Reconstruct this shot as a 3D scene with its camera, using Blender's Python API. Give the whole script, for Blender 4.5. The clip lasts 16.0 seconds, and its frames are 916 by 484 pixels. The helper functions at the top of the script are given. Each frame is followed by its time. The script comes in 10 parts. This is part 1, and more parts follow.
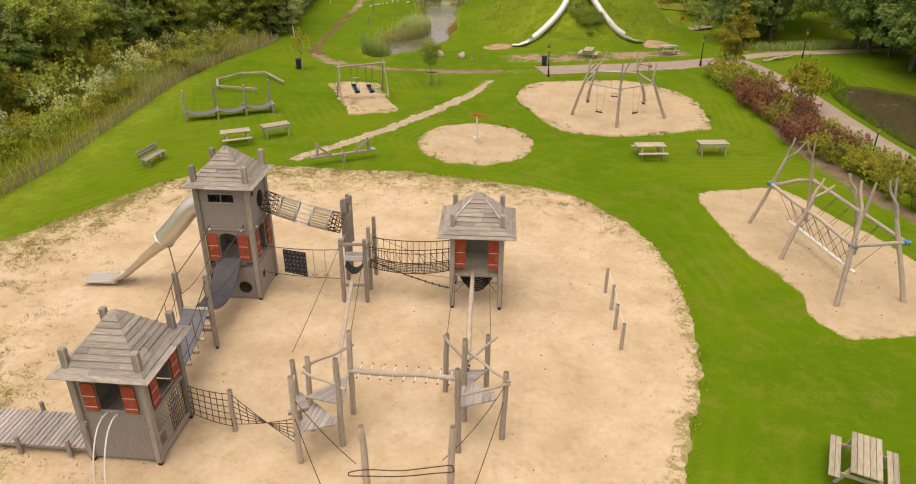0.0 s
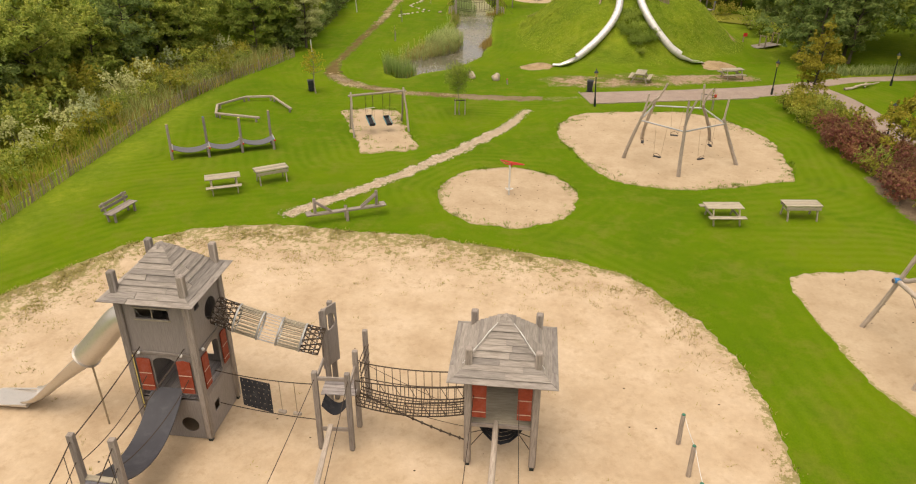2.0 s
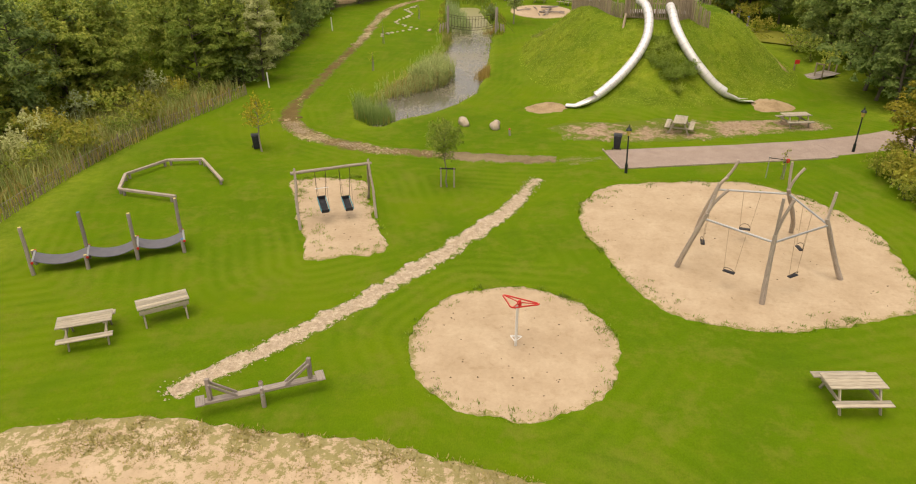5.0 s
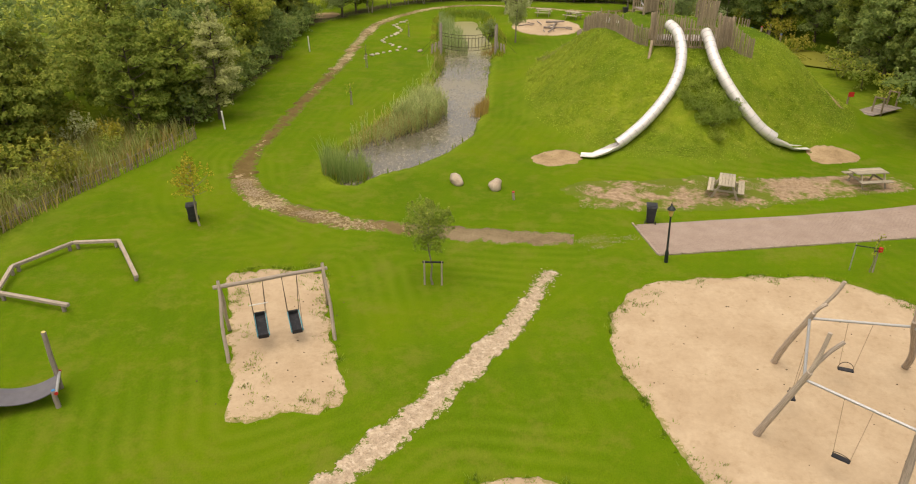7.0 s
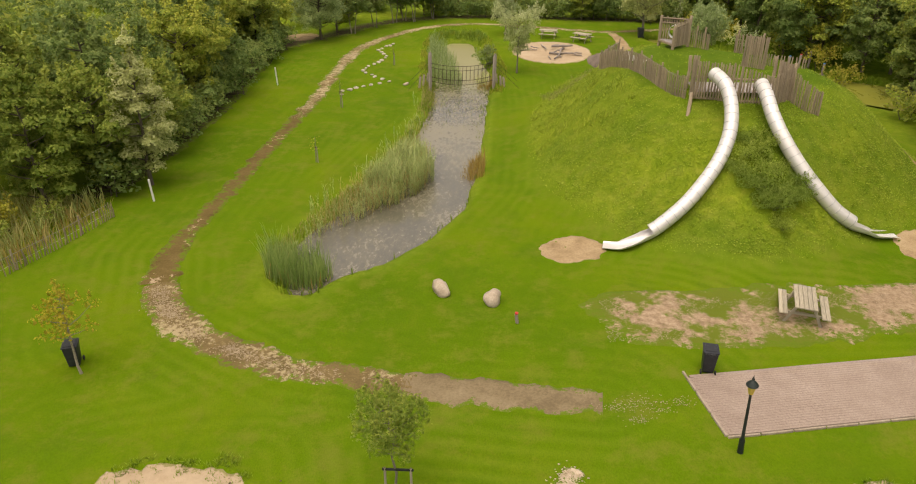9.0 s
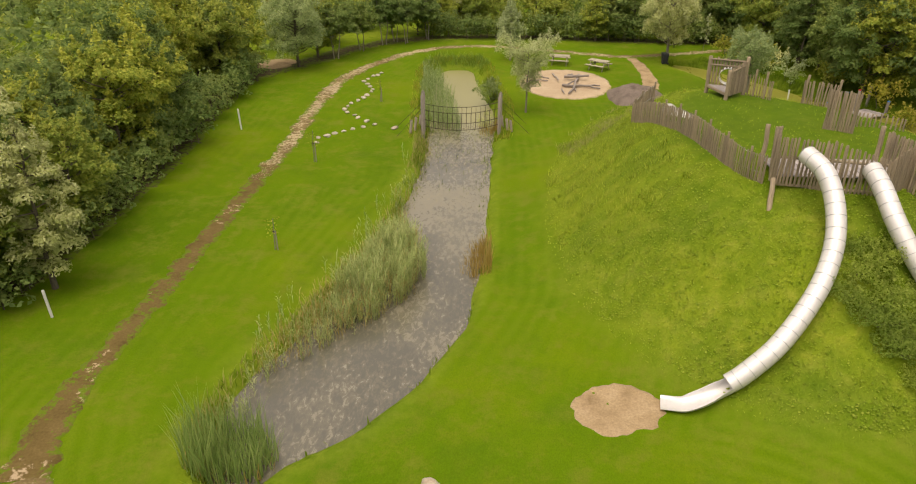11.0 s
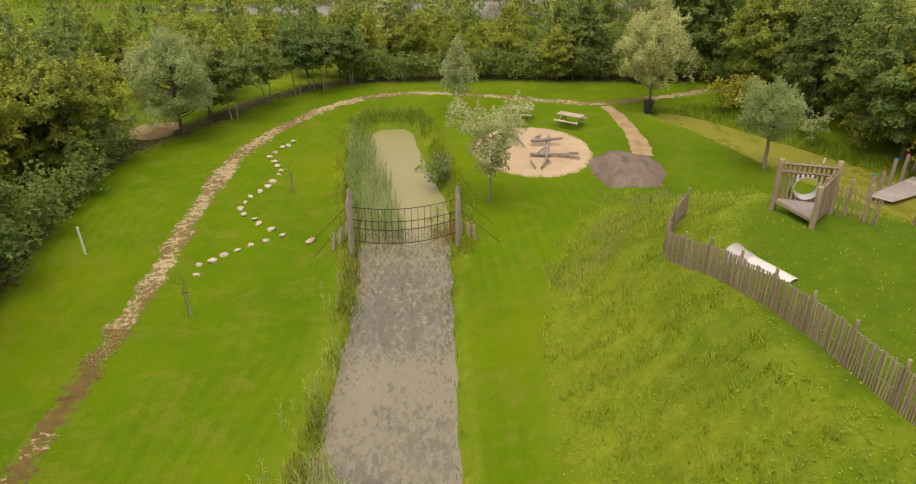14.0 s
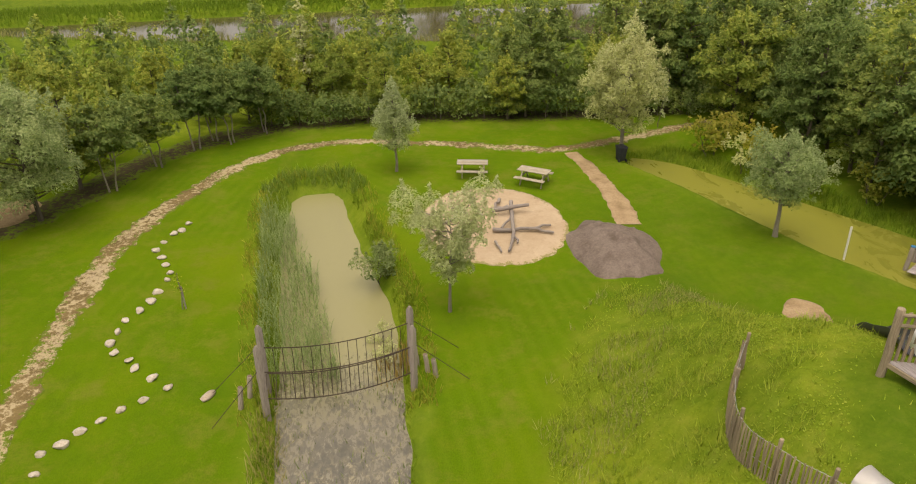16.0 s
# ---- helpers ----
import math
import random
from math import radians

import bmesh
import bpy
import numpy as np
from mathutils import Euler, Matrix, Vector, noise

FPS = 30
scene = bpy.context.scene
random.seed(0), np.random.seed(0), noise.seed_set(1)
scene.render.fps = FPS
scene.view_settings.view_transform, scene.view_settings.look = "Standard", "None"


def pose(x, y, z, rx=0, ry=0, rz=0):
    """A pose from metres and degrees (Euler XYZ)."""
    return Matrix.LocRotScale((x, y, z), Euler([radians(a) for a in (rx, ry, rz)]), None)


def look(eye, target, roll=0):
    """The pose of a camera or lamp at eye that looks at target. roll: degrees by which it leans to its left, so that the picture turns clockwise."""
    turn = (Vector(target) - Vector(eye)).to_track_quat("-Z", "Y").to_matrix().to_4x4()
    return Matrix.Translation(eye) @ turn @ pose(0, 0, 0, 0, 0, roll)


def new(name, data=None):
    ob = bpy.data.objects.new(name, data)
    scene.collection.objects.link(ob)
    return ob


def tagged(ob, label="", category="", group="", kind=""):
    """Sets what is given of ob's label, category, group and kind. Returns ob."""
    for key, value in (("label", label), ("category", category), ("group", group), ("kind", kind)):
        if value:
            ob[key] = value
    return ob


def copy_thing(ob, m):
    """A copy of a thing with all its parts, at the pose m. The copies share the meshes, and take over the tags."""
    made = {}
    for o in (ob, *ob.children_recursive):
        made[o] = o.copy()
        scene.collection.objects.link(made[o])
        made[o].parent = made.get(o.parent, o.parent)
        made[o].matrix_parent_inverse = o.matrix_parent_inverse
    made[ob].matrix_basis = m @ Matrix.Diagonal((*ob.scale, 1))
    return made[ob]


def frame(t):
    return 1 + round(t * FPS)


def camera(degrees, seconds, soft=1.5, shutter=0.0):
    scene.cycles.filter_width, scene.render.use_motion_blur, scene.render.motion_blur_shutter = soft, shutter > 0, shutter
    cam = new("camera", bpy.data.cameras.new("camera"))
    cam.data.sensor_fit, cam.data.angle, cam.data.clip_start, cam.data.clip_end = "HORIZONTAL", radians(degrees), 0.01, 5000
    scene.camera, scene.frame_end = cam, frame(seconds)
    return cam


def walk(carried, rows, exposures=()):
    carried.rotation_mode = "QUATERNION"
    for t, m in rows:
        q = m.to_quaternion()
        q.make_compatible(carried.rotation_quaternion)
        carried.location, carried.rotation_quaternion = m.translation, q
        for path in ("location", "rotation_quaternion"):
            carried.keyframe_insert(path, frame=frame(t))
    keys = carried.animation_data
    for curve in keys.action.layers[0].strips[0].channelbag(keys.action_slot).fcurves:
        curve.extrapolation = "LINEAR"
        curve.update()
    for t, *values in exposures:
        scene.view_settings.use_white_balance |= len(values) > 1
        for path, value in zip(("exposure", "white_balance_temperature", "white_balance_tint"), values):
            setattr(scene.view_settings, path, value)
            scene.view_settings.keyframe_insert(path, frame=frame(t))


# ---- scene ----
cam = camera(65.8, 16.0, 1.1)
METRES, EYE, TILT, LEAN, TURN = 75.27, 14.0, 0.0, 0.0, 0.0
ROWS = [
    (0.0, 0.0, 0.0, 0.0, 0.21, -26.99, -0.41),
    (0.5, 0.0004, 0.0254, -0.0002, 1.14, -26.98, -0.42),
    (1.0, 0.001, 0.0517, -0.0, 2.07, -26.99, -0.44),
    (1.5, 0.0023, 0.0786, -0.0003, 2.83, -27.01, -0.41),
    (2.0, 0.0036, 0.1064, -0.0006, 3.22, -27.01, -0.4),
    (2.5, 0.004, 0.135, -0.0008, 3.23, -27.01, -0.37),
    (3.0, 0.0041, 0.1643, -0.0014, 3.19, -27.03, -0.32),
    (3.5, 0.0038, 0.1936, -0.002, 3.15, -27.06, -0.27),
    (6.0, 0.0009, 0.3439, -0.0031, 3.01, -27.16, -0.15),
    (6.5, 0.0005, 0.3763, -0.0027, 2.98, -27.18, -0.13),
    (7.0, 0.0003, 0.4097, -0.0023, 2.95, -27.16, -0.14),
    (7.5, 0.0, 0.4434, -0.0013, 2.91, -27.18, -0.14),
    (8.0, 0.0004, 0.4775, -0.0002, 2.91, -27.17, -0.14),
    (8.5, 0.0006, 0.5116, 0.0015, 2.9, -27.19, -0.14),
    (9.0, 0.0008, 0.5447, 0.0028, 2.91, -27.19, -0.14),
    (11.5, -0.0097, 0.7092, 0.0074, 2.51, -27.25, -0.2),
    (12.0, -0.0125, 0.7419, 0.0077, 1.8, -27.19, -0.17),
    (12.5, -0.015, 0.774, 0.0087, 0.75, -27.2, -0.11),
    (13.0, -0.0172, 0.806, 0.0102, -0.54, -27.23, -0.07),
    (13.5, -0.0185, 0.8381, 0.011, -1.83, -27.22, -0.01),
    (14.0, -0.0197, 0.8693, 0.0121, -3.16, -27.2, 0.01),
    (14.5, -0.0199, 0.9003, 0.0134, -4.48, -27.19, 0.04),
    (15.0, -0.0189, 0.9321, 0.0143, -5.86, -27.18, 0.06),
    (15.5, -0.0188, 0.9651, 0.0155, -7.44, -27.21, 0.06),
    (16.0, -0.0197, 0.9988, 0.0164, -9.32, -27.23, 0.11),
]
EXPOSURES = [(0.0, 0.55, 7800, 14), (16.0, 0.55, 7800, 14)]
walk(cam, [(t, pose(0, 0, EYE, TILT, LEAN, TURN) @ pose(METRES * x, METRES * y, METRES * z, 90 + pitch, roll, yaw)) for t, x, y, z, yaw, pitch, roll in ROWS], EXPOSURES)

# ---- light: bright overcast sky ----
world = bpy.data.worlds.new("sky")
scene.world = world
world.use_nodes = True
wn, wl = world.node_tree.nodes, world.node_tree.links
sky = wn.new("ShaderNodeTexSky")
sky.sky_type, sky.sun_disc = "NISHITA", False
sky.sun_elevation, sky.sun_rotation = radians(75), radians(210)
sky.air_density, sky.dust_density, sky.ozone_density = 1.0, 4.0, 1.0
grey = wn.new("ShaderNodeHueSaturation")
grey.inputs["Saturation"].default_value = 0.25
wl.new(sky.outputs[0], grey.inputs["Color"])
wl.new(grey.outputs[0], wn["Background"].inputs["Color"])
wn["Background"].inputs["Strength"].default_value = 0.15
sun = new("sun", bpy.data.lights.new("sun", "SUN"))
sun.data.energy, sun.data.angle, sun.data.color = 1.0, radians(80), (1.0, 0.95, 0.86)
sun.matrix_world = look((0, 0, 60), (8, 14, 0))

# ---- small tools ----
def clamp(v, a=0.0, b=1.0):
    return max(a, min(b, v))


def smooth(v, a, b):
    v = clamp((v - a) / (b - a))
    return v * v * (3 - 2 * v)


def wob(x, y, s, seed=0.0):
    return noise.noise(Vector((x * s + seed * 7.3, y * s - seed * 3.1, seed)))


def thing(name, m, label, category, group="", kind=""):
    ob = new(name)
    ob.empty_display_size = 0.2
    ob.matrix_world = m
    return tagged(ob, label, category, group, kind)


def mesh_of(name, bm, material, sharp=False):
    bmesh.ops.recalc_face_normals(bm, faces=bm.faces)
    me = bpy.data.meshes.new(name)
    bm.to_mesh(me)
    bm.free()
    if not sharp:
        me.set_sharp_from_angle(angle=radians(38))
        for p in me.polygons:
            p.use_smooth = True
    me.materials.append(material)
    return me


def part(name, bm, material, parent=None, label="", sharp=False):
    cut = material is POLEWOOD and any(f.material_index for f in bm.faces)
    ob = new(name, mesh_of(name, bm, material, sharp))
    if cut:
        ob.data.materials.append(ENDGRAIN)
    if parent:
        ob.parent = parent
    return tagged(ob, label)


def fresh():
    bm = bmesh.new()
    bm.verts.layers.float_vector.new("grain")
    return bm


def axis_frame(p0, p1, up=(0, 0, 1)):
    p0, p1 = Vector(p0), Vector(p1)
    z = p1 - p0
    ln = z.length
    z = z / ln
    up = Vector(up)
    if abs(z.dot(up)) > 0.98:
        up = Vector((0, 1, 0))
    x = up.cross(z).normalized()
    y = z.cross(x)
    return Matrix(((x.x, y.x, z.x, p0.x), (x.y, y.y, z.y, p0.y), (x.z, y.z, z.z, p0.z), (0, 0, 0, 1))), ln


def cbox(bm, c, s, m=None, ch=0.012):
    """A box with chamfered edges, centre c and size s, under the pose m."""
    lay = bm.verts.layers.float_vector["grain"]
    h = [v / 2 for v in s]
    ch = min(ch, min(h) * 0.6)
    long = s.index(max(s))
    o = random.random() * 40
    vs = {}
    for a in range(3):
        for i in range(8):
            sg = [1 if i >> k & 1 else -1 for k in range(3)]
            q = [sg[k] * (h[k] if k == a else h[k] - ch) for k in range(3)]
            p = Vector((c[0] + q[0], c[1] + q[1], c[2] + q[2]))
            v = bm.verts.new(m @ p if m else p)
            r = [q[k] for k in range(3) if k != long]
            v[lay] = (q[long] * 0.08 + o, r[0] + o, r[1])
            vs[a, i] = v
    def f(*k):
        bm.faces.new([vs[j] for j in k])
    for a in range(3):
        b, d = (a + 1) % 3, (a + 2) % 3
        for s_ in (0, 1):
            i = s_ << a
            f((a, i), (a, i | 1 << b), (a, i | 1 << b | 1 << d), (a, i | 1 << d))
        for sa in (0, 1):
            for sb in (0, 1):
                i = sa << a | sb << b
                f((a, i), (a, i | 1 << d), (b, i | 1 << d), (b, i))
    for i in range(8):
        f((0, i), (1, i), (2, i))


def beam(bm, p0, p1, w, h, up=(0, 0, 1), ch=0.012):
    m, ln = axis_frame(p0, p1, up)
    cbox(bm, (0, 0, ln / 2), (w, h, ln), m, ch)


def sweep(bm, pts, r, seg=8, caps=True, closed=False, aspect=1.0):
    """A tube along pts; r is a radius or a list of radii."""
    lay = bm.verts.layers.float_vector["grain"]
    pts = [Vector(p) for p in pts]
    n = len(pts)
    rs = r if isinstance(r, (list, tuple)) else [r] * n
    rings, o, run, x = [], random.random() * 40, 0.0, None
    for i, p in enumerate(pts):
        if closed:
            d = pts[(i + 1) % n] - pts[i - 1]
        else:
            d = pts[min(i + 1, n - 1)] - pts[max(i - 1, 0)]
        d.normalize()
        if x is None:
            x = d.cross(Vector((0, 0, 1)) if abs(d.z) < 0.95 else Vector((0, 1, 0))).normalized()
        x = (x - d * x.dot(d)).normalized()
        y = d.cross(x)
        run += (pts[i] - pts[i - 1]).length if i else 0
        ring = []
        for k in range(seg):
            a = 2 * math.pi * k / seg
            v = bm.verts.new(p + x * (math.cos(a) * rs[i]) + y * (math.sin(a) * rs[i] * aspect))
            v[lay] = (run * 0.08 + o, math.cos(a) * 0.12 + o, math.sin(a) * 0.12)
            ring.append(v)
        rings.append(ring)
    for i in range(n if closed else n - 1):
        a, b = rings[i], rings[(i + 1) % n]
        for k in range(seg):
            bm.faces.new((a[k], a[(k + 1) % seg], b[(k + 1) % seg], b[k]))
    if caps and not closed:
        bm.faces.new(rings[0])
        bm.faces.new(rings[-1][::-1])


def log(bm, p0, p1, r0, r1, seg=10, bend=0.0, seed=0, steps=7):
    """A round pole with slightly crooked run and softened ends."""
    p0, p1 = Vector(p0), Vector(p1)
    m, ln = axis_frame(p0, p1)
    pts, rs = [], []
    e = min(0.012, ln * 0.2)
    ts = [0, e / ln] + [(i + 1) / (steps + 1) for i in range(steps)] + [1 - e / ln, 1]
    for i, t in enumerate(ts):
        w = math.sin(math.pi * t) * bend
        pts.append(m @ Vector((noise.noise(Vector((t * 2.3, seed, 1))) * w * 2, noise.noise(Vector((t * 2.3, seed, 9))) * w * 2, t * ln)))
        r = r0 + (r1 - r0) * t
        r *= 1 + 0.06 * noise.noise(Vector((t * 5, seed, 4)))
        rs.append(r * (0.93 if i in (0, len(ts) - 1) else 1))
    sweep(bm, pts, rs, seg)
    bm.faces.ensure_lookup_table()
    bm.faces[-1].material_index = 1
    bm.faces[-2].material_index = 1


def sag(p0, p1, drop, n=8):
    p0, p1 = Vector(p0), Vector(p1)
    return [p0.lerp(p1, i / n) - Vector((0, 0, 4 * drop * (i / n) * (1 - i / n))) for i in range(n + 1)]


def curve_through(pts, step, closed=False):
    """Catmull-Rom through pts, sampled about every step metres."""
    pts = [Vector((*p, 0)) if len(p) == 2 else Vector(p) for p in pts]
    n = len(pts)
    out = []
    for i in range(n if closed else n - 1):
        if closed:
            a, b, c, d = pts[i - 1], pts[i], pts[(i + 1) % n], pts[(i + 2) % n]
        else:
            a, b, c, d = pts[max(i - 1, 0)], pts[i], pts[i + 1], pts[min(i + 2, n - 1)]
        k = max(1, int((c - b).length / step))
        for j in range(k):
            t = j / k
            out.append(0.5 * (2 * b + (c - a) * t + (2 * a - 5 * b + 4 * c - d) * t * t + (3 * b - a - 3 * c + d) * t ** 3))
    if not closed:
        out.append(pts[-1])
    return out


def panel(bm, outer, holes, thick, m):
    """A flat board in the xz plane with holes, front at y = 0, thickness towards +y."""
    lay = bm.verts.layers.float_vector["grain"]
    b2 = bmesh.new()
    edges = []
    for loop in [outer] + list(holes):
        vs = [b2.verts.new((x, 0, z)) for x, z in loop]
        edges += [b2.edges.new((vs[i], vs[(i + 1) % len(vs)])) for i in range(len(vs))]
    bmesh.ops.triangle_fill(b2, edges=edges, use_beauty=True)
    geo = bmesh.ops.extrude_face_region(b2, geom=b2.faces[:])
    bmesh.ops.translate(b2, verts=[v for v in geo["geom"] if isinstance(v, bmesh.types.BMVert)], vec=(0, thick, 0))
    o = random.random() * 40
    made = {}
    for v in b2.verts:
        w = bm.verts.new(m @ v.co)
        w[lay] = (v.co.z * 0.08 + o, v.co.x + o, v.co.y)
        made[v] = w
    for f in b2.faces:
        bm.faces.new([made[v] for v in f.verts])
    b2.free()


def arc_pts(cx, cz, r, a0, a1, n, rz=None):
    rz = r if rz is None else rz
    return [(cx + r * math.cos(a0 + (a1 - a0) * i / n), cz + rz * math.sin(a0 + (a1 - a0) * i / n)) for i in range(n + 1)]


def rect(x0, z0, x1, z1):
    return [(x0, z0), (x1, z0), (x1, z1), (x0, z1)]


# ---- materials ----
def material(name, rough=0.8, metal=0.0, spec=0.3):
    m = bpy.data.materials.new(name)
    m.use_nodes = True
    b = m.node_tree.nodes["Principled BSDF"]
    b.inputs["Roughness"].default_value = rough
    b.inputs["Metallic"].default_value = metal
    b.inputs["Specular IOR Level"].default_value = spec
    return m, m.node_tree.nodes, m.node_tree.links, b


def ramp(nodes, links, source, stops, ease="LINEAR"):
    r = nodes.new("ShaderNodeValToRGB")
    r.color_ramp.interpolation = ease
    e = r.color_ramp.elements
    while len(e) < len(stops):
        e.new(0.5)
    for el, (at, col) in zip(e, stops):
        el.position = at
        el.color = (*col, 1) if len(col) == 3 else col
    links.new(source, r.inputs[0])
    return r.outputs[0]


def noise_node(nodes, links, coord, scale, detail=4.0, rough=0.55, stretch=None, distort=0.0):
    n = nodes.new("ShaderNodeTexNoise")
    n.inputs["Scale"].default_value, n.inputs["Detail"].default_value = scale, detail
    n.inputs["Roughness"].default_value, n.inputs["Distortion"].default_value = rough, distort
    if stretch:
        mp = nodes.new("ShaderNodeMapping")
        mp.inputs["Scale"].default_value = stretch
        links.new(coord, mp.inputs[0])
        coord = mp.outputs[0]
    links.new(coord, n.inputs["Vector"])
    return n.outputs["Fac"]


def blend(nodes, links, fac, a, b, kind="MIX"):
    mx = nodes.new("ShaderNodeMix")
    mx.data_type, mx.blend_type = "RGBA", kind
    for sock, v in ((mx.inputs["Factor"], fac), (mx.inputs["A"], a), (mx.inputs["B"], b)):
        if isinstance(v, (int, float)):
            sock.default_value = v
        elif isinstance(v, tuple):
            sock.default_value = (*v, 1)
        else:
            links.new(v, sock)
    return mx.outputs["Result"]


def maths(nodes, links, op, a, b=0.0, c=0.0):
    mt = nodes.new("ShaderNodeMath")
    mt.operation = op
    for sock, v in zip(mt.inputs, (a, b, c)):
        if isinstance(v, (int, float)):
            sock.default_value = v
        else:
            links.new(v, sock)
    return mt.outputs[0]


def bump(nodes, links, b, height, strength=0.4, dist=0.02):
    bp = nodes.new("ShaderNodeBump")
    bp.inputs["Strength"].default_value, bp.inputs["Distance"].default_value = strength, dist
    links.new(height, bp.inputs["Height"])
    links.new(bp.outputs[0], b.inputs["Normal"])


def place(nodes):
    return nodes.new("ShaderNodeNewGeometry").outputs["Position"]


def wood(name, light, mid, dark, rough=0.85, lichen=0.0):
    m, n, l, b = material(name, rough)
    at = n.new("ShaderNodeAttribute")
    at.attribute_name = "grain"
    rnd = n.new("ShaderNodeObjectInfo").outputs["Random"]
    g = noise_node(n, l, at.outputs["Vector"], 38, 5, 0.65)
    g2 = noise_node(n, l, at.outputs["Vector"], 7, 3, 0.5)
    col = ramp(n, l, g, [(0.28, dark), (0.5, mid), (0.74, light)])
    w = noise_node(n, l, place(n), 1.3, 4)
    col = blend(n, l, maths(n, l, "MULTIPLY", w, 0.55), col, blend(n, l, 0.5, col, (0.10, 0.085, 0.065)))
    col = blend(n, l, maths(n, l, "MULTIPLY", g2, 0.35), col, light)
    var = ramp(n, l, rnd, [(0.0, (0.74, 0.74, 0.74)), (1.0, (1.14, 1.12, 1.08))])
    col = blend(n, l, 1.0, col, var, "MULTIPLY")
    if lichen:
        s = noise_node(n, l, place(n), 5, 5, 0.7)
        col = blend(n, l, ramp(n, l, s, [(0.62, (0, 0, 0)), (0.72, (lichen, lichen, lichen))]), col, (0.20, 0.20, 0.11))
    l.new(col, b.inputs["Base Color"])
    bump(n, l, b, g, 0.5, 0.01)
    return m


def painted(name, col, rough=0.6, metal=0.0, wear=0.35, scale=6.0):
    m, n, l, b = material(name, rough, metal)
    w = noise_node(n, l, place(n), scale, 5, 0.65)
    s = noise_node(n, l, place(n), 1.2, 3)
    dark = tuple(c * 0.55 for c in col)
    pale = tuple(c * 0.7 + 0.3 * 0.35 for c in col)
    c1 = ramp(n, l, w, [(0.3, dark), (0.5, col), (0.75, pale)])
    c2 = blend(n, l, wear, col, c1)
    l.new(blend(n, l, maths(n, l, "MULTIPLY", s, 0.4), c2, dark), b.inputs["Base Color"])
    bump(n, l, b, w, 0.15, 0.005)
    return m


GREYWOOD = wood("weathered_timber", (0.365, 0.325, 0.298), (0.255, 0.22, 0.198), (0.122, 0.102, 0.090))
ROOFWOOD = wood("roof_boards", (0.40, 0.365, 0.335), (0.275, 0.245, 0.222), (0.145, 0.125, 0.11), 0.9, 0.5)
PANELWOOD = wood("grey_panel", (0.335, 0.300, 0.286), (0.272, 0.243, 0.230), (0.195, 0.172, 0.160))
ENDGRAIN = wood("sawn_end", (0.21, 0.155, 0.135), (0.15, 0.11, 0.096), (0.085, 0.062, 0.055))
POLEWOOD = wood("robinia_pole", (0.52, 0.452, 0.386), (0.37, 0.312, 0.264), (0.17, 0.138, 0.114))
PALEWOOD = wood("picnic_boards", (0.487, 0.445, 0.361), (0.353, 0.311, 0.235), (0.185, 0.16, 0.118))
FENCEWOOD = wood("chestnut_paling", (0.42, 0.345, 0.245), (0.275, 0.22, 0.15), (0.12, 0.094, 0.064))
DECKWOOD = wood("deck_boards", (0.46, 0.424, 0.42), (0.314, 0.283, 0.28), (0.145, 0.129, 0.124))
BARK = wood("bark", (0.168, 0.143, 0.109), (0.101, 0.084, 0.063), (0.042, 0.0353, 0.0252))
BIRCH = wood("pale_bark", (0.353, 0.319, 0.26), (0.227, 0.202, 0.16), (0.084, 0.0714, 0.0588))
RED = painted("red_shutter_paint", (0.302, 0.0521, 0.0235), 0.7, 0, 0.6)
HINGE = painted("pale_hinge", (0.525, 0.36, 0.283), 0.6)
RUBBER = painted("black_rubber", (0.022, 0.023, 0.028), 0.85, 0, 0.4)
BELT = painted("grey_conveyor_belt", (0.045, 0.045, 0.054), 0.5, 0, 0.35, 3)
PALEBELT = painted("pale_conveyor_belt", (0.125, 0.122, 0.14), 0.45, 0, 0.35, 3)
ROPE = painted("dark_rope", (0.062, 0.044, 0.031), 0.9)
PALEROPE = painted("pale_rope", (0.302, 0.227, 0.143), 0.9)
STEEL = painted("brushed_steel", (0.66, 0.62, 0.57), 0.33, 0.75, 0.3, 14)
BRIGHTSTEEL = painted("bright_steel", (0.72, 0.70, 0.685), 0.40, 0.35, 0.25, 5)
GALV = painted("galvanised_steel", (0.462, 0.47, 0.479), 0.45, 0.6, 0.4, 20)
WHITE = painted("white_paint", (0.655, 0.647, 0.622), 0.5, 0, 0.15)
BRIGHTRED = painted("red_lacquer", (0.521, 0.0294, 0.0252), 0.4, 0, 0.15)
BLUE = painted("blue_cap", (0.0252, 0.185, 0.437), 0.5, 0, 0.2)
YELLOW = painted("yellow_cap", (0.63, 0.521, 0.185), 0.5, 0, 0.2)
TEAL = painted("turquoise_rim", (0.0504, 0.277, 0.353), 0.5, 0, 0.3)
BLACKMETAL = painted("dark_green_iron", (0.0185, 0.0269, 0.0252), 0.45, 0.2, 0.2)
BIN = painted("dark_plastic", (0.0252, 0.0277, 0.0336), 0.5, 0, 0.3)
LAMPGLASS = painted("amber_lamp_panes", (0.554, 0.42, 0.109), 0.25, 0, 0.2)
GREENCAP = painted("green_cap", (0.0252, 0.168, 0.109), 0.5)


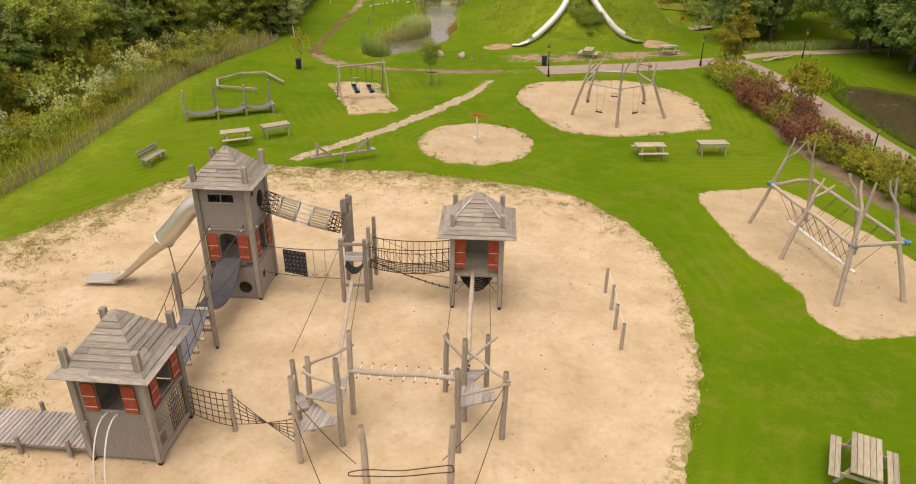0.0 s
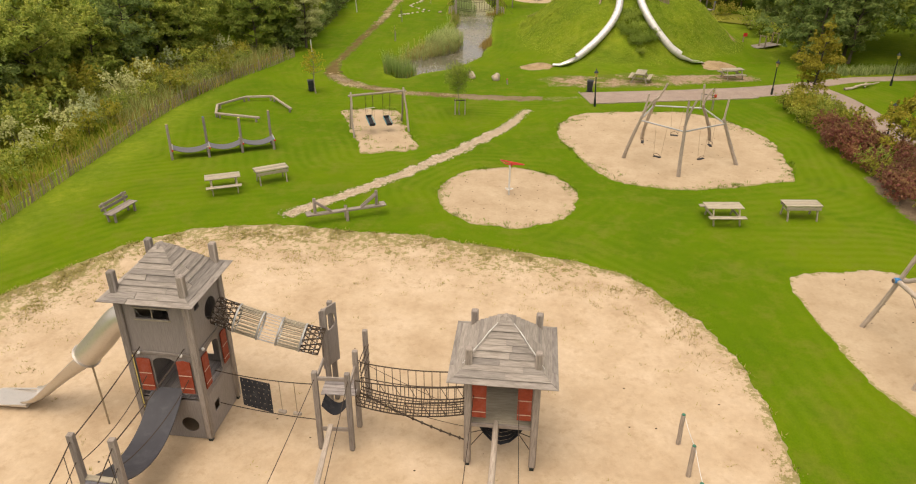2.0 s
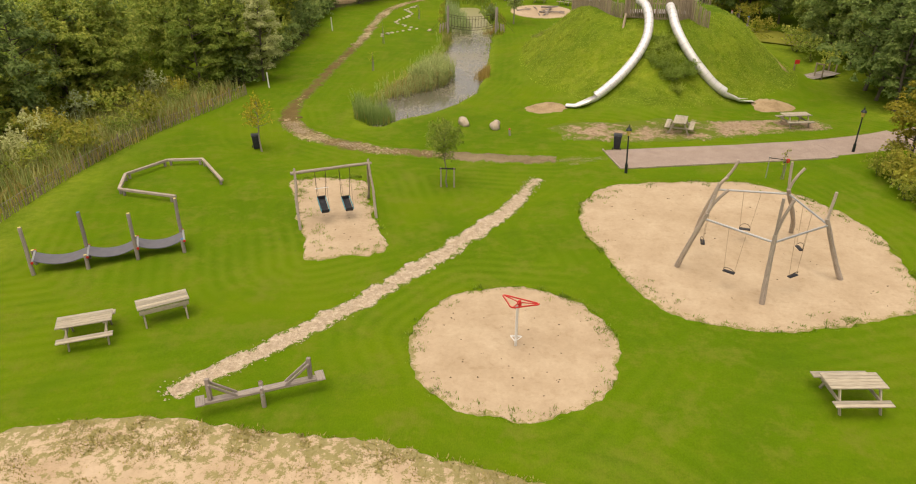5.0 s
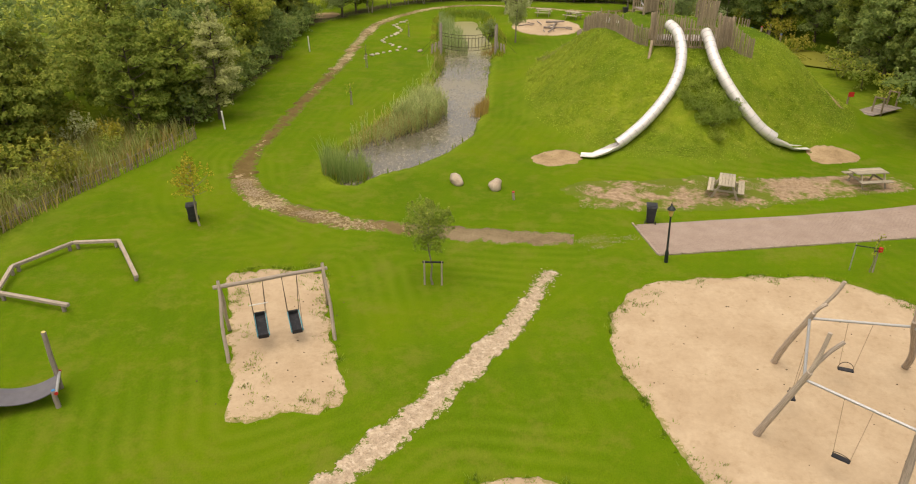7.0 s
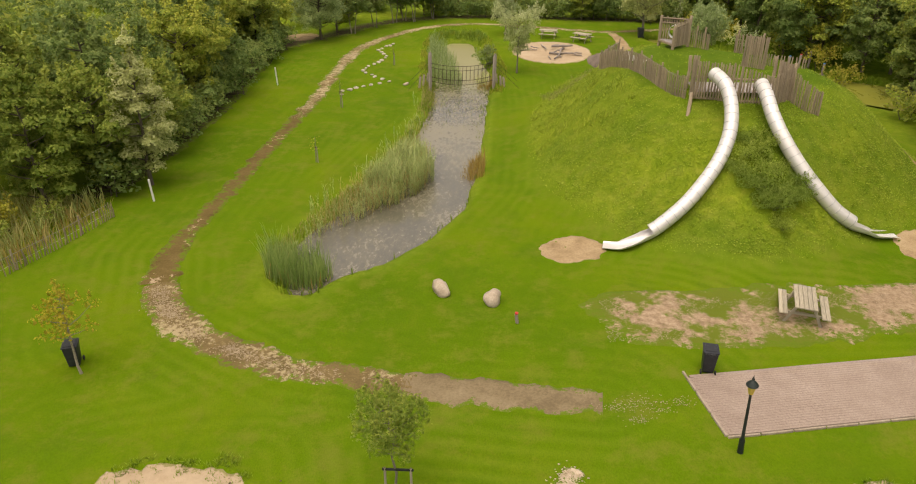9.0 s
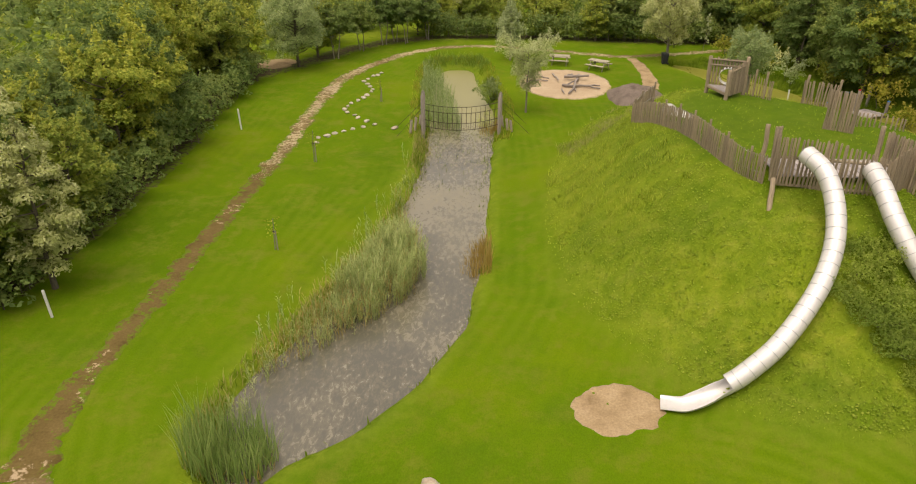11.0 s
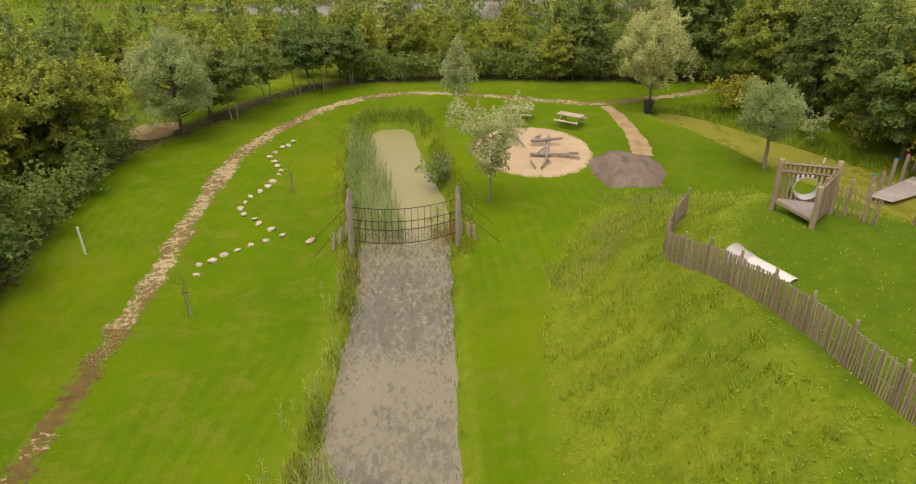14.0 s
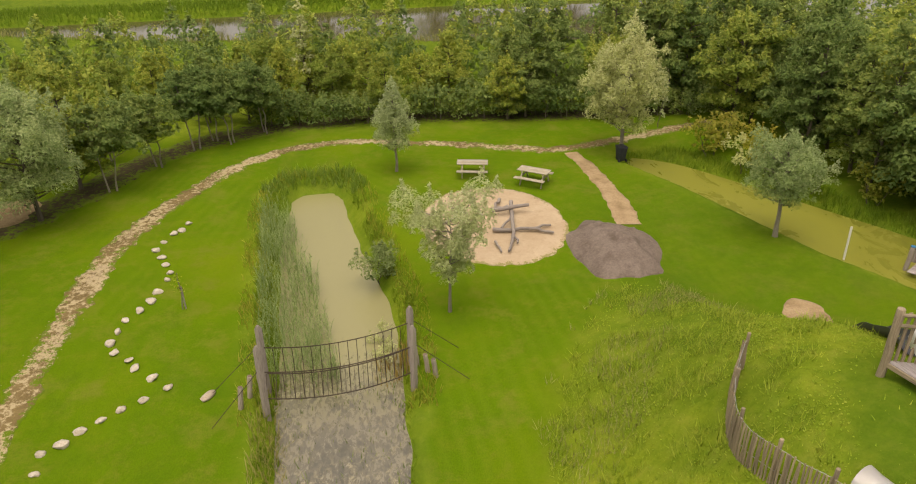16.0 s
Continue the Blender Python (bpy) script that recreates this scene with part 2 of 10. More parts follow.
def granular(name, cols, big, fine, rough=0.95, bumpy=0.6, dist=0.03, grassy=0.0, patch=None, grit=0.45, fringe=((0.14, 0.145, 0.035), (0.26, 0.225, 0.085)), trodden=0.0):
    """Loose ground: coarse and fine noise; grassy fringe where the mesh attribute edge is small."""
    m, n, l, b = material(name, rough, 0, 0.15)
    p = place(n)
    a = noise_node(n, l, p, big, 6, 0.62)
    f = noise_node(n, l, p, fine, 3, 0.7)
    col = ramp(n, l, a, [(0.30, cols[0]), (0.5, cols[1]), (0.72, cols[2])])
    col = blend(n, l, grit, col, blend(n, l, 1.0, col, ramp(n, l, f, [(0.3, (0.55, 0.53, 0.5)), (0.7, (1.3, 1.3, 1.3))]), "MULTIPLY"))
    if patch:
        t = noise_node(n, l, p, patch[0], 6, 0.7)
        if len(patch) > 3:
            t = maths(n, l, "ADD", t, maths(n, l, "MULTIPLY", maths(n, l, "SUBTRACT", noise_node(n, l, p, patch[4], 2), 0.5), 0.7))
        col = blend(n, l, ramp(n, l, t, [(patch[1], (0, 0, 0)), (patch[1] + (patch[3] if len(patch) > 3 else 0.06), (1, 1, 1))]), col, patch[2])
    if grassy:
        e = n.new("ShaderNodeAttribute")
        e.attribute_name = "edge"
        t = noise_node(n, l, p, 3.6, 7, 0.78)
        w = noise_node(n, l, p, 0.33, 2)
        reach = maths(n, l, "MULTIPLY", w, grassy)
        near = maths(n, l, "SUBTRACT", 1.0, maths(n, l, "DIVIDE", e.outputs["Fac"], reach))
        near = maths(n, l, "MAXIMUM", near, 0.0)
        k = maths(n, l, "ADD", maths(n, l, "MULTIPLY", near, 0.235), t)
        mask = ramp(n, l, k, [(0.655, (0, 0, 0)), (0.70, (1, 1, 1))])
        col = blend(n, l, maths(n, l, "MULTIPLY", mask, 0.8 if fringe[0][0] > 0.1 else 1.0), col, blend(n, l, f, *fringe))
    h = maths(n, l, "ADD", a, maths(n, l, "MULTIPLY", f, 0.6))
    if trodden:
        # scuffed footmarks: sand colour darker in the hollows, paler on the rises
        t = noise_node(n, l, p, 2.6, 7, 0.72)
        u = noise_node(n, l, p, 11, 4, 0.7)
        col = blend(n, l, trodden, col, blend(n, l, 1.0, col, ramp(n, l, t, [(0.36, (0.80, 0.76, 0.70)), (0.47, (1, 1, 1)), (0.58, (1, 1, 1)), (0.70, (1.12, 1.14, 1.18))]), "MULTIPLY"))
        col = blend(n, l, trodden, col, blend(n, l, 1.0, col, ramp(n, l, u, [(0.30, (0.84, 0.82, 0.78)), (0.42, (1, 1, 1)), (0.66, (1, 1, 1)), (0.74, (1.15, 1.16, 1.18))]), "MULTIPLY"))
        h = maths(n, l, "ADD", h, maths(n, l, "ADD", maths(n, l, "MULTIPLY", t, 1.6), maths(n, l, "MULTIPLY", u, 0.7)))
    l.new(col, b.inputs["Base Color"])
    bump(n, l, b, h, bumpy, dist)
    return m


LAWNISH = ((0.070, 0.125, 0.006), (0.118, 0.160, 0.012))
SAND = granular("sand", [(0.39, 0.285, 0.184), (0.462, 0.353, 0.239), (0.522, 0.411, 0.296)], 0.42, 5, 0.95, 0.28, 0.04, 8.0, None, 0.15, trodden=0.5)
FINESAND = granular("fine_sand", [(0.353, 0.265, 0.172), (0.399, 0.307, 0.206), (0.447, 0.354, 0.245)], 0.6, 7, 0.95, 0.22, 0.035, 0.8, None, 0.16, trodden=0.5)
GRAVEL = granular("shell_gravel", [(0.286, 0.218, 0.151), (0.437, 0.353, 0.26), (0.554, 0.47, 0.37)], 5, 16, 0.95, 0.9, 0.04, 0.8, fringe=LAWNISH)
TRACK = granular("trodden_track", [(0.088, 0.062, 0.019), (0.124, 0.087, 0.030), (0.158, 0.112, 0.043)], 0.9, 12, 0.95, 0.6, 0.03, 1.3, (2.4, 0.66, (0.36, 0.275, 0.175), 0.05, 0.35), fringe=LAWNISH)
SHELLTRACK = granular("shell_track", [(0.105, 0.078, 0.030), (0.15, 0.108, 0.046), (0.185, 0.135, 0.06)], 0.9, 12, 0.95, 0.6, 0.03, 1.2, (4.2, 0.455, (0.36, 0.295, 0.178), 0.10, 0.35), fringe=LAWNISH)
OLDTRACK = granular("old_track", [(0.105, 0.078, 0.030), (0.15, 0.108, 0.046), (0.185, 0.135, 0.06)], 0.9, 12, 0.95, 0.6, 0.03, 1.2, (4.2, 0.50, (0.325, 0.265, 0.152), 0.10, 0.4), fringe=LAWNISH)
SOIL = granular("bare_soil", [(0.21, 0.145, 0.078), (0.315, 0.228, 0.132), (0.38, 0.285, 0.175)], 1.2, 14, 0.95, 0.7, 0.03, 0, fringe=LAWNISH)
PUDDLED = granular("puddled_earth", [(0.135, 0.102, 0.056), (0.185, 0.142, 0.082), (0.23, 0.18, 0.11)], 0.8, 12, 0.8, 0.3, 0.02, 0.9, fringe=LAWNISH)
HEDGESOIL = granular("hedge_soil", [(0.115, 0.085, 0.055), (0.165, 0.125, 0.082), (0.21, 0.162, 0.112)], 1.4, 14, 0.95, 0.7, 0.03, 1.0, fringe=LAWNISH)
# earth with the shade under the trees put into its colour
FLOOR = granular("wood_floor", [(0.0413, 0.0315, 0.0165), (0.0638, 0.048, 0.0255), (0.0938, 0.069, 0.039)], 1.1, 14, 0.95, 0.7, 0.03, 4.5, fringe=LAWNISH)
SPOIL = granular("grey_spoil", [(0.112, 0.088, 0.0709), (0.164, 0.13, 0.109), (0.203, 0.164, 0.139)], 1.4, 10, 0.95, 0.9, 0.06)
PALESTONE = granular("pale_stone", [(0.32, 0.272, 0.212), (0.435, 0.385, 0.31), (0.54, 0.485, 0.405)], 4.0, 22, 0.85, 0.6, 0.02)
STONE = granular("boulder", [(0.252, 0.197, 0.143), (0.386, 0.319, 0.244), (0.47, 0.403, 0.319)], 1.6, 18, 0.85, 0.5, 0.02)


def grass_material():
    m, n, l, b = material("lawn", 0.9, 0, 0.03)
    p = place(n)
    a = noise_node(n, l, p, 0.09, 4, 0.6)
    c = noise_node(n, l, p, 1.1, 6, 0.7)
    f = noise_node(n, l, p, 26, 3, 0.7, (1.0, 0.55, 1.0))
    col = ramp(n, l, a, [(0.30, (0.0647, 0.127, 0.00454)), (0.5, (0.0835, 0.150, 0.0050)), (0.70, (0.112, 0.169, 0.0058))])
    col = blend(n, l, ramp(n, l, c, [(0.45, (0, 0, 0)), (0.8, (0.647, 0.635, 0.529))]), col, (0.13, 0.159, 0.0121))
    dry = noise_node(n, l, p, 0.55, 7, 0.74)
    col = blend(n, l, ramp(n, l, dry, [(0.50, (0, 0, 0)), (0.72, (0.6, 0.6, 0.6))]), col, (0.150, 0.158, 0.028))
    lush = noise_node(n, l, p, 0.32, 6, 0.7, (1.0, 1.0, 1.0), 0.4)
    col = blend(n, l, ramp(n, l, lush, [(0.52, (0, 0, 0)), (0.74, (0.7, 0.7, 0.7))]), col, (0.060, 0.122, 0.006))
    mw = n.new("ShaderNodeAttribute")
    mw.attribute_name = "mow"
    drift = noise_node(n, l, p, 0.35, 3)
    lane = maths(n, l, "SINE", maths(n, l, "ADD", maths(n, l, "MULTIPLY", mw.outputs["Fac"], 11.0), maths(n, l, "MULTIPLY", drift, 2.6)))
    far = noise_node(n, l, p, 0.085, 2)
    stripe = maths(n, l, "MULTIPLY", maths(n, l, "ADD", maths(n, l, "MULTIPLY", lane, 0.5), 0.5), ramp(n, l, far, [(0.45, (0.06, 0.06, 0.06)), (0.65, (0.42, 0.42, 0.42))]))
    where = n.new("ShaderNodeSeparateXYZ")
    l.new(p, where.inputs[0])
    fresh_cut = ramp(n, l, maths(n, l, "DIVIDE", maths(n, l, "SUBTRACT", where.outputs["Y"], 54.0), 36.0), [(0.0, (1, 1, 1)), (0.5, (0.7, 0.7, 0.7)), (1.0, (0.45, 0.45, 0.45))])
    stripe = maths(n, l, "MULTIPLY", stripe, fresh_cut)
    col = blend(n, l, stripe, col, (0.139, 0.189, 0.0168))
    col = blend(n, l, 0.26, col, blend(n, l, 1.0, col, ramp(n, l, f, [(0.3, (0.45, 0.47, 0.4)), (0.7, (1.45, 1.4, 1.3))]), "MULTIPLY"))
    # rougher, yellower growth where the mesh attribute rough is high
    e = n.new("ShaderNodeAttribute")
    e.attribute_name = "rough"
    r = noise_node(n, l, p, 1.7, 7, 0.75)
    wild = ramp(n, l, r, [(0.28, (0.092, 0.150, 0.009)), (0.5, (0.142, 0.198, 0.018)), (0.75, (0.213, 0.240, 0.040))])
    tuss = noise_node(n, l, p, 1.3, 7, 0.8)
    wild = blend(n, l, 1.0, wild, ramp(n, l, tuss, [(0.32, (0.78, 0.86, 0.8)), (0.5, (1.12, 1.1, 1.04)), (0.68, (1.42, 1.28, 1.3))]), "MULTIPLY")
    wild = blend(n, l, 1.0, wild, ramp(n, l, noise_node(n, l, p, 0.16, 3), [(0.38, (0.72, 0.80, 0.8)), (0.6, (1.1, 1.06, 1.0))]), "MULTIPLY")
    col = blend(n, l, maths(n, l, "MULTIPLY", e.outputs["Fac"], 0.85), col, wild)
    # deep green, closely grown turf where the mesh attribute lush is high
    g = n.new("ShaderNodeAttribute")
    g.attribute_name = "lush"
    turf = ramp(n, l, r, [(0.30, (0.040, 0.088, 0.006)), (0.52, (0.060, 0.112, 0.008)), (0.75, (0.105, 0.145, 0.018))])
    col = blend(n, l, maths(n, l, "MULTIPLY", g.outputs["Fac"], ramp(n, l, tuss, [(0.35, (1, 1, 1)), (0.65, (0.6, 0.6, 0.6))])), col, turf)
    l.new(col, b.inputs["Base Color"])
    h = maths(n, l, "ADD", f, maths(n, l, "MULTIPLY", maths(n, l, "MULTIPLY", r, e.outputs["Fac"]), 6.0))
    bump(n, l, b, h, 0.6, 0.04)
    return m


LAWN = grass_material()


def leaf_material(name, dark, mid, light, trans=0.3):
    m, n, l, b = material(name, 0.6, 0, 0.14)
    g = n.new("ShaderNodeNewGeometry")
    rnd = n.new("ShaderNodeObjectInfo").outputs["Random"]
    s = noise_node(n, l, g.outputs["Position"], 0.8, 4)
    k = maths(n, l, "ADD", maths(n, l, "MULTIPLY", g.outputs["Random Per Island"], 0.55), maths(n, l, "MULTIPLY", s, 0.5))
    # attribute young is high on clump tops and shoot tips: lighter leaf colour there
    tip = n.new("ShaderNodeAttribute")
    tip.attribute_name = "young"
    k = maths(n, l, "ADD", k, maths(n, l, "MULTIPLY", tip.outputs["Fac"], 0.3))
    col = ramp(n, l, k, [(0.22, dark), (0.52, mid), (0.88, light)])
    var = ramp(n, l, rnd, [(0.0, (0.72, 0.80, 0.75)), (0.5, (1.0, 1.0, 1.0)), (1.0, (1.15, 1.10, 0.95))])
    col = blend(n, l, 1.0, col, var, "MULTIPLY")
    l.new(col, b.inputs["Base Color"])
    t = n.new("ShaderNodeBsdfTranslucent")
    l.new(col, t.inputs["Color"])
    mx = n.new("ShaderNodeMixShader")
    mx.inputs[0].default_value = trans
    l.new(b.outputs[0], mx.inputs[1])
    l.new(t.outputs[0], mx.inputs[2])
    l.new(mx.outputs[0], n["Material Output"].inputs["Surface"])
    return m


ALDER = leaf_material("alder_leaves", (0.185, 0.262, 0.050), (0.305, 0.380, 0.076), (0.51, 0.530, 0.122), 0.62)
DEEP = leaf_material("dark_leaves", (0.130, 0.204, 0.062), (0.212, 0.298, 0.088), (0.352, 0.42, 0.138), 0.62)
BRIGHTLEAF = leaf_material("poplar_leaves", (0.277, 0.323, 0.127), (0.42, 0.468, 0.213), (0.571, 0.595, 0.344), 0.6)
SILVER = leaf_material("willow_leaves", (0.33, 0.375, 0.155), (0.47, 0.515, 0.25), (0.66, 0.68, 0.41), 0.6)
SAGE = leaf_material("sage_leaves", (0.245, 0.327, 0.131), (0.371, 0.454, 0.196), (0.56, 0.611, 0.304), 0.6)
SHRUB = leaf_material("shrub_leaves", (0.224, 0.257, 0.0352), (0.325, 0.341, 0.0506), (0.448, 0.41, 0.088), 0.6)
BUSH = leaf_material("broom_leaves", (0.19, 0.285, 0.045), (0.28, 0.38, 0.065), (0.40, 0.48, 0.11), 0.6)
MAROON = leaf_material("maroon_leaves", (0.165, 0.058, 0.052), (0.27, 0.098, 0.085), (0.33, 0.21, 0.10), 0.55)
GOLD = leaf_material("turning_leaves", (0.20, 0.185, 0.024), (0.32, 0.285, 0.034), (0.46, 0.38, 0.055), 0.5)
REED = leaf_material("reed_blades", (0.21, 0.285, 0.095), (0.37, 0.445, 0.18), (0.60, 0.63, 0.32), 0.55)
RUSH = leaf_material("rust_blades", (0.378, 0.243, 0.0675), (0.54, 0.351, 0.108), (0.675, 0.499, 0.189), 0.5)
CATTAIL = leaf_material("cattail_blades", (0.15, 0.21, 0.07), (0.24, 0.31, 0.11), (0.36, 0.41, 0.18), 0.55)
STRAW = leaf_material("straw_blades", (0.30, 0.23, 0.08), (0.40, 0.31, 0.11), (0.48, 0.40, 0.18), 0.5)
WEED = leaf_material("sand_weed", (0.24, 0.24, 0.07), (0.35, 0.33, 0.12), (0.46, 0.42, 0.18), 0.5)
CATGREEN = leaf_material("cattail_blades", (0.26, 0.36, 0.10), (0.38, 0.48, 0.15), (0.55, 0.60, 0.22), 0.6)
SANDWEED = leaf_material("dry_sand_weed", (0.19, 0.17, 0.055), (0.27, 0.24, 0.085), (0.36, 0.31, 0.12), 0.4)
SLOPE = leaf_material("slope_grass", (0.165, 0.255, 0.024), (0.245, 0.335, 0.038), (0.37, 0.41, 0.07), 0.5)
TUFT = leaf_material("grass_blades", (0.123, 0.205, 0.016), (0.171, 0.259, 0.022), (0.237, 0.313, 0.04), 0.5)


def water_material(name, deep, film, cover, scale=0.9, algae=None, gloss=0.5):
    m, n, l, b = material(name, 0.12, 0, gloss)
    p = place(n)
    w = noise_node(n, l, p, scale, 7, 0.68, (1.0, 0.45, 1.0), 0.6)
    w2 = noise_node(n, l, p, 0.22, 3)
    k = maths(n, l, "ADD", w, maths(n, l, "MULTIPLY", maths(n, l, "SUBTRACT", w2, 0.5), 0.6))
    if algae:
        yy = n.new("ShaderNodeSeparateXYZ")
        l.new(p, yy.inputs[0])
        along_y = maths(n, l, "DIVIDE", maths(n, l, "SUBTRACT", yy.outputs["Y"], 70.0), 30.0)
        back = ramp(n, l, along_y, [(0.08, (0.43, 0.43, 0.43)), (0.26, (0.50, 0.50, 0.50)), (0.36, (0.60, 0.60, 0.60)), (0.52, (0.60, 0.60, 0.60)), (0.66, (0.51, 0.51, 0.51)), (0.85, (0.49, 0.49, 0.49))])
        k = maths(n, l, "ADD", k, maths(n, l, "SUBTRACT", back, 0.5))
    mask = ramp(n, l, k, [(cover - 0.10, (0, 0, 0)), (cover + 0.16, (1, 1, 1))])
    col = blend(n, l, mask, deep, film)
    if algae:
        sx = n.new("ShaderNodeSeparateXYZ")
        l.new(p, sx.inputs[0])
        far = maths(n, l, "ADD", maths(n, l, "DIVIDE", maths(n, l, "SUBTRACT", sx.outputs["Y"], 92.0), 7.0), maths(n, l, "SUBTRACT", w, 0.5))
        scum = noise_node(n, l, p, 5.5, 7, 0.75, (1.0, 0.6, 1.0), 0.8)
        thin = noise_node(n, l, p, 0.35, 3)
        open_end = ramp(n, l, along_y, [(0.05, (0.15, 0.15, 0.15)), (0.25, (0.4, 0.4, 0.4)), (0.55, (1, 1, 1))])
        speck = maths(n, l, "MULTIPLY", maths(n, l, "MULTIPLY", ramp(n, l, scum, [(0.50, (0, 0, 0)), (0.62, (0.85, 0.85, 0.85))]), open_end), ramp(n, l, thin, [(0.38, (0.15, 0.15, 0.15)), (0.58, (1, 1, 1))]))
        col = blend(n, l, speck, col, (0.255, 0.222, 0.138))
        mask = maths(n, l, "MAXIMUM", mask, speck)
        over = ramp(n, l, far, [(0.15, (0, 0, 0)), (0.75, (0.95, 0.95, 0.95))])
        col = blend(n, l, over, col, algae)
        mask = maths(n, l, "MAXIMUM", mask, over)
    l.new(col, b.inputs["Base Color"])
    l.new(ramp(n, l, mask, [(0, (0.08, 0.08, 0.08)), (1, (0.38, 0.38, 0.38))]), b.inputs["Roughness"])
    bump(n, l, b, noise_node(n, l, p, 3.5, 3), 0.06, 0.02)
    return m


WATER = water_material("pond_water", (0.088, 0.083, 0.064), (0.182, 0.163, 0.116), 0.47, 6.2, (0.25, 0.232, 0.10), 0.85)
DUCKWEED = water_material("duckweed", (0.125, 0.135, 0.020), (0.20, 0.20, 0.032), 0.38, 0.7, None, 0.25)
RIVER = water_material("river_water", (0.070, 0.056, 0.028), (0.090, 0.075, 0.040), 0.62, 0.25, None, 0.45)
BRICK = granular("clay_paver", [(0.265, 0.205, 0.172), (0.300, 0.236, 0.198), (0.335, 0.268, 0.228)], 1.2, 20, 0.9, 0.3, 0.01)
KERB = granular("pale_kerb", [(0.25, 0.20, 0.155), (0.315, 0.262, 0.208), (0.37, 0.315, 0.255)], 3, 20, 0.9, 0.3, 0.01)


# ---- the lie of the land ----
POND_Y = [64.2, 65.2, 67, 69.5, 72.4, 75, 78.5, 82, 86, 90, 95, 99, 104, 108, 111, 112.4]
POND_L = [-7.6, -8.3, -8.5, -8.2, -7.0, -6.2, -5.2, -4.7, -4.5, -4.3, -4.6, -5.0, -5.3, -5.5, -5.2, -4.4]
POND_R = [-7.0, -6.3, -4.2, -2.5, -1.35, -0.95, -0.6, -0.6, -0.5, -0.4, -0.1, 0.1, -0.6, -1.1, -1.4, -2.2]
DITCH = [(16.0, 112.6, 0.9), (18.0, 109.5, 1.5), (20.0, 105.5, 1.9), (21.7, 101.5, 2.1), (24.0, 98.0, 2.3), (27.5, 94.5, 2.4), (32.0, 92.0, 2.4)]
MOUND = (12.5, 79.0)


def seg_dist(x, y, a, b):
    dx, dy = b[0] - a[0], b[1] - a[1]
    t = clamp(((x - a[0]) * dx + (y - a[1]) * dy) / (dx * dx + dy * dy))
    return math.hypot(x - a[0] - t * dx, y - a[1] - t * dy), t


def pond_in(x, y):
    """Metres inside the long pond (negative outside)."""
    if y < 62 or y > 115:
        return -3.0
    d = min(x - np.interp(y, POND_Y, POND_L), np.interp(y, POND_Y, POND_R) - x)
    return float(min(d, (y - 64.2) * 1.2, (112.4 - y) * 1.2))


def weed_in(x, y):
    best = -9.0
    for a, b in zip(DITCH, DITCH[1:]):
        d, t = seg_dist(x, y, a, b)
        best = max(best, a[2] + (b[2] - a[2]) * t - d)
    return best


def mound_r(x, y):
    dx, dy = x - MOUND[0], y - MOUND[1]
    fx = 10.0 if dx < 0 else 10.5
    fy = 19.0 - 5.0 * smooth(x, 9, 14.5) if dy > 0 else 12.6 - 2.4 * smooth(x, 10, 17)
    return math.hypot(dx / fx, dy / fy)


def mound_h(x, y):
    r = mound_r(x, y)
    h = float(np.interp(r, [0, 0.45, 0.57, 0.69, 0.82, 0.95, 1.08, 1.25], [5.2, 5.0, 4.5, 3.5, 2.15, 1.0, 0.35, 0.0]))
    steep = float(np.interp(r, [0, 0.45, 0.57, 0.69, 0.82, 0.95, 1.08, 1.25], [5.2, 5.0, 4.7, 4.1, 2.75, 1.05, 0.3, 0.0]))
    return h + (steep - h) * 0.6 * smooth(y, 84, 89) * smooth(x, 9.5, 12.0)


def canal_near(x):
    return float(np.interp(x, [-45, -36, -18, 0, 17, 45], [161, 159.5, 153.4, 151.2, 147.4, 146]))


def canal_far(x):
    return float(np.interp(x, [-60, -39, -14.5, 3.4, 45], [165.5, 168.7, 171.8, 174.3, 178.5]))


def land(x, y):
    z = float(np.interp(y, [0, 30, 40, 92, 98, 108, 140], [-0.17, -0.17, 0, 0, 0.3, 0.5, 0.5]))
    z += mound_h(x, y) + 0.25 * smooth(x, 0.5, 6) * smooth(y, 42, 56) * smooth(-y, -72, -63)
    z += 0.05 * wob(x, y, 0.11, 2) + 0.02 * wob(x, y, 0.5, 5)
    if z > 0.6:
        z += smooth(z, 0.6, 2) * (0.10 * wob(x, y, 0.7, 8) + 0.05 * wob(x, y, 1.6, 4))
    if y < 73 and y > 65:
        # ground worn down where the slides run out
        z -= 0.33 * math.exp(-((x - 6.4) ** 2 + (y - 68.35) ** 2) / 2.4) + 0.38 * math.exp(-((x - 16.4) ** 2 + (y - 69.45) ** 2) / 2.4)
    p = pond_in(x, y)
    if p > -1:
        p += 0.25 * wob(x, y, 0.6, 3)
        z -= 0.9 * smooth(p, -0.55, 0.9)
    if x > 10 and y > 85:
        z -= 1.0 * smooth(weed_in(x, y), -1.2, 0.8)
    if y > 140:
        z -= 1.2 * smooth(y - canal_near(x), -1.0, 1.5) * smooth(canal_far(x) - y, -1.0, 1.5)
    z -= 1.0 * smooth(4.4 - math.hypot(x - 32.0, (y - 46.6) / 2.4), -0.8, 0.8)
    return z


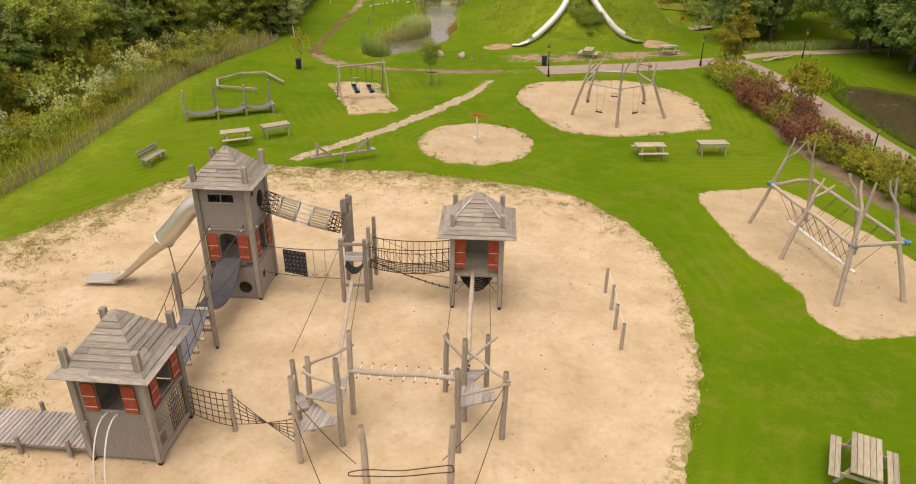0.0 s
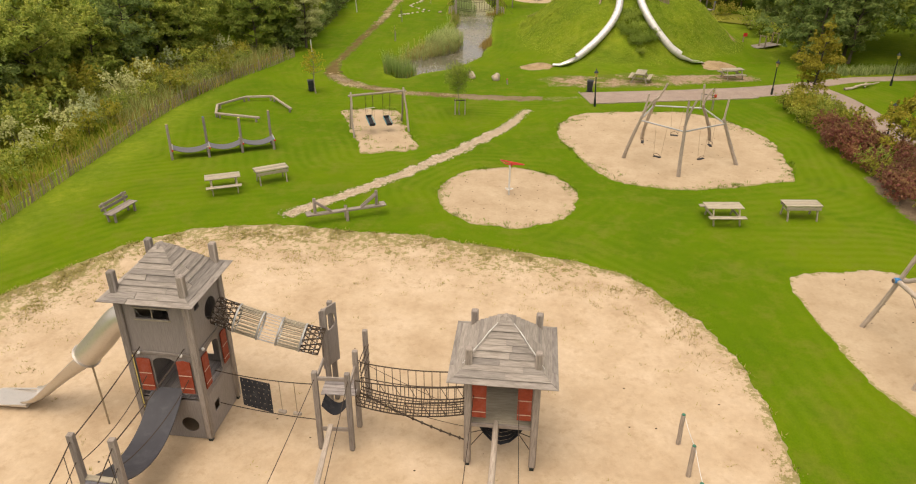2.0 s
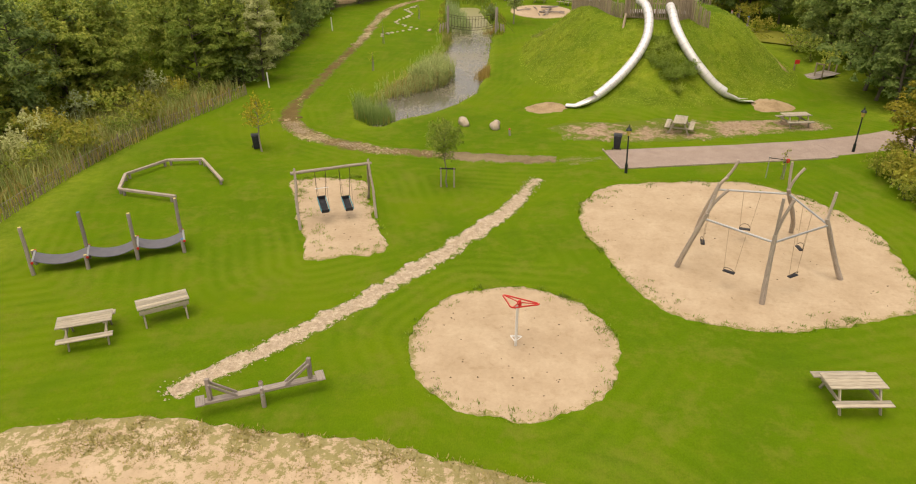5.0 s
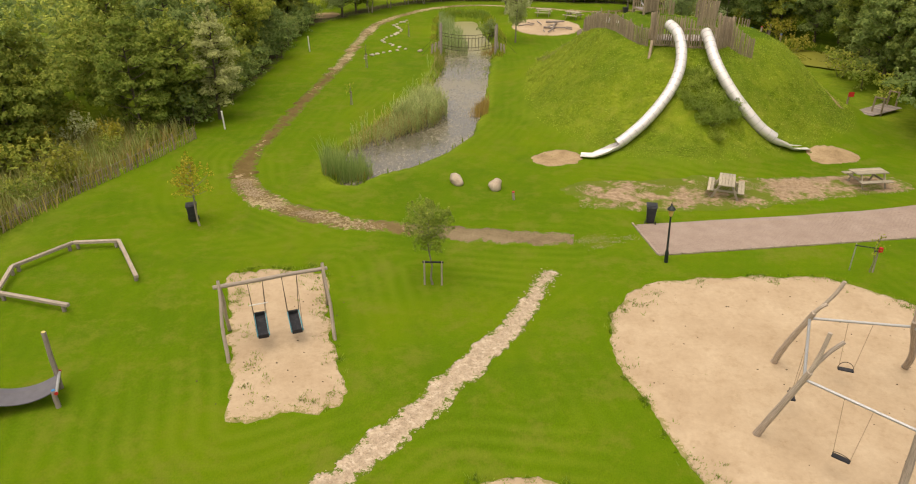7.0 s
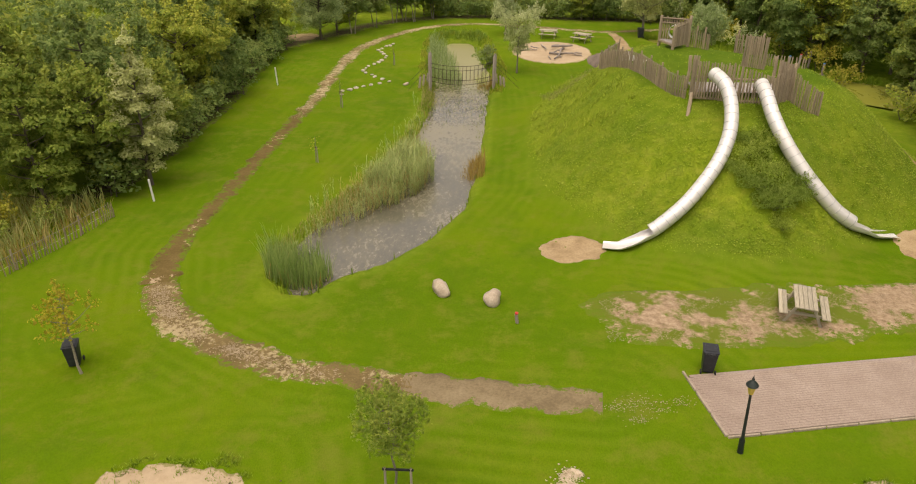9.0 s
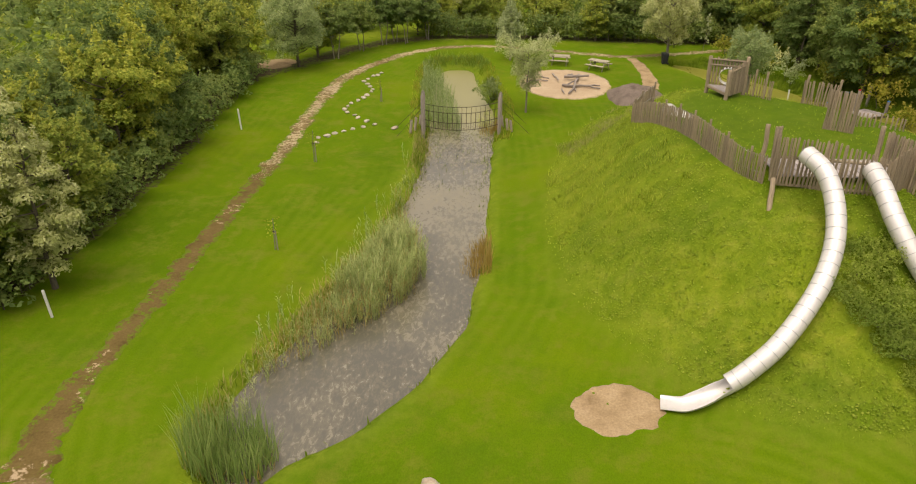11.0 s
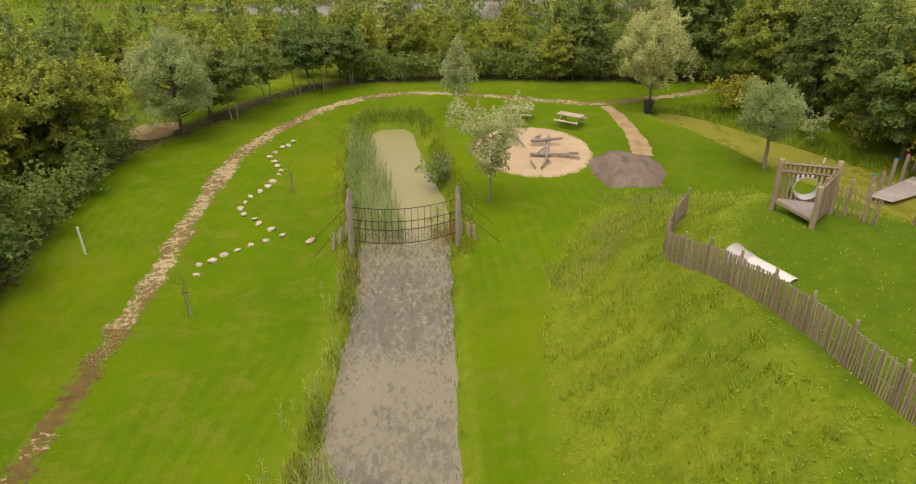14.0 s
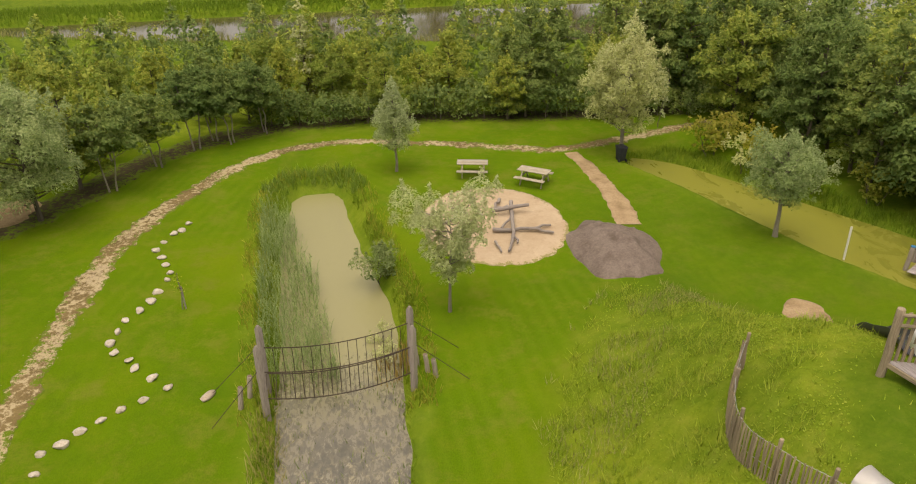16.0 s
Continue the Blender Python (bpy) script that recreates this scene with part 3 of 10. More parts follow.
def wildness(x, y):
    r = mound_r(x, y)
    w = smooth(-r - 0.05 * wob(x, y, 0.5, 9), -1.12, -0.94) * (1 - 0.65 * smooth(-r, -0.54, -0.44))
    w = max(w, 0.9 * smooth(-x - (22.3 if y < 54 else 22.3 - (y - 54) * 0.28), 0, 0.7) if y < 71 else 0)
    w = max(w, 0.8 * smooth(-x, 18.6, 21), 0.9 * smooth(y, 119, 122), 0.85 * smooth(weed_in(x, y), -2.2, -0.6) if y > 85 else 0)
    p = pond_in(x, y)
    w = max(w, 0.85 * smooth(p + 0.45 * wob(x, y, 0.45, 3) + 0.2 * wob(x, y, 1.3, 6), -1.6 if x < -2.6 else -0.8, -0.25)) if p > -3 else w
    if x > 23 and y > 66:
        w = max(w, 0.8 * smooth(x, 23.5, 26))
    return w


def spaced(stops):
    out = []
    for a, b, s in stops:
        n = max(1, round((b - a) / s))
        out += [a + (b - a) * i / n for i in range(n)]
    return out + [stops[-1][1]]


def grid_mesh(name, xs, ys, fn, attr):
    nx, ny = len(xs), len(ys)
    co = [(x, y, fn(x, y)) for y in ys for x in xs]
    faces = [(j * nx + i, j * nx + i + 1, (j + 1) * nx + i + 1, (j + 1) * nx + i) for j in range(ny - 1) for i in range(nx - 1)]
    me = bpy.data.meshes.new(name)
    me.from_pydata(co, [], faces)
    for p in me.polygons:
        p.use_smooth = True
    a = me.attributes.new(attr[0], "FLOAT", "POINT")
    a.data.foreach_set("value", [attr[1](x, y) for x, y, z in co])
    return me


XS = spaced([(-1500, -200, 260), (-200, -60, 20), (-60, -26, 1.7), (-26, -10, 0.6), (-10, 1.5, 0.27), (1.5, 27, 0.42), (27, 60, 1.5), (60, 200, 20), (200, 1500, 260)])
YS = spaced([(-900, -60, 170), (-60, -6, 6), (-6, 60, 0.75), (60, 114, 0.45), (114, 124, 0.9), (124, 180, 1.4), (180, 400, 24), (400, 2600, 275)])
def lushness(x, y):
    r = mound_r(x, y) + 0.03 * wob(x, y, 0.6, 4)
    return max(0.85 * smooth(-r, -0.56, -0.46) * smooth(y, 75, 78), 0.5 * smooth(x, 8, 12) * smooth(y, 89, 95) * smooth(-y, -112, -104), 0.65 * smooth(y, 124, 136))


me = grid_mesh("ground", XS, YS, land, ("rough", wildness))
lush = me.attributes.new("lush", "FLOAT", "POINT")
lush.data.foreach_set("value", [lushness(v.co.x, v.co.y) for v in me.vertices])
me.materials.append(LAWN)
pits = [[(-17.5, 16), (-18.6, 29.6), (-14.8, 34), (-9, 36), (-2.7, 36), (3.5, 34.2), (8, 29.7), (8.8, 24), (7.9, 18.5), (5.2, 12)], [(1 + 3.5 * math.cos(a), 40.75 + 3.7 * math.sin(a)) for a in (0, 1, 2, 3, 4, 5, 6.28)],
        [(4.1, 50.6), (7.7, 54.8), (14.5, 55.2), (16.9, 49), (16, 43.9), (9.6, 42), (5.1, 47.1), (4.1, 50.6)], [(12.2, 33.8), (17.2, 34), (19.6, 24.5), (18.6, 21.2), (13.8, 20.6), (12.5, 26.8), (12.2, 33.8)], [(-10, 54.3), (-6.4, 55.1), (-4.2, 47.7), (-7.1, 46.1), (-10, 54.3)], [(3.6, 58), (-6.3, 59.3), (-11.8, 62.6), (-13.5, 67.1), (-13, 83), (-12.6, 99), (-8, 114), (-1, 118), (11, 114.7)],
        [(-7.6, 64.2), (-8.2, 69.5), (-4.5, 86), (-5.3, 104), (-4.4, 112.4), (-1.1, 108), (-0.5, 90), (-0.9, 75), (-4.2, 67), (-7.6, 64.2)]]
co = np.empty(len(me.vertices) * 3)
me.vertices.foreach_get("co", co)
co = co.reshape(-1, 3)
best = np.full(len(co), 60.0)
for pit in pits:
    for a, b in zip(pit, pit[1:]):
        d = np.array(b) - np.array(a)
        t = np.clip(((co[:, :2] - np.array(a)) @ d) / (d @ d), 0, 1)
        best = np.minimum(best, np.linalg.norm(co[:, :2] - np.array(a) - t[:, None] * d, axis=1))
lanes = me.attributes.new("mow", "FLOAT", "POINT")
lanes.data.foreach_set("value", best)
ground = tagged(new("ground", me), "mown green lawn rising into a grassy mound", "lawn", kind="structure")


def patch(name, pts, material, label, category, lift=0.022, ragged=0.16, step=0.16, closed=True, worn=None):
    """A sheet of loose ground inside a smooth outline; edge holds metres from the rim."""
    line = curve_through(pts, step, True)
    cx, cy = sum(p.x for p in line) / len(line), sum(p.y for p in line) / len(line)
    rim = []
    for p in line:
        d = Vector((p.x - cx, p.y - cy, 0))
        k = 1 + (ragged * wob(p.x, p.y, 0.9, 4) + ragged * 0.8 * wob(p.x, p.y, 3.3, 6)) / max(d.length, 0.1)
        rim.append((cx + d.x * k, cy + d.y * k, d.length * k))
    size = max(r[2] for r in rim)
    fr = [1.0] + [(1 - 0.1 / size) * (1 - i / 14) for i in range(14)]
    co, faces, edge, n = [], [], [], len(rim)
    for j, f in enumerate(fr):
        for x, y, r in rim:
            px, py = cx + (x - cx) * f, cy + (y - cy) * f
            co.append((px, py, land(px, py) + (-0.004 if j == 0 else lift)))
            edge.append(r * (1 - f) * (worn(px, py) if worn else 1.0))
    co.append((cx, cy, land(cx, cy) + lift))
    edge.append(size)
    for j in range(len(fr) - 1):
        for i in range(n):
            k = (i + 1) % n
            faces.append((j * n + i, j * n + k, (j + 1) * n + k, (j + 1) * n + i))
    b = (len(fr) - 1) * n
    faces += [(b + i, b + (i + 1) % n, len(co) - 1) for i in range(n)]
    me = bpy.data.meshes.new(name)
    me.from_pydata(co, [], faces)
    for p in me.polygons:
        p.use_smooth = True
    a = me.attributes.new("edge", "FLOAT", "POINT")
    a.data.foreach_set("value", edge)
    me.materials.append(material)
    return tagged(new(name, me), label, category, kind="structure")


def ribbon(name, pts, widths, material, label, category, lift=0.025, ragged=0.1, step=0.2):
    """A path strip along pts with a width at each of them."""
    line = curve_through([(*p, w) for p, w in zip(pts, widths)], step)
    cols = [-1.0, -0.93, -0.6, -0.2, 0.2, 0.6, 0.93, 1.0]
    co, faces, edge = [], [], []
    for i, p in enumerate(line):
        d = line[min(i + 1, len(line) - 1)] - line[max(i - 1, 0)]
        nx, ny = d.y, -d.x
        ln = math.hypot(nx, ny)
        nx, ny = nx / ln, ny / ln
        for c in cols:
            w = p.z / 2 + ragged * (wob(p.x, p.y, 1.1, 1 if c > 0 else 5) + 0.7 * wob(p.x, p.y, 4, 2 if c > 0 else 7))
            x, y = p.x + nx * c * w, p.y + ny * c * w
            co.append((x, y, land(x, y) + (-0.03 if abs(c) == 1 else lift)))
            edge.append(w * (1 - abs(c)))
    k = len(cols)
    for i in range(len(line) - 1):
        faces += [(i * k + j, i * k + j + 1, (i + 1) * k + j + 1, (i + 1) * k + j) for j in range(k - 1)]
    me = bpy.data.meshes.new(name)
    me.from_pydata(co, [], faces)
    for p in me.polygons:
        p.use_smooth = True
    a = me.attributes.new("edge", "FLOAT", "POINT")
    a.data.foreach_set("value", edge)
    me.materials.append(material)
    return tagged(new(name, me), label, category, kind="structure")


SANDPIT = [(-21.0, 22.5), (-20.6, 26.6), (-18.6, 29.6), (-16.8, 32.2), (-15.0, 34.6), (-12.0, 36.3), (-9.0, 36.6), (-5.9, 36.2), (-2.7, 36.0), (0.5, 35.1), (3.5, 34.2),
           (5.8, 33.0), (8.0, 29.7), (8.7, 27.1), (8.8, 24.1), (8.5, 21.2), (7.9, 18.5), (7.1, 16.3), (6.3, 14.4), (5.2, 12.0), (2, 9.0), (-4, 7.5), (-9.5, 9.0), (-12.8, 12.0), (-15.0, 16.0), (-17.6, 19.4)]
patch("sand_area", SANDPIT, SAND, "wide pit of pale yellow sand with sparse weeds along its rim", "sand", ragged=0.2, worn=lambda x, y: 1 + 3.5 * smooth(x, 2.5, 6.5))
patch("sand_area", [(1.0 + 3.5 * math.cos(a * 0.6283), 40.75 + 3.75 * math.sin(a * 0.6283)) for a in range(10)], FINESAND, "round pit of trodden pale sand under a spinner", "sand")
patch("sand_area", [(4.1, 50.6), (4.7, 52.7), (5.8, 54.1), (8.2, 54.8), (11.0, 55.1), (13.2, 55.0), (15.2, 53.3), (16.5, 51.2), (16.9, 48.8), (16.3, 44.2), (15.2, 43.4), (12.5, 42.5), (10.0, 41.9), (7.3, 42.5), (6.1, 43.7), (5.35, 45.3), (4.9, 47.1), (4.3, 48.8)], FINESAND, "rounded pit of pale sand under a swing frame", "sand")
patch("sand_area", [(12.2, 33.3), (13.6, 33.8), (16.2, 34.2), (17.2, 33.4), (18.0, 30.8), (19.0, 28.0), (19.6, 24.5), (18.6, 21.2), (16.2, 20.8), (13.8, 20.6), (13.0, 22.0), (13.3, 23.8), (12.5, 26.8), (12.1, 30.7)], FINESAND, "long pit of pale sand under a climbing frame", "sand")
patch("sand_area", [(-10.1, 54.1), (-9.6, 54.7), (-8, 54.9), (-6.4, 54.6), (-5.75, 52.4), (-5.1, 50.0), (-4.5, 48.6), (-4.1, 47.5), (-4.5, 46.9), (-5.9, 46.5), (-7.2, 46.1), (-7.6, 47.0), (-8.1, 48.9), (-9.1, 51.4)], FINESAND, "narrow pit of pale sand under a nest swing", "sand", ragged=0.3)
patch("sand_area", [(5.2 + 3.5 * math.cos(a * 0.6283), 105.3 + 4.2 * math.sin(a * 0.6283)) for a in range(10)], FINESAND, "round pit of orange sand holding climbing logs", "sand")
ribbon("gravel_path", [(-9.4, 37.7), (-7.9, 39.2), (-5.6, 41.7), (-2.6, 45.8), (-0.7, 48.8), (1.1, 52.0), (2.5, 55.3)], [0.7, 0.95, 1.0, 1.05, 1.05, 0.95, 0.5], GRAVEL, "straight footpath of pale shell gravel across the lawn", "path", ragged=0.26)
ribbon("dirt_path", [(3.6, 58.0), (1.3, 58.3), (-1.0, 58.6), (-2.6, 58.8)], [1.0, 1.4, 1.5, 1.2], PUDDLED, "smooth trodden stretch of damp brown earth", "path", ragged=0.25)
ribbon("shell_path", [(-2.2, 58.78), (-3.4, 58.95), (-6.3, 59.3), (-8.5, 60.2), (-10.2, 61.1), (-11.8, 62.6), (-12.9, 64.4)], [0.9, 1.25, 1.35, 1.45, 1.55, 1.6, 1.5], OLDTRACK, "trodden path of earth and old shells", "path", ragged=0.3)
ribbon("dirt_path", [(-12.9, 64.4), (-13.5, 67.1), (-13.4, 70.6), (-13.2, 76), (-13.0, 83.1), (-12.8, 88.0)], [1.4, 1.2, 1.05, 1.0, 1.0, 1.05], TRACK, "winding trodden path of brown earth", "path", ragged=0.3)
ribbon("shell_path", [(-12.8, 88.0), (-12.7, 93.0), (-12.6, 99.2), (-12.2, 105.0), (-10.5, 109.9), (-8.0, 114.4), (-4.9, 117.3), (-1.3, 118.1), (2.3, 117.3), (5.8, 116.3), (9.2, 115.1), (11.3, 114.7), (15.0, 115.6), (19.7, 117.2), (23.5, 118.4)],
       [1.0, 1.05, 1.1, 1.15, 1.2, 1.2, 1.15, 1.1, 1.1, 1.1, 1.1, 1.1, 1.1, 1.1, 1.1], SHELLTRACK, "winding path of earth and broken pale shells", "path", ragged=0.3)
ribbon("dirt_path", [(11.7, 114.0), (12.0, 111.5), (12.0, 109.0), (11.9, 106.5), (11.5, 104.0)], [0.8, 0.95, 1.0, 1.15, 1.3], SOIL, "short side path of pale earth", "path", ragged=0.15)
patch("bare_soil", [(2.2, 68.3), (3.0, 69.05), (4.3, 68.95), (5.1, 68.3), (4.7, 67.4), (3.4, 66.8), (2.5, 67.3)], SOIL, "bare brown earth at the slide's foot", "soil", 0.022, 0.22)
patch("bare_soil", [(17.5, 69.2), (18.5, 70.0), (19.7, 70.1), (20.6, 69.1), (19.3, 68.0), (17.7, 67.9)], SOIL, "bare brown earth at the slide's foot", "soil", 0.022, 0.22)
ribbon("bare_soil", [(21.8, 78.1), (22.0, 77.0), (22.1, 75.9)], [0.4, 0.8, 0.5], SOIL, "bare trodden earth beside the mound", "soil", 0.02, 0.3)
patch("bare_soil", [(14.6, 95.9), (15.6, 96.9), (16.4, 96.0), (15.8, 94.6), (14.9, 94.7)], SOIL, "bare earth at the foot of a slide", "soil", ragged=0.1)
# earth strip at the wood's foot, painted dark for the shade there
ribbon("wood_floor", [(-20.3, 71.5), (-19.2, 76), (-19.2, 86), (-19.9, 98), (-20.0, 104), (-18.3, 108), (-15.4, 112), (-13.4, 116), (-10.2, 119.6), (-5, 122.0), (3, 122.6), (12, 121.4), (22, 121.0)], [2.0, 2.2, 2.4, 2.6, 2.8, 2.8, 2.6, 2.4, 2.4, 2.6, 2.6, 2.4, 2.4], FLOOR, "leaf-strewn earth under the wood's edge, its colour darkened for the trees' shade", "soil", 0.03, 0.35)
patch("bare_soil", [(-20.3, 109.4), (-19.6, 111.4), (-18.0, 111.8), (-17.0, 110.6), (-17.4, 108.9), (-18.8, 108.2)], SOIL, "bare brown clearing under the wood's edge", "soil", 0.06, 0.3)
CHIPS = granular("wood_chips", [(0.185, 0.126, 0.0756), (0.302, 0.218, 0.143), (0.395, 0.302, 0.21)], 4, 15, 0.95, 0.9, 0.04, 3.4, (1.1, 0.45, (0.105, 0.135, 0.0135), 0.10, 0.3), fringe=LAWNISH)
patch("wood_chip_area", [(3.5, 63.4), (4.6, 64.3), (8.0, 64.6), (12.0, 65.0), (17.0, 65.8), (20.5, 66.0), (20.9, 64.3), (17.0, 62.9), (12.0, 61.4), (8.2, 60.8), (5.2, 61.0), (4.3, 62.2)], CHIPS, "worn strip of wood chips and thin grass", "wood chips", ragged=0.35)


def water_sheet(name, pts, z, material, label):
    bm = bmesh.new()
    vs = [bm.verts.new((p.x, p.y, z)) for p in curve_through(pts, 0.8, True)]
    bmesh.ops.triangle_fill(bm, edges=[bm.edges.new((vs[i], vs[(i + 1) % len(vs)])) for i in range(len(vs))], use_beauty=True)
    for f in bm.faces:
        if f.normal.z < 0:
            f.normal_flip()
    me = bpy.data.meshes.new(name)
    bm.to_mesh(me)
    bm.free()
    me.materials.append(material)
    return tagged(new(name, me), label, "water", kind="structure")


def pond_side(ys, out):
    return [(float(np.interp(y, POND_Y, POND_L)) - out, y) for y in ys], [(float(np.interp(y, POND_Y, POND_R)) + out, y) for y in ys]


pl, pr = pond_side([63.9, 66, 69, 72.4, 76, 80, 85, 90, 95, 97, 100, 104, 108, 111, 112.8], 0.6)
water_sheet("water", pl + pr[::-1], -0.27, WATER, "shallow grey pond turning to pale algae")
water_sheet("water", [(14.8, 113.4), (17.5, 112.4), (20.5, 108), (23.5, 103), (26, 99.5), (33, 95.5), (32, 88.5), (25, 92.5), (20.5, 97.5), (18.0, 102.5), (16.0, 108)], 0.03, DUCKWEED, "ditch of bright duckweed")
water_sheet("water", [(x, canal_near(x) - 0.8) for x in (-120, -45, -36, -18, 0, 17, 45, 120)] + [(x, canal_far(x) + 0.8) for x in (120, 45, 3.4, -14.5, -39, -60, -120)], -0.35, RIVER, "broad brown canal behind the trees")
water_sheet("water", [(27.2, 40), (27.2, 53), (29.5, 58), (35, 58), (37, 53), (37, 40), (35, 35), (29, 35)], -0.45, RIVER, "dark pond beside the road")


def road_strip(name, pts, width, material, label, lift=0.03):
    return ribbon(name, pts, [width] * len(pts), material, label, "path", lift, 0.0, 0.5)


ROADMAT = granular("pink_pavers", [(0.265, 0.205, 0.172), (0.300, 0.236, 0.198), (0.335, 0.268, 0.228)], 1.2, 22, 0.9, 0.3, 0.01)
road_strip("road", [(6.62, 57.9), (12.9, 59.1), (18.0, 60.3), (22.0, 61.6), (24.6, 62.9)], 2.7, ROADMAT, "paved path of pinkish brick")
road_strip("road", [(24.2, 62.9), (28, 65.0), (33, 66.2), (38, 67.4), (60, 71)], 1.5, ROADMAT, "narrow paved path of pinkish brick", 0.038)
road_strip("road", [(23.4, 62.9), (24.6, 60.4), (25.1, 55.9), (25.3, 48.9), (25.4, 42.6), (25.7, 36), (28, 22), (33, 5)], 2.0, ROADMAT, "paved path of pinkish brick beside the hedge", 0.034)

ribbon("bare_soil", [(20.3, 44.5), (20.5, 40), (20.9, 35), (22.0, 30)], [0.8, 1.6, 1.6, 1.2], HEDGESOIL, "bare brown earth under the hedge", "soil", 0.02, 0.2)


# ---- trees and plants ----
def soften(me, nrm):
    """Rounded shading for thin blades and leaves."""
    nrm = nrm / np.linalg.norm(nrm, axis=1, keepdims=True)
    me.polygons.foreach_set("use_smooth", [True] * len(me.polygons))
    me.normals_split_custom_set_from_vertices([tuple(v) for v in nrm])


def leaves_mesh(name, spots, normals, sizes, material, slim=0.55, fold=0.25, rng=None, round_n=None, young=None, simple=False):
    """Many small folded leaves as one mesh."""
    n = len(spots)
    up = rng.normal(size=(n, 3))
    nrm = normals / np.linalg.norm(normals, axis=1, keepdims=True)
    nrm = np.where(nrm[:, 2:3] < 0, -nrm, nrm)
    a = np.cross(nrm, up)
    a /= np.linalg.norm(a, axis=1, keepdims=True)
    b = np.cross(nrm, a)
    s = sizes[:, None]
    k = 3 if simple else 4
    co = np.empty((n, k, 3))
    if simple:
        co[:, 0] = spots - a * s * 0.45 - b * s * slim * 0.5
        co[:, 1] = spots + a * s * 0.6
        co[:, 2] = spots - a * s * 0.45 + b * s * slim * 0.5
        order = np.array([0, 1, 2])
    else:
        co[:, 0] = spots - a * s * 0.5
        co[:, 1] = spots + b * s * slim * 0.5 + nrm * s * fold * 0.5
        co[:, 2] = spots + a * s * 0.5
        co[:, 3] = spots - b * s * slim * 0.5 + nrm * s * fold * 0.5
        order = np.array([0, 2, 1, 0, 3, 2])
    t = n * len(order) // 3
    me = bpy.data.meshes.new(name)
    me.vertices.add(n * k)
    me.vertices.foreach_set("co", co.reshape(-1))
    idx = (np.arange(n) * k)[:, None] + order
    me.loops.add(t * 3)
    me.loops.foreach_set("vertex_index", idx.reshape(-1))
    me.polygons.add(t)
    me.polygons.foreach_set("loop_start", np.arange(t) * 3)
    me.polygons.foreach_set("loop_total", np.full(t, 3))
    me.update()
    if round_n is not None:
        soften(me, np.repeat(nrm * 0.5 + round_n / np.linalg.norm(round_n, axis=1, keepdims=True), k, axis=0))
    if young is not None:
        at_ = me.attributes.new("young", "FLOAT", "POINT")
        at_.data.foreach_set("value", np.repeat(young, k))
    me.materials.append(material)
    return me


def crown_points(rng, clumps, per, tips=True, flat=0.62, thin=0.0):
    """Leaf places and directions on the shells of uneven clumps (x, y, z, r); thin leaves out those buried in other clumps."""
    sp, nm, rd, upward = [], [], [], []
    for x, y, z, r in clumps:
        k = max(8, int(per * r * r))
        d = rng.normal(size=(k, 3))
        d /= np.linalg.norm(d, axis=1, keepdims=True)
        d[:, 2] = np.where(d[:, 2] < -0.35, -d[:, 2] * 0.6, d[:, 2])
        rad = r * (0.62 + 0.45 * rng.random(k))
        sp.append(np.array([x, y, z]) + d * rad[:, None] * np.array([1, 1, flat]))
        # grows as leaves point up, so each clump's top takes the lighter colour
        upward.append(np.clip(d[:, 2] - 0.2, 0, 1) * 0.6)
        rd.append(d + np.array([0, 0, 0.9]))
        nm.append(d + np.array([0, 0, 0.7]) + rng.normal(size=(k, 3)) * 0.55)
        if tips:
            j = int(per * 0.10 * r) + 4
            ax = np.array([0.25 * (x / (abs(x) + abs(y) + 0.1)), 0.25 * (y / (abs(x) + abs(y) + 0.1)), 1.0])
            u = rng.random(j)
            sp.append(np.array([x, y, z + r * 0.55]) + ax * (u * r * 1.1)[:, None] + rng.normal(size=(j, 3)) * (0.20 * r * (1.15 - u))[:, None])
            rd.append(rng.normal(size=(j, 3)) * 0.4 + np.array([0, 0, 1.0]))
            nm.append(rng.normal(size=(j, 3)) * 0.6 + np.array([0, 0, 0.8]))
            upward.append(0.35 + 0.65 * u)
    sp, nm, rd, upward = np.concatenate(sp), np.concatenate(nm), np.concatenate(rd), np.concatenate(upward)
    if thin:
        buried = np.zeros(len(sp), bool)
        for x, y, z, r in clumps:
            q = (sp - np.array([x, y, z])) / np.array([r, r, r * flat])
            buried |= (q * q).sum(1) < 0.34
        keep = ~buried | (rng.random(len(sp)) > thin)
        sp, nm, rd, upward = sp[keep], nm[keep], rd[keep], upward[keep]
    return sp, nm, rd, upward


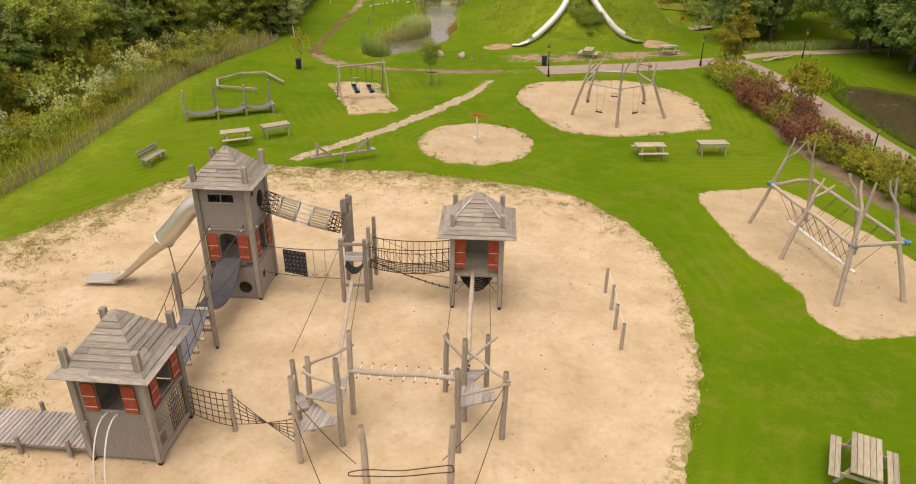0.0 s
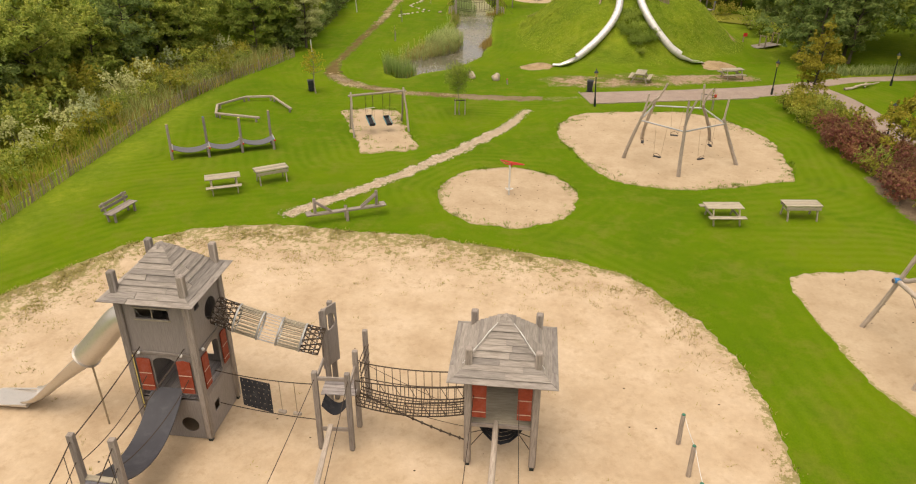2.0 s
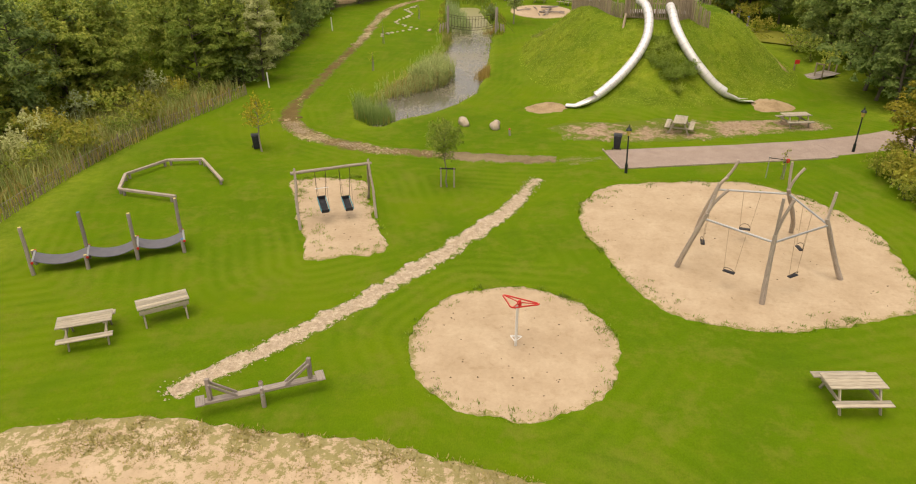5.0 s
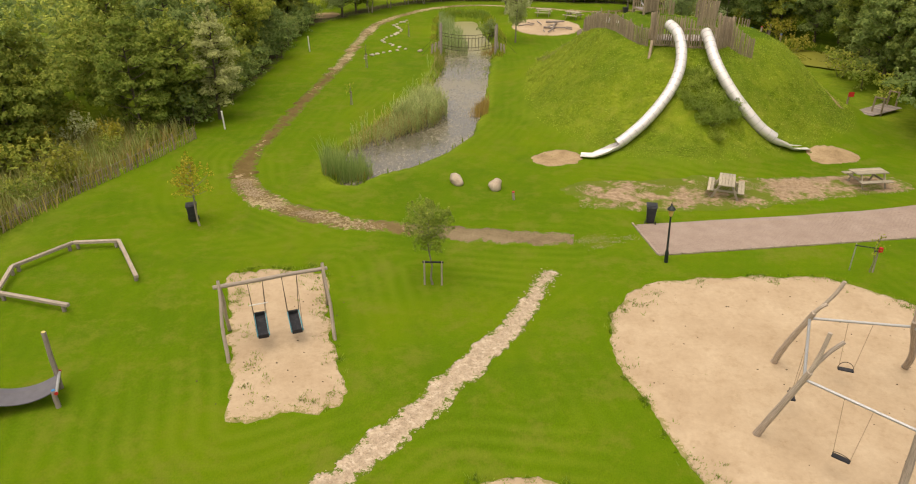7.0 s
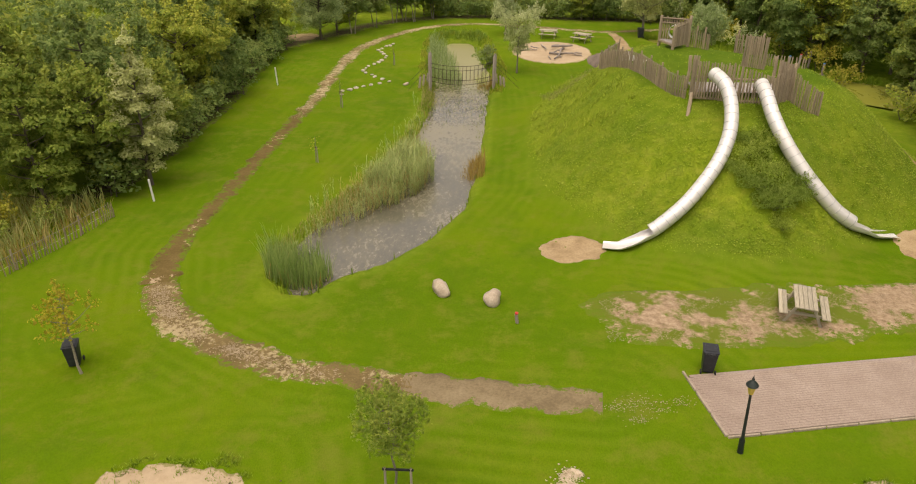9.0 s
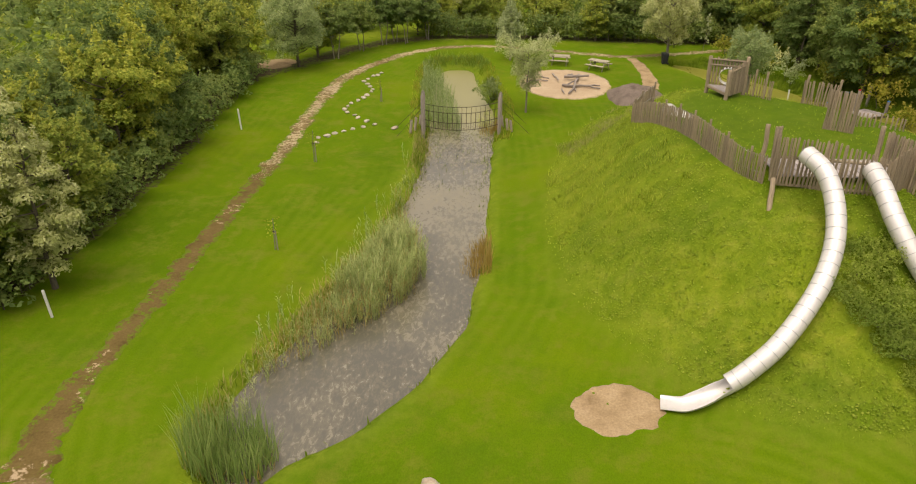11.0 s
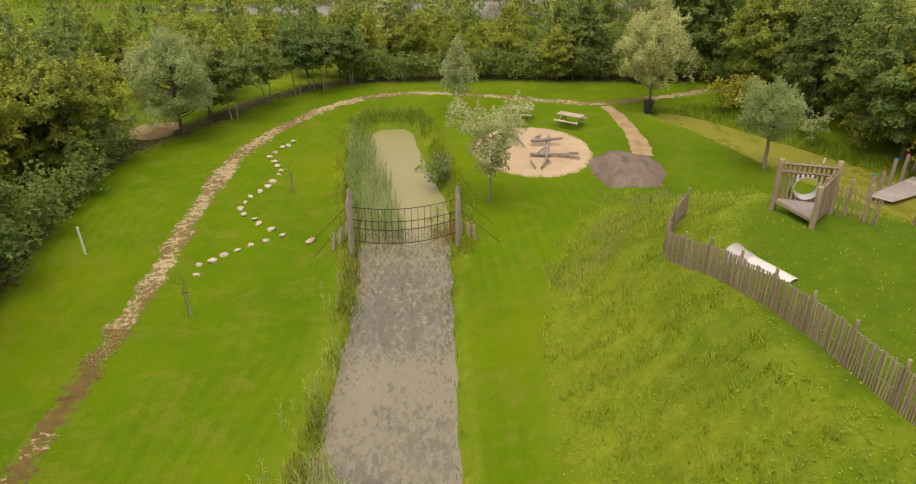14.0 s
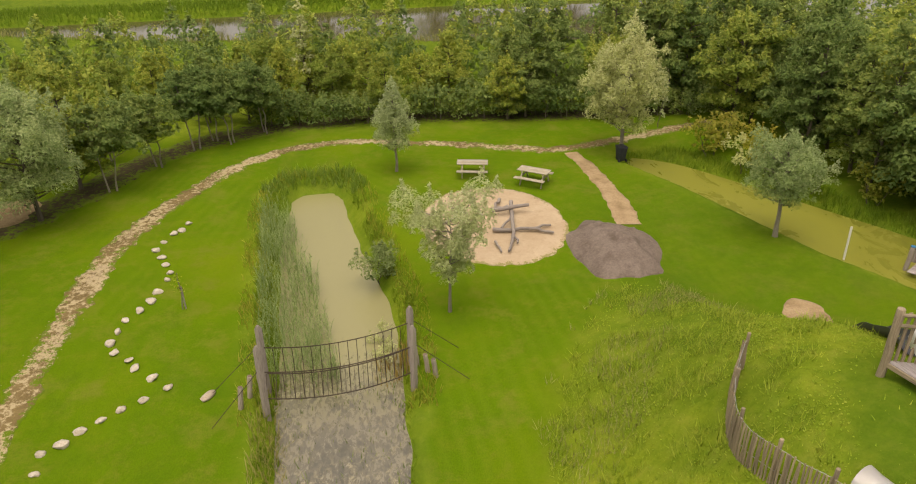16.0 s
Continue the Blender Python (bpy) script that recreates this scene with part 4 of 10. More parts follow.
def tree(name, seed, height, width, low, bark, leaf, per, size, label, category="tree", form="egg", trunk_r=0.1, limbs=12, stems=1, simple=False, flat=0.62, slim=0.6, puff=1.0, limbwise=False):
    """A tree at the origin: tapered trunk with limbs, and a crown of many leaves."""
    rng = np.random.default_rng(seed)
    root = thing(name, Matrix.Identity(4), label, category)
    bm = fresh()
    clumps = []
    for st in range(stems):
        ox, oy = (0, 0) if stems == 1 else (rng.normal() * 0.25, rng.normal() * 0.25)
        top = Vector((ox * 3 + rng.normal() * 0.15, oy * 3 + rng.normal() * 0.15, height * 0.86))
        run = [Vector((ox, oy, -0.15)).lerp(top, t / 6) + Vector((rng.normal(), rng.normal(), 0)) * 0.05 * (t > 0) for t in range(7)]
        sweep(bm, run, [trunk_r * (1.25 if t == 0 else 1 - 0.13 * t) for t in range(7)], 6)
        for i in range(limbs):
            t = low + (0.96 - low) * (i + rng.random()) / limbs
            base = Vector((ox, oy, 0)).lerp(top, t / 0.96)
            u = (t - low) / (0.97 - low)
            reach = {"egg": math.sin(math.pi * min(1, 0.22 + 0.80 * u)) ** 0.8, "ball": math.sin(math.pi * (0.15 + 0.8 * u)) ** 0.6,
                     "cone": (1 - 0.85 * u) ** 0.8 * min(1, 0.45 + 2.2 * u), "spray": 0.35 + 0.75 * u}[form] * width / 2
            a = i * 2.4 + rng.random() * 0.9
            out = reach * (0.55 + 0.35 * rng.random())
            tip = base + Vector((math.cos(a) * out, math.sin(a) * out, out * (0.25 + 0.4 * rng.random())))
            if limbwise:
                lm = fresh()
                sweep(lm, [base, base.lerp(tip, 0.5) + Vector((0, 0, -0.06 * out)), tip], [trunk_r * 0.38, trunk_r * 0.24, trunk_r * 0.1], 5)
                part("limb", lm, bark, root)
            elif category != "shrub" or i % 4 == 0:
                sweep(bm, [base, base.lerp(tip, 0.5) + Vector((0, 0, -0.06 * out)), tip], [trunk_r * 0.38, trunk_r * 0.24, trunk_r * 0.1], 4)
            r = max(0.10 * width, 0.29 * reach + 0.055 * width) * (0.65 + 0.6 * rng.random()) * puff
            clumps.append((tip.x, tip.y, tip.z, r))
            if rng.random() < 0.7:
                q = base.lerp(tip, 0.5)
                clumps.append((q.x, q.y, q.z + r * 0.3, r * 0.8))
            if puff < 1 and rng.random() < 0.8:
                g = tip + Vector((rng.normal(), rng.normal(), rng.normal() * 0.6 + 0.5)) * r * 0.9
                clumps.append((g.x, g.y, g.z, r * (0.45 + 0.3 * rng.random())))
        clumps.append((top.x, top.y, height - 0.11 * width - 0.1, 0.13 * width + 0.06))
    part("trunk", bm, bark, root)
    sp, nm, rd, upward = crown_points(rng, clumps, per, True, flat, 0.92)
    new("crown", leaves_mesh("crown", sp, nm, size * (0.65 + 0.7 * rng.random(len(sp))), leaf, slim, 0.25, rng, rd, upward, simple)).parent = root
    return root


def plant(ob, spots, rng, group="", lo=0.85, hi=1.2, sink=0.05):
    """Set copies of a made tree on the land: (x, y) or (x, y, scale) each; the first takes the original."""
    for i, s in enumerate(spots):
        k = s[2] if len(s) > 2 else lo + (hi - lo) * rng.random()
        m = Matrix.Translation((s[0], s[1], land(s[0], s[1]) - sink)) @ Matrix.Rotation(rng.random() * 6.28, 4, "Z")
        if i == 0:
            t = ob
            t.matrix_world = m
        else:
            t = copy_thing(ob, m)
        t.scale = (k, k, k)
        tagged(t, group=group)


TREE_RNG = np.random.default_rng(11)


def scatter(test, x0, x1, y0, y1, gap):
    out = []
    y = y0
    while y < y1:
        x = x0 + TREE_RNG.random() * gap
        while x < x1:
            px, py = x + (TREE_RNG.random() - 0.5) * gap * 0.8, y + (TREE_RNG.random() - 0.5) * gap * 0.8
            if test(px, py):
                out.append((px, py))
            x += gap
        y += gap
    return out


def edge_left(y):
    """The wood's near edge on the fence side: x there."""
    return float(np.interp(y, [10, 30, 50, 60, 66, 70, 72, 74, 85, 100, 104, 107, 109, 111.5, 115, 118, 120], [-36, -32, -29.5, -27.5, -25.0, -20.2, -18.8, -18.4, -18.6, -19.3, -19.6, -18.2, -16.7, -15.0, -13.3, -10.2, -6.5]))


def in_wood(x, y, a, b):
    """Between a and b metres behind the wood's edge on any side."""
    l = edge_left(y) - x if y < 121 else -99
    back = y - (121.5 - 0.12 * max(0, x - 5)) if x > -16 else min(y - 122.0, 30)
    rx = float(np.interp(y, [60, 66, 70, 74, 78, 90, 96, 100, 106, 112, 116, 120], [28, 27, 26.4, 26.8, 28, 29, 29, 27, 24.5, 22.8, 22.5, 24.0]))
    r = x - rx if y > 67.4 + 0.24 * max(0, x - 26) else -99
    d = max(l, r, back if y > 117 else -99)
    if 143 < y < 178:
        return False
    if 17 < y < 67.4 + 0.24 * max(0, x - 26) and x > 0:
        d = x - 36.8
    return a <= d < b


STEMS = [(-12.1, 115.8), (-10.4, 117.8), (-9.5, 119.9), (-8.3, 118.9), (-13.8, 111.9), (-6.4, 120.9)]
near = scatter(lambda x, y: in_wood(x, y, 0.0, 5.0), -60, 50, 14, 140, 2.75)
near = [p for p in near if math.hypot(p[0] + 18.6, p[1] - 109.9) > 2.4 and min(math.hypot(p[0] - a, p[1] - b) for a, b in STEMS) > 1.7]
behind = scatter(lambda x, y: in_wood(x, y, 5.0, 13), -70, 60, 14, 143, 3.5) + scatter(lambda x, y: in_wood(x, y, 13, 38), -85, 75, 24, 143, 5.5)
behind = [p for p in behind if not (p[0] < -42 and p[1] < 62) and not (p[0] < -41.5 and 68 < p[1] < 100)]
KINDS = [("alder", 21, 6.9, 4.0, 0.06, BARK, ALDER, "leafy green alder tree at the wood's edge", "egg"),
         ("maple", 22, 7.3, 4.2, 0.08, BARK, DEEP, "dark green maple tree in the wood", "egg"),
         ("birch", 23, 6.4, 3.0, 0.16, BIRCH, ALDER, "slender light green birch in the wood", "cone"),
         ("hazel", 24, 6.2, 4.0, 0.05, BARK, ALDER, "broad leafy green hazel in the wood", "ball"),
         ("ash", 25, 7.8, 3.9, 0.09, BARK, DEEP, "tall dark green ash in the wood", "cone")]


def size_at(x, y):
    """Growth by place: lower behind the far lawn, tall beside the fence."""
    k = 0.96 - (0.2 + 0.12 * smooth(-x, 7, 13)) * smooth(y, 110, 118) * smooth(14 - x, 0, 6) + 0.16 * smooth(-x, 16, 22) * smooth(-y, -112, -100) + 0.20 * smooth(x, 14, 22) + 0.45 * smooth(x, 29, 33) * smooth(-y, -88, -80)
    return k * (0.86 + 0.30 * TREE_RNG.random())


plant(tree("alder", 27, 5.3, 3.3, 0.36, BIRCH, DEEP, 620, 0.15, "young alder with bare pale stems at the wood's edge", form="egg", trunk_r=0.06, limbs=22, stems=2, simple=True, slim=0.8, puff=0.82), STEMS, TREE_RNG, "wood edge trees", 0.85, 1.05)
for k, (nm, sd, h, w, lo, bk, lf, lab, fm) in enumerate(KINDS):
    plant(tree(nm, sd, h, w, lo, bk, lf, 620, 0.15, lab, form=fm, limbs=30, simple=True, slim=0.8, puff=0.82), [(x, y, size_at(x, y)) for i, (x, y) in enumerate(near) if k == ((1, 4, 1, 3, 4, 1, 4)[i % 7] if x > 10 else (0, 3, 2, 3, 0, 1, 0)[i % 7])], TREE_RNG, "wood edge trees")


def stamp_wood(name, spots, leaf, label, seeds, tall=1.0):
    """Many trees too close together to tell apart, as one mesh of leaves."""
    rng = np.random.default_rng(seeds)
    sp, nm, sz, rd, upward = [], [], [], [], []
    for x, y in spots:
        k = size_at(x, y) * tall
        h, w = (6.6 + 1.6 * rng.random()) * k, 4.2 * k
        clumps = []
        for i in range(13):
            u = (i + rng.random()) / 13
            reach = math.sin(math.pi * min(1, 0.25 + 0.78 * u)) ** 0.8 * w / 2
            a = i * 2.4 + rng.random()
            clumps.append((x + math.cos(a) * reach * 0.6, y + math.sin(a) * reach * 0.6, h * (0.16 + 0.76 * u), max(0.5, 0.42 * reach + 0.2)))
        clumps.append((x, y, h - 0.4, 0.5))
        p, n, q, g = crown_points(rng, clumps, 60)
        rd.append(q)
        upward.append(g)
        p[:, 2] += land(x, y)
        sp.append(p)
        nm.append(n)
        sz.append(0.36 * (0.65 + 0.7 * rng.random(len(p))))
    ob = new(name, leaves_mesh(name, np.concatenate(sp), np.concatenate(nm), np.concatenate(sz), leaf, 0.6, 0.25, rng, np.concatenate(rd), np.concatenate(upward), True))
    tagged(ob, label, "trees", kind="stuff")


across = [(x + 0.6 * TREE_RNG.random(), canal_far(x) + 9.5 + 5 * TREE_RNG.random()) for x in [-19 + 1.7 * i for i in range(56)] if min(abs(x + 16), abs(x), abs(x - 8.2)) > 1.7]
stamp_wood("woodland", across, DEEP, "dark wood on the canal's far bank", 7, 1.9)
stamp_wood("woodland", behind[0::2], ALDER, "dense light green deciduous wood behind the edge trees", 5)
stamp_wood("woodland", behind[1::2], DEEP, "dense dark green deciduous wood behind the edge trees", 6)


def lone(name, x, y, *args, **kw):
    plant(tree(name, *args, limbwise=True, **kw), [(x, y, 1.0)], TREE_RNG)


lone("willow", 1.93, 98.1, 31, 4.7, 3.7, 0.34, BIRCH, SILVER, 1500, 0.115, "young silver-leaved willow with a protected trunk", form="spray", trunk_r=0.07, limbs=24, simple=True, flat=1.1, slim=0.42, puff=0.7)
lone("willow", 1.1, 112.6, 32, 5.1, 2.9, 0.26, BIRCH, SILVER, 1500, 0.11, "small silver-leaved willow on the lawn", form="cone", trunk_r=0.08, limbs=34, simple=True, flat=1.15, slim=0.45, puff=1.05)
lone("willow", 14.6, 113.3, 33, 8.0, 4.9, 0.20, BIRCH, SILVER, 1300, 0.125, "tall grey-leaved willow beside the path", form="egg", trunk_r=0.13, limbs=48, simple=True, flat=1.15, slim=0.45, puff=0.72)
lone("willow", 17.8, 101.8, 34, 4.8, 3.4, 0.38, BIRCH, SAGE, 1500, 0.11, "round-headed pollard willow by the duckweed ditch", form="ball", trunk_r=0.13, limbs=40, simple=True, flat=1.1, slim=0.42, puff=0.75)
lone("willow", -16.4, 109.0, 35, 6.7, 5.2, 0.16, BARK, SAGE, 1150, 0.13, "spreading grey willow at the wood's edge", form="egg", trunk_r=0.13, limbs=46, simple=True, flat=1.0, slim=0.45, puff=0.78)
lone("poplar", -17.5, 74.2, 36, 7.8, 3.2, 0.10, BARK, BRIGHTLEAF, 1000, 0.14, "silvery poplar standing out of the wood", form="egg", trunk_r=0.11, limbs=26, simple=True)
lone("poplar", -4.0, 126.0, 37, 7.4, 2.6, 0.10, BARK, SILVER, 480, 0.18, "silvery poplar standing out of the wood", form="cone", trunk_r=0.11, limbs=18)
lone("hornbeam", -2.09, 54.17, 38, 3.45, 1.75, 0.47, BIRCH, ALDER, 1700, 0.07, "young round-headed tree between two stakes", form="ball", trunk_r=0.045, limbs=26, simple=True, flat=1.0, slim=0.5, puff=0.95)
lone("rowan", -12.95, 58.75, 39, 3.4, 1.8, 0.42, BIRCH, GOLD, 420, 0.10, "thin young tree with sparse yellowing leaves", form="egg", trunk_r=0.05, limbs=15)
lone("maple", 22.25, 58.1, 40, 5.7, 3.1, 0.12, BARK, GOLD, 1100, 0.13, "small maple turning gold beside the road", form="egg", trunk_r=0.09, limbs=18)
lone("maple", 23.4, 47.6, 41, 3.6, 2.9, 0.10, BARK, GOLD, 800, 0.14, "small maple turning gold in the hedge", form="egg", trunk_r=0.07, limbs=16)
lone("sapling", 16.5, 118.6, 42, 2.6, 1.0, 0.2, BARK, SHRUB, 320, 0.16, "slim young tree at the wood's edge", form="cone", trunk_r=0.03, limbs=10)
lone("sapling", 18.9, 117.6, 43, 3.2, 1.3, 0.2, BARK, SILVER, 320, 0.16, "slim grey young tree at the wood's edge", form="cone", trunk_r=0.03, limbs=10)

SHRUBS = [tree("shrub", 50, 1.7, 2.0, 0.04, BARK, SHRUB, 160, 0.18, "yellow-green leafy shrub in rough grass", "shrub", "ball", 0.03, 8, 2),
          tree("shrub", 51, 2.3, 2.0, 0.04, BARK, SILVER, 400, 0.13, "grey-leaved willow shrub in rough grass", "shrub", "egg", 0.03, 9, 2),
          tree("shrub", 52, 1.5, 1.9, 0.04, BARK, MAROON, 210, 0.19, "maroon-leaved barberry shrub in the hedge", "shrub", "ball", 0.03, 8, 2),
          tree("shrub", 53, 1.6, 2.1, 0.04, BARK, ALDER, 160, 0.18, "low green leafy shrub on rough ground", "shrub", "ball", 0.03, 8, 2),
          tree("shrub", 54, 1.9, 2.2, 0.04, BARK, DEEP, 160, 0.19, "dark green shrub under the wood's edge", "shrub", "ball", 0.03, 8, 2)]
spots = {0: [], 1: [], 2: [], 3: [], 4: []}
for i in range(44):
    y = 27 + i * 0.99
    fx = float(np.interp(y, [27, 44, 53, 62, 70], [-23.2, -22.6, -22.3, -20.6, -18.8]))
    depth = 0.8 + 4.6 * TREE_RNG.random()
    spots[(0, 3, 0, 0, 3, 1)[i % 6]].append((fx - depth, y, 0.7 + 0.6 * TREE_RNG.random()))
    if y > 40:
        spots[(3, 0, 3)[i % 3]].append((fx - 5.5 - 3 * TREE_RNG.random(), y + 0.6, 0.9 + 0.7 * TREE_RNG.random()))
for i in range(30):
    y = 24 + i * 1.12
    hx = float(np.interp(y, [24, 31, 37, 41, 49, 57], [23.6, 22.2, 20.9, 20.0, 19.9, 19.7]))
    for k in (0, 1, 2):
        kind = 2 if 38 < y < 51.5 and TREE_RNG.random() < (0.85 if abs(y - 43) > 1.5 else 0.5) else (0 if TREE_RNG.random() < 0.6 else 3)
        spots[kind].append((hx + 0.1 + 1.0 * k + 0.5 * TREE_RNG.random(), y, 0.62 + 0.3 * TREE_RNG.random()))
for i in range(12, 46):
    x = -18 + i * 0.95
    y = 121.6 - (0.12 * max(0, x - 5)) + 1.2 * TREE_RNG.random()
    spots[4].append((x, y, 0.8 + 0.5 * TREE_RNG.random()))
lone("shrub", -0.55, 101.6, 61, 1.9, 1.9, 0.03, BARK, CATTAIL, 800, 0.11, "round grey-leaved willow shrub in the algae pond", category="shrub", form="ball", trunk_r=0.03, limbs=14, simple=True)
spots[1] += [(-0.74, 97.1, 0.55), (20.6, 109.5, 1.0), (22.5, 107.0, 0.9)]
spots[0] += [(19.8, 111.8, 1.3), (20.6, 113.2, 1.2), (22.0, 110.5, 1.2), (24.5, 104.0, 1.1), (26.5, 100.5, 1.1), (27.0, 97.5, 1.2), (16.5, 120.2, 1.0)]
spots[4] += [(-18.7 - 0.02 * i + 0.4 * math.sin(i * 2.1), 72.5 + 1.45 * i, 0.9 + 0.4 * TREE_RNG.random()) for i in range(24)]
spots[3] += [ (27.5, 84, 1.2), (27.0, 80.5, 1.1), (27.4, 88, 1.2)]
plant(tree("broom_bush", 58, 0.55, 2.1, 0.04, BARK, BUSH, 560, 0.10, "wide dark green broom bush on the mound's slope", "bush", "ball", 0.025, 14, 3),
      [(11.6, 69.9, 0.8), (11.0, 69.7, 0.6), (11.6, 69.0, 0.65), (12.4, 69.3, 0.7), (11.5, 70.8, 0.7), (10.6, 70.3, 0.5), (13.0, 69.6, 0.6), (12.1, 71.4, 0.6), (13.2, 70.3, 0.5), (11.0, 71.5, 0.45), (12.0, 68.2, 0.45)], TREE_RNG, "broom bushes on the mound", sink=0.32)
for k, ob in enumerate(SHRUBS):
    plant(ob, spots[k], TREE_RNG, "shrubs")


def blades(name, spots, heights, width, lean, leaf, label, category, seed=1, kind="stuff", lift=0.0, plain=False):
    """Upright bent blades (reed, grass) as one object; plain ones are single pointed faces."""
    rng = np.random.default_rng(seed)
    n = len(spots)
    z = np.array([land(x, y) for x, y in spots]) - 0.04 + lift
    base = np.column_stack([np.array(spots), z])
    a = rng.random(n) * 6.283
    side = np.column_stack([np.cos(a), np.sin(a), np.zeros(n)])
    b = a + 1.571 + rng.normal(size=n) * 0.6
    bend = np.column_stack([np.cos(b), np.sin(b), np.zeros(n)]) * (lean * rng.random(n) * heights)[:, None]
    up = np.zeros((n, 3))
    up[:, 2] = heights
    w = width * (0.6 + 0.8 * rng.random(n))[:, None]
    co = np.empty((n, 5, 3))
    co[:, 0] = base - side * w / 2
    co[:, 1] = base + side * w / 2
    co[:, 2] = base + side * w * 0.42 + up * 0.55 + bend * 0.3
    co[:, 3] = base - side * w * 0.42 + up * 0.55 + bend * 0.3
    co[:, 4] = base + up + bend
    me = bpy.data.meshes.new(name)
    me.vertices.add(n * 5)
    me.vertices.foreach_set("co", co.reshape(-1))
    idx = (np.arange(n) * 5)[:, None] + np.array([0, 1, 2, 0, 2, 3, 3, 2, 4])
    if plain:
        me.vertices.foreach_set("co", co[:, [0, 1, 4, 4, 4]].reshape(-1))
        idx = (np.arange(n) * 5)[:, None] + np.array([0, 1, 2])
    t = idx.size // 3
    me.loops.add(t * 3)
    me.loops.foreach_set("vertex_index", idx.reshape(-1))
    me.polygons.add(t)
    me.polygons.foreach_set("loop_start", np.arange(t) * 3)
    me.polygons.foreach_set("loop_total", np.full(t, 3))
    me.update()
    if plain:
        soften(me, np.repeat(rng.normal(size=(n, 3)) * 0.25 + np.array([0, 0, 1.0]), 5, axis=0))
    me.materials.append(leaf)
    return tagged(new(name, me), label, category, kind=kind)


BR = np.random.default_rng(77)


def reed_stand(name, spots, heights, leaf, label, seed, per=10):
    """Reed plants: a thin leaning stem with long leaves rising and drooping from it, all as one object."""
    rng = np.random.default_rng(seed + 90)
    n = len(spots)
    heights = np.asarray(heights)[:n]
    base = np.array([(x, y, max(land(x, y), -0.45) - 0.03) for x, y in spots])
    a = rng.random(n) * 6.283
    tilt = np.column_stack([np.cos(a), np.sin(a), np.zeros(n)]) * (heights * 0.16 * rng.random(n))[:, None]
    tilt[:, 2] = heights
    w = np.column_stack([-np.sin(a), np.cos(a), np.zeros(n)]) * 0.008
    stem = np.stack([base - w, base + w, base + tilt + w * 0.4], 1)
    f = np.tile(np.linspace(0.22, 0.97, per), n) + rng.normal(size=n * per) * 0.03
    foot = np.repeat(base, per, 0) + np.repeat(tilt, per, 0) * f[:, None]
    g = np.repeat(a, per) + np.tile(np.arange(per) * 2.7, n) + rng.normal(size=n * per) * 0.5
    out = np.column_stack([np.cos(g), np.sin(g), np.zeros(n * per)])
    side = np.column_stack([-np.sin(g), np.cos(g), np.zeros(n * per)])
    ln = (0.20 + 0.22 * rng.random(n * per)) * np.clip(np.repeat(heights, per) / 1.4, 0.6, 1.15)
    rise = 0.55 + 0.75 * rng.random(n * per)
    mid = foot + out * (ln * 0.30)[:, None] + np.array([0, 0, 1.0]) * (ln * 0.5 * rise * 1.5)[:, None]
    tip = mid + out * (ln * 0.38)[:, None] + np.array([0, 0, 1.0]) * (ln * (0.45 * rise - 0.22))[:, None]
    sw = side * 0.012
    co = np.concatenate([stem.reshape(-1, 3), np.stack([foot - sw * 0.4, foot + sw * 0.4, mid + sw, mid - sw, tip], 1).reshape(-1, 3)])
    idx = np.concatenate([np.arange(n * 3).reshape(-1, 3), (n * 3 + np.arange(n * per)[:, None] * 5 + np.array([0, 1, 2, 0, 2, 3, 3, 2, 4])).reshape(-1, 3)])
    me = bpy.data.meshes.new(name)
    me.vertices.add(len(co))
    me.vertices.foreach_set("co", co.reshape(-1))
    me.loops.add(idx.size)
    me.loops.foreach_set("vertex_index", idx.reshape(-1))
    me.polygons.add(len(idx))
    me.polygons.foreach_set("loop_start", np.arange(len(idx)) * 3)
    me.polygons.foreach_set("loop_total", np.full(len(idx), 3))
    me.update()
    me.materials.append(leaf)
    return tagged(new(name, me), label, "reeds", kind="stuff")


def around(n, x0, x1, y0, y1, test=None):
    out = []
    while len(out) < n:
        p = (x0 + (x1 - x0) * BR.random(), y0 + (y1 - y0) * BR.random())
        if test is None or test(*p):
            out.append(p)
    return out


def pl_at(y):
    return float(np.interp(y, POND_Y, POND_L))


def pr_at(y):
    return float(np.interp(y, POND_Y, POND_R))


cat = around(900, -9.0, -6.0, 64.4, 67.2, lambda x, y: ((x + 7.6) / 1.3) ** 2 + ((y - 65.7) / 1.15) ** 2 < 1 + 0.3 * wob(x, y, 1.5))
blades("reeds", cat, 1.2 + 0.9 * BR.random(len(cat)), 0.035, 0.36, CATGREEN, "tall green cattails at the pond's end", "reeds", 2)
blades("reeds", [(x + 0.1, y - 0.05) for x, y in cat[::5]], 0.5 + 0.6 * BR.random(len(cat[::5])), 0.035, 0.5, STRAW, "yellowed outer blades of the cattails", "reeds", 26)

def reed_width(y):
    """How far the reeds reach from the pond's near bank."""
    return float(np.interp(y, [67.0, 69.5, 71.5, 73.0, 75.0, 78.0, 79.6, 81.0], [0.5, 0.9, 1.6, 2.5, 2.9, 2.2, 1.2, 0.3]))


def thick_at(y):
    return float(np.interp(y, [67.0, 71.5, 73.2, 74.5, 78.5, 81.0], [0.10, 0.22, 0.5, 1.0, 1.0, 0.2]))


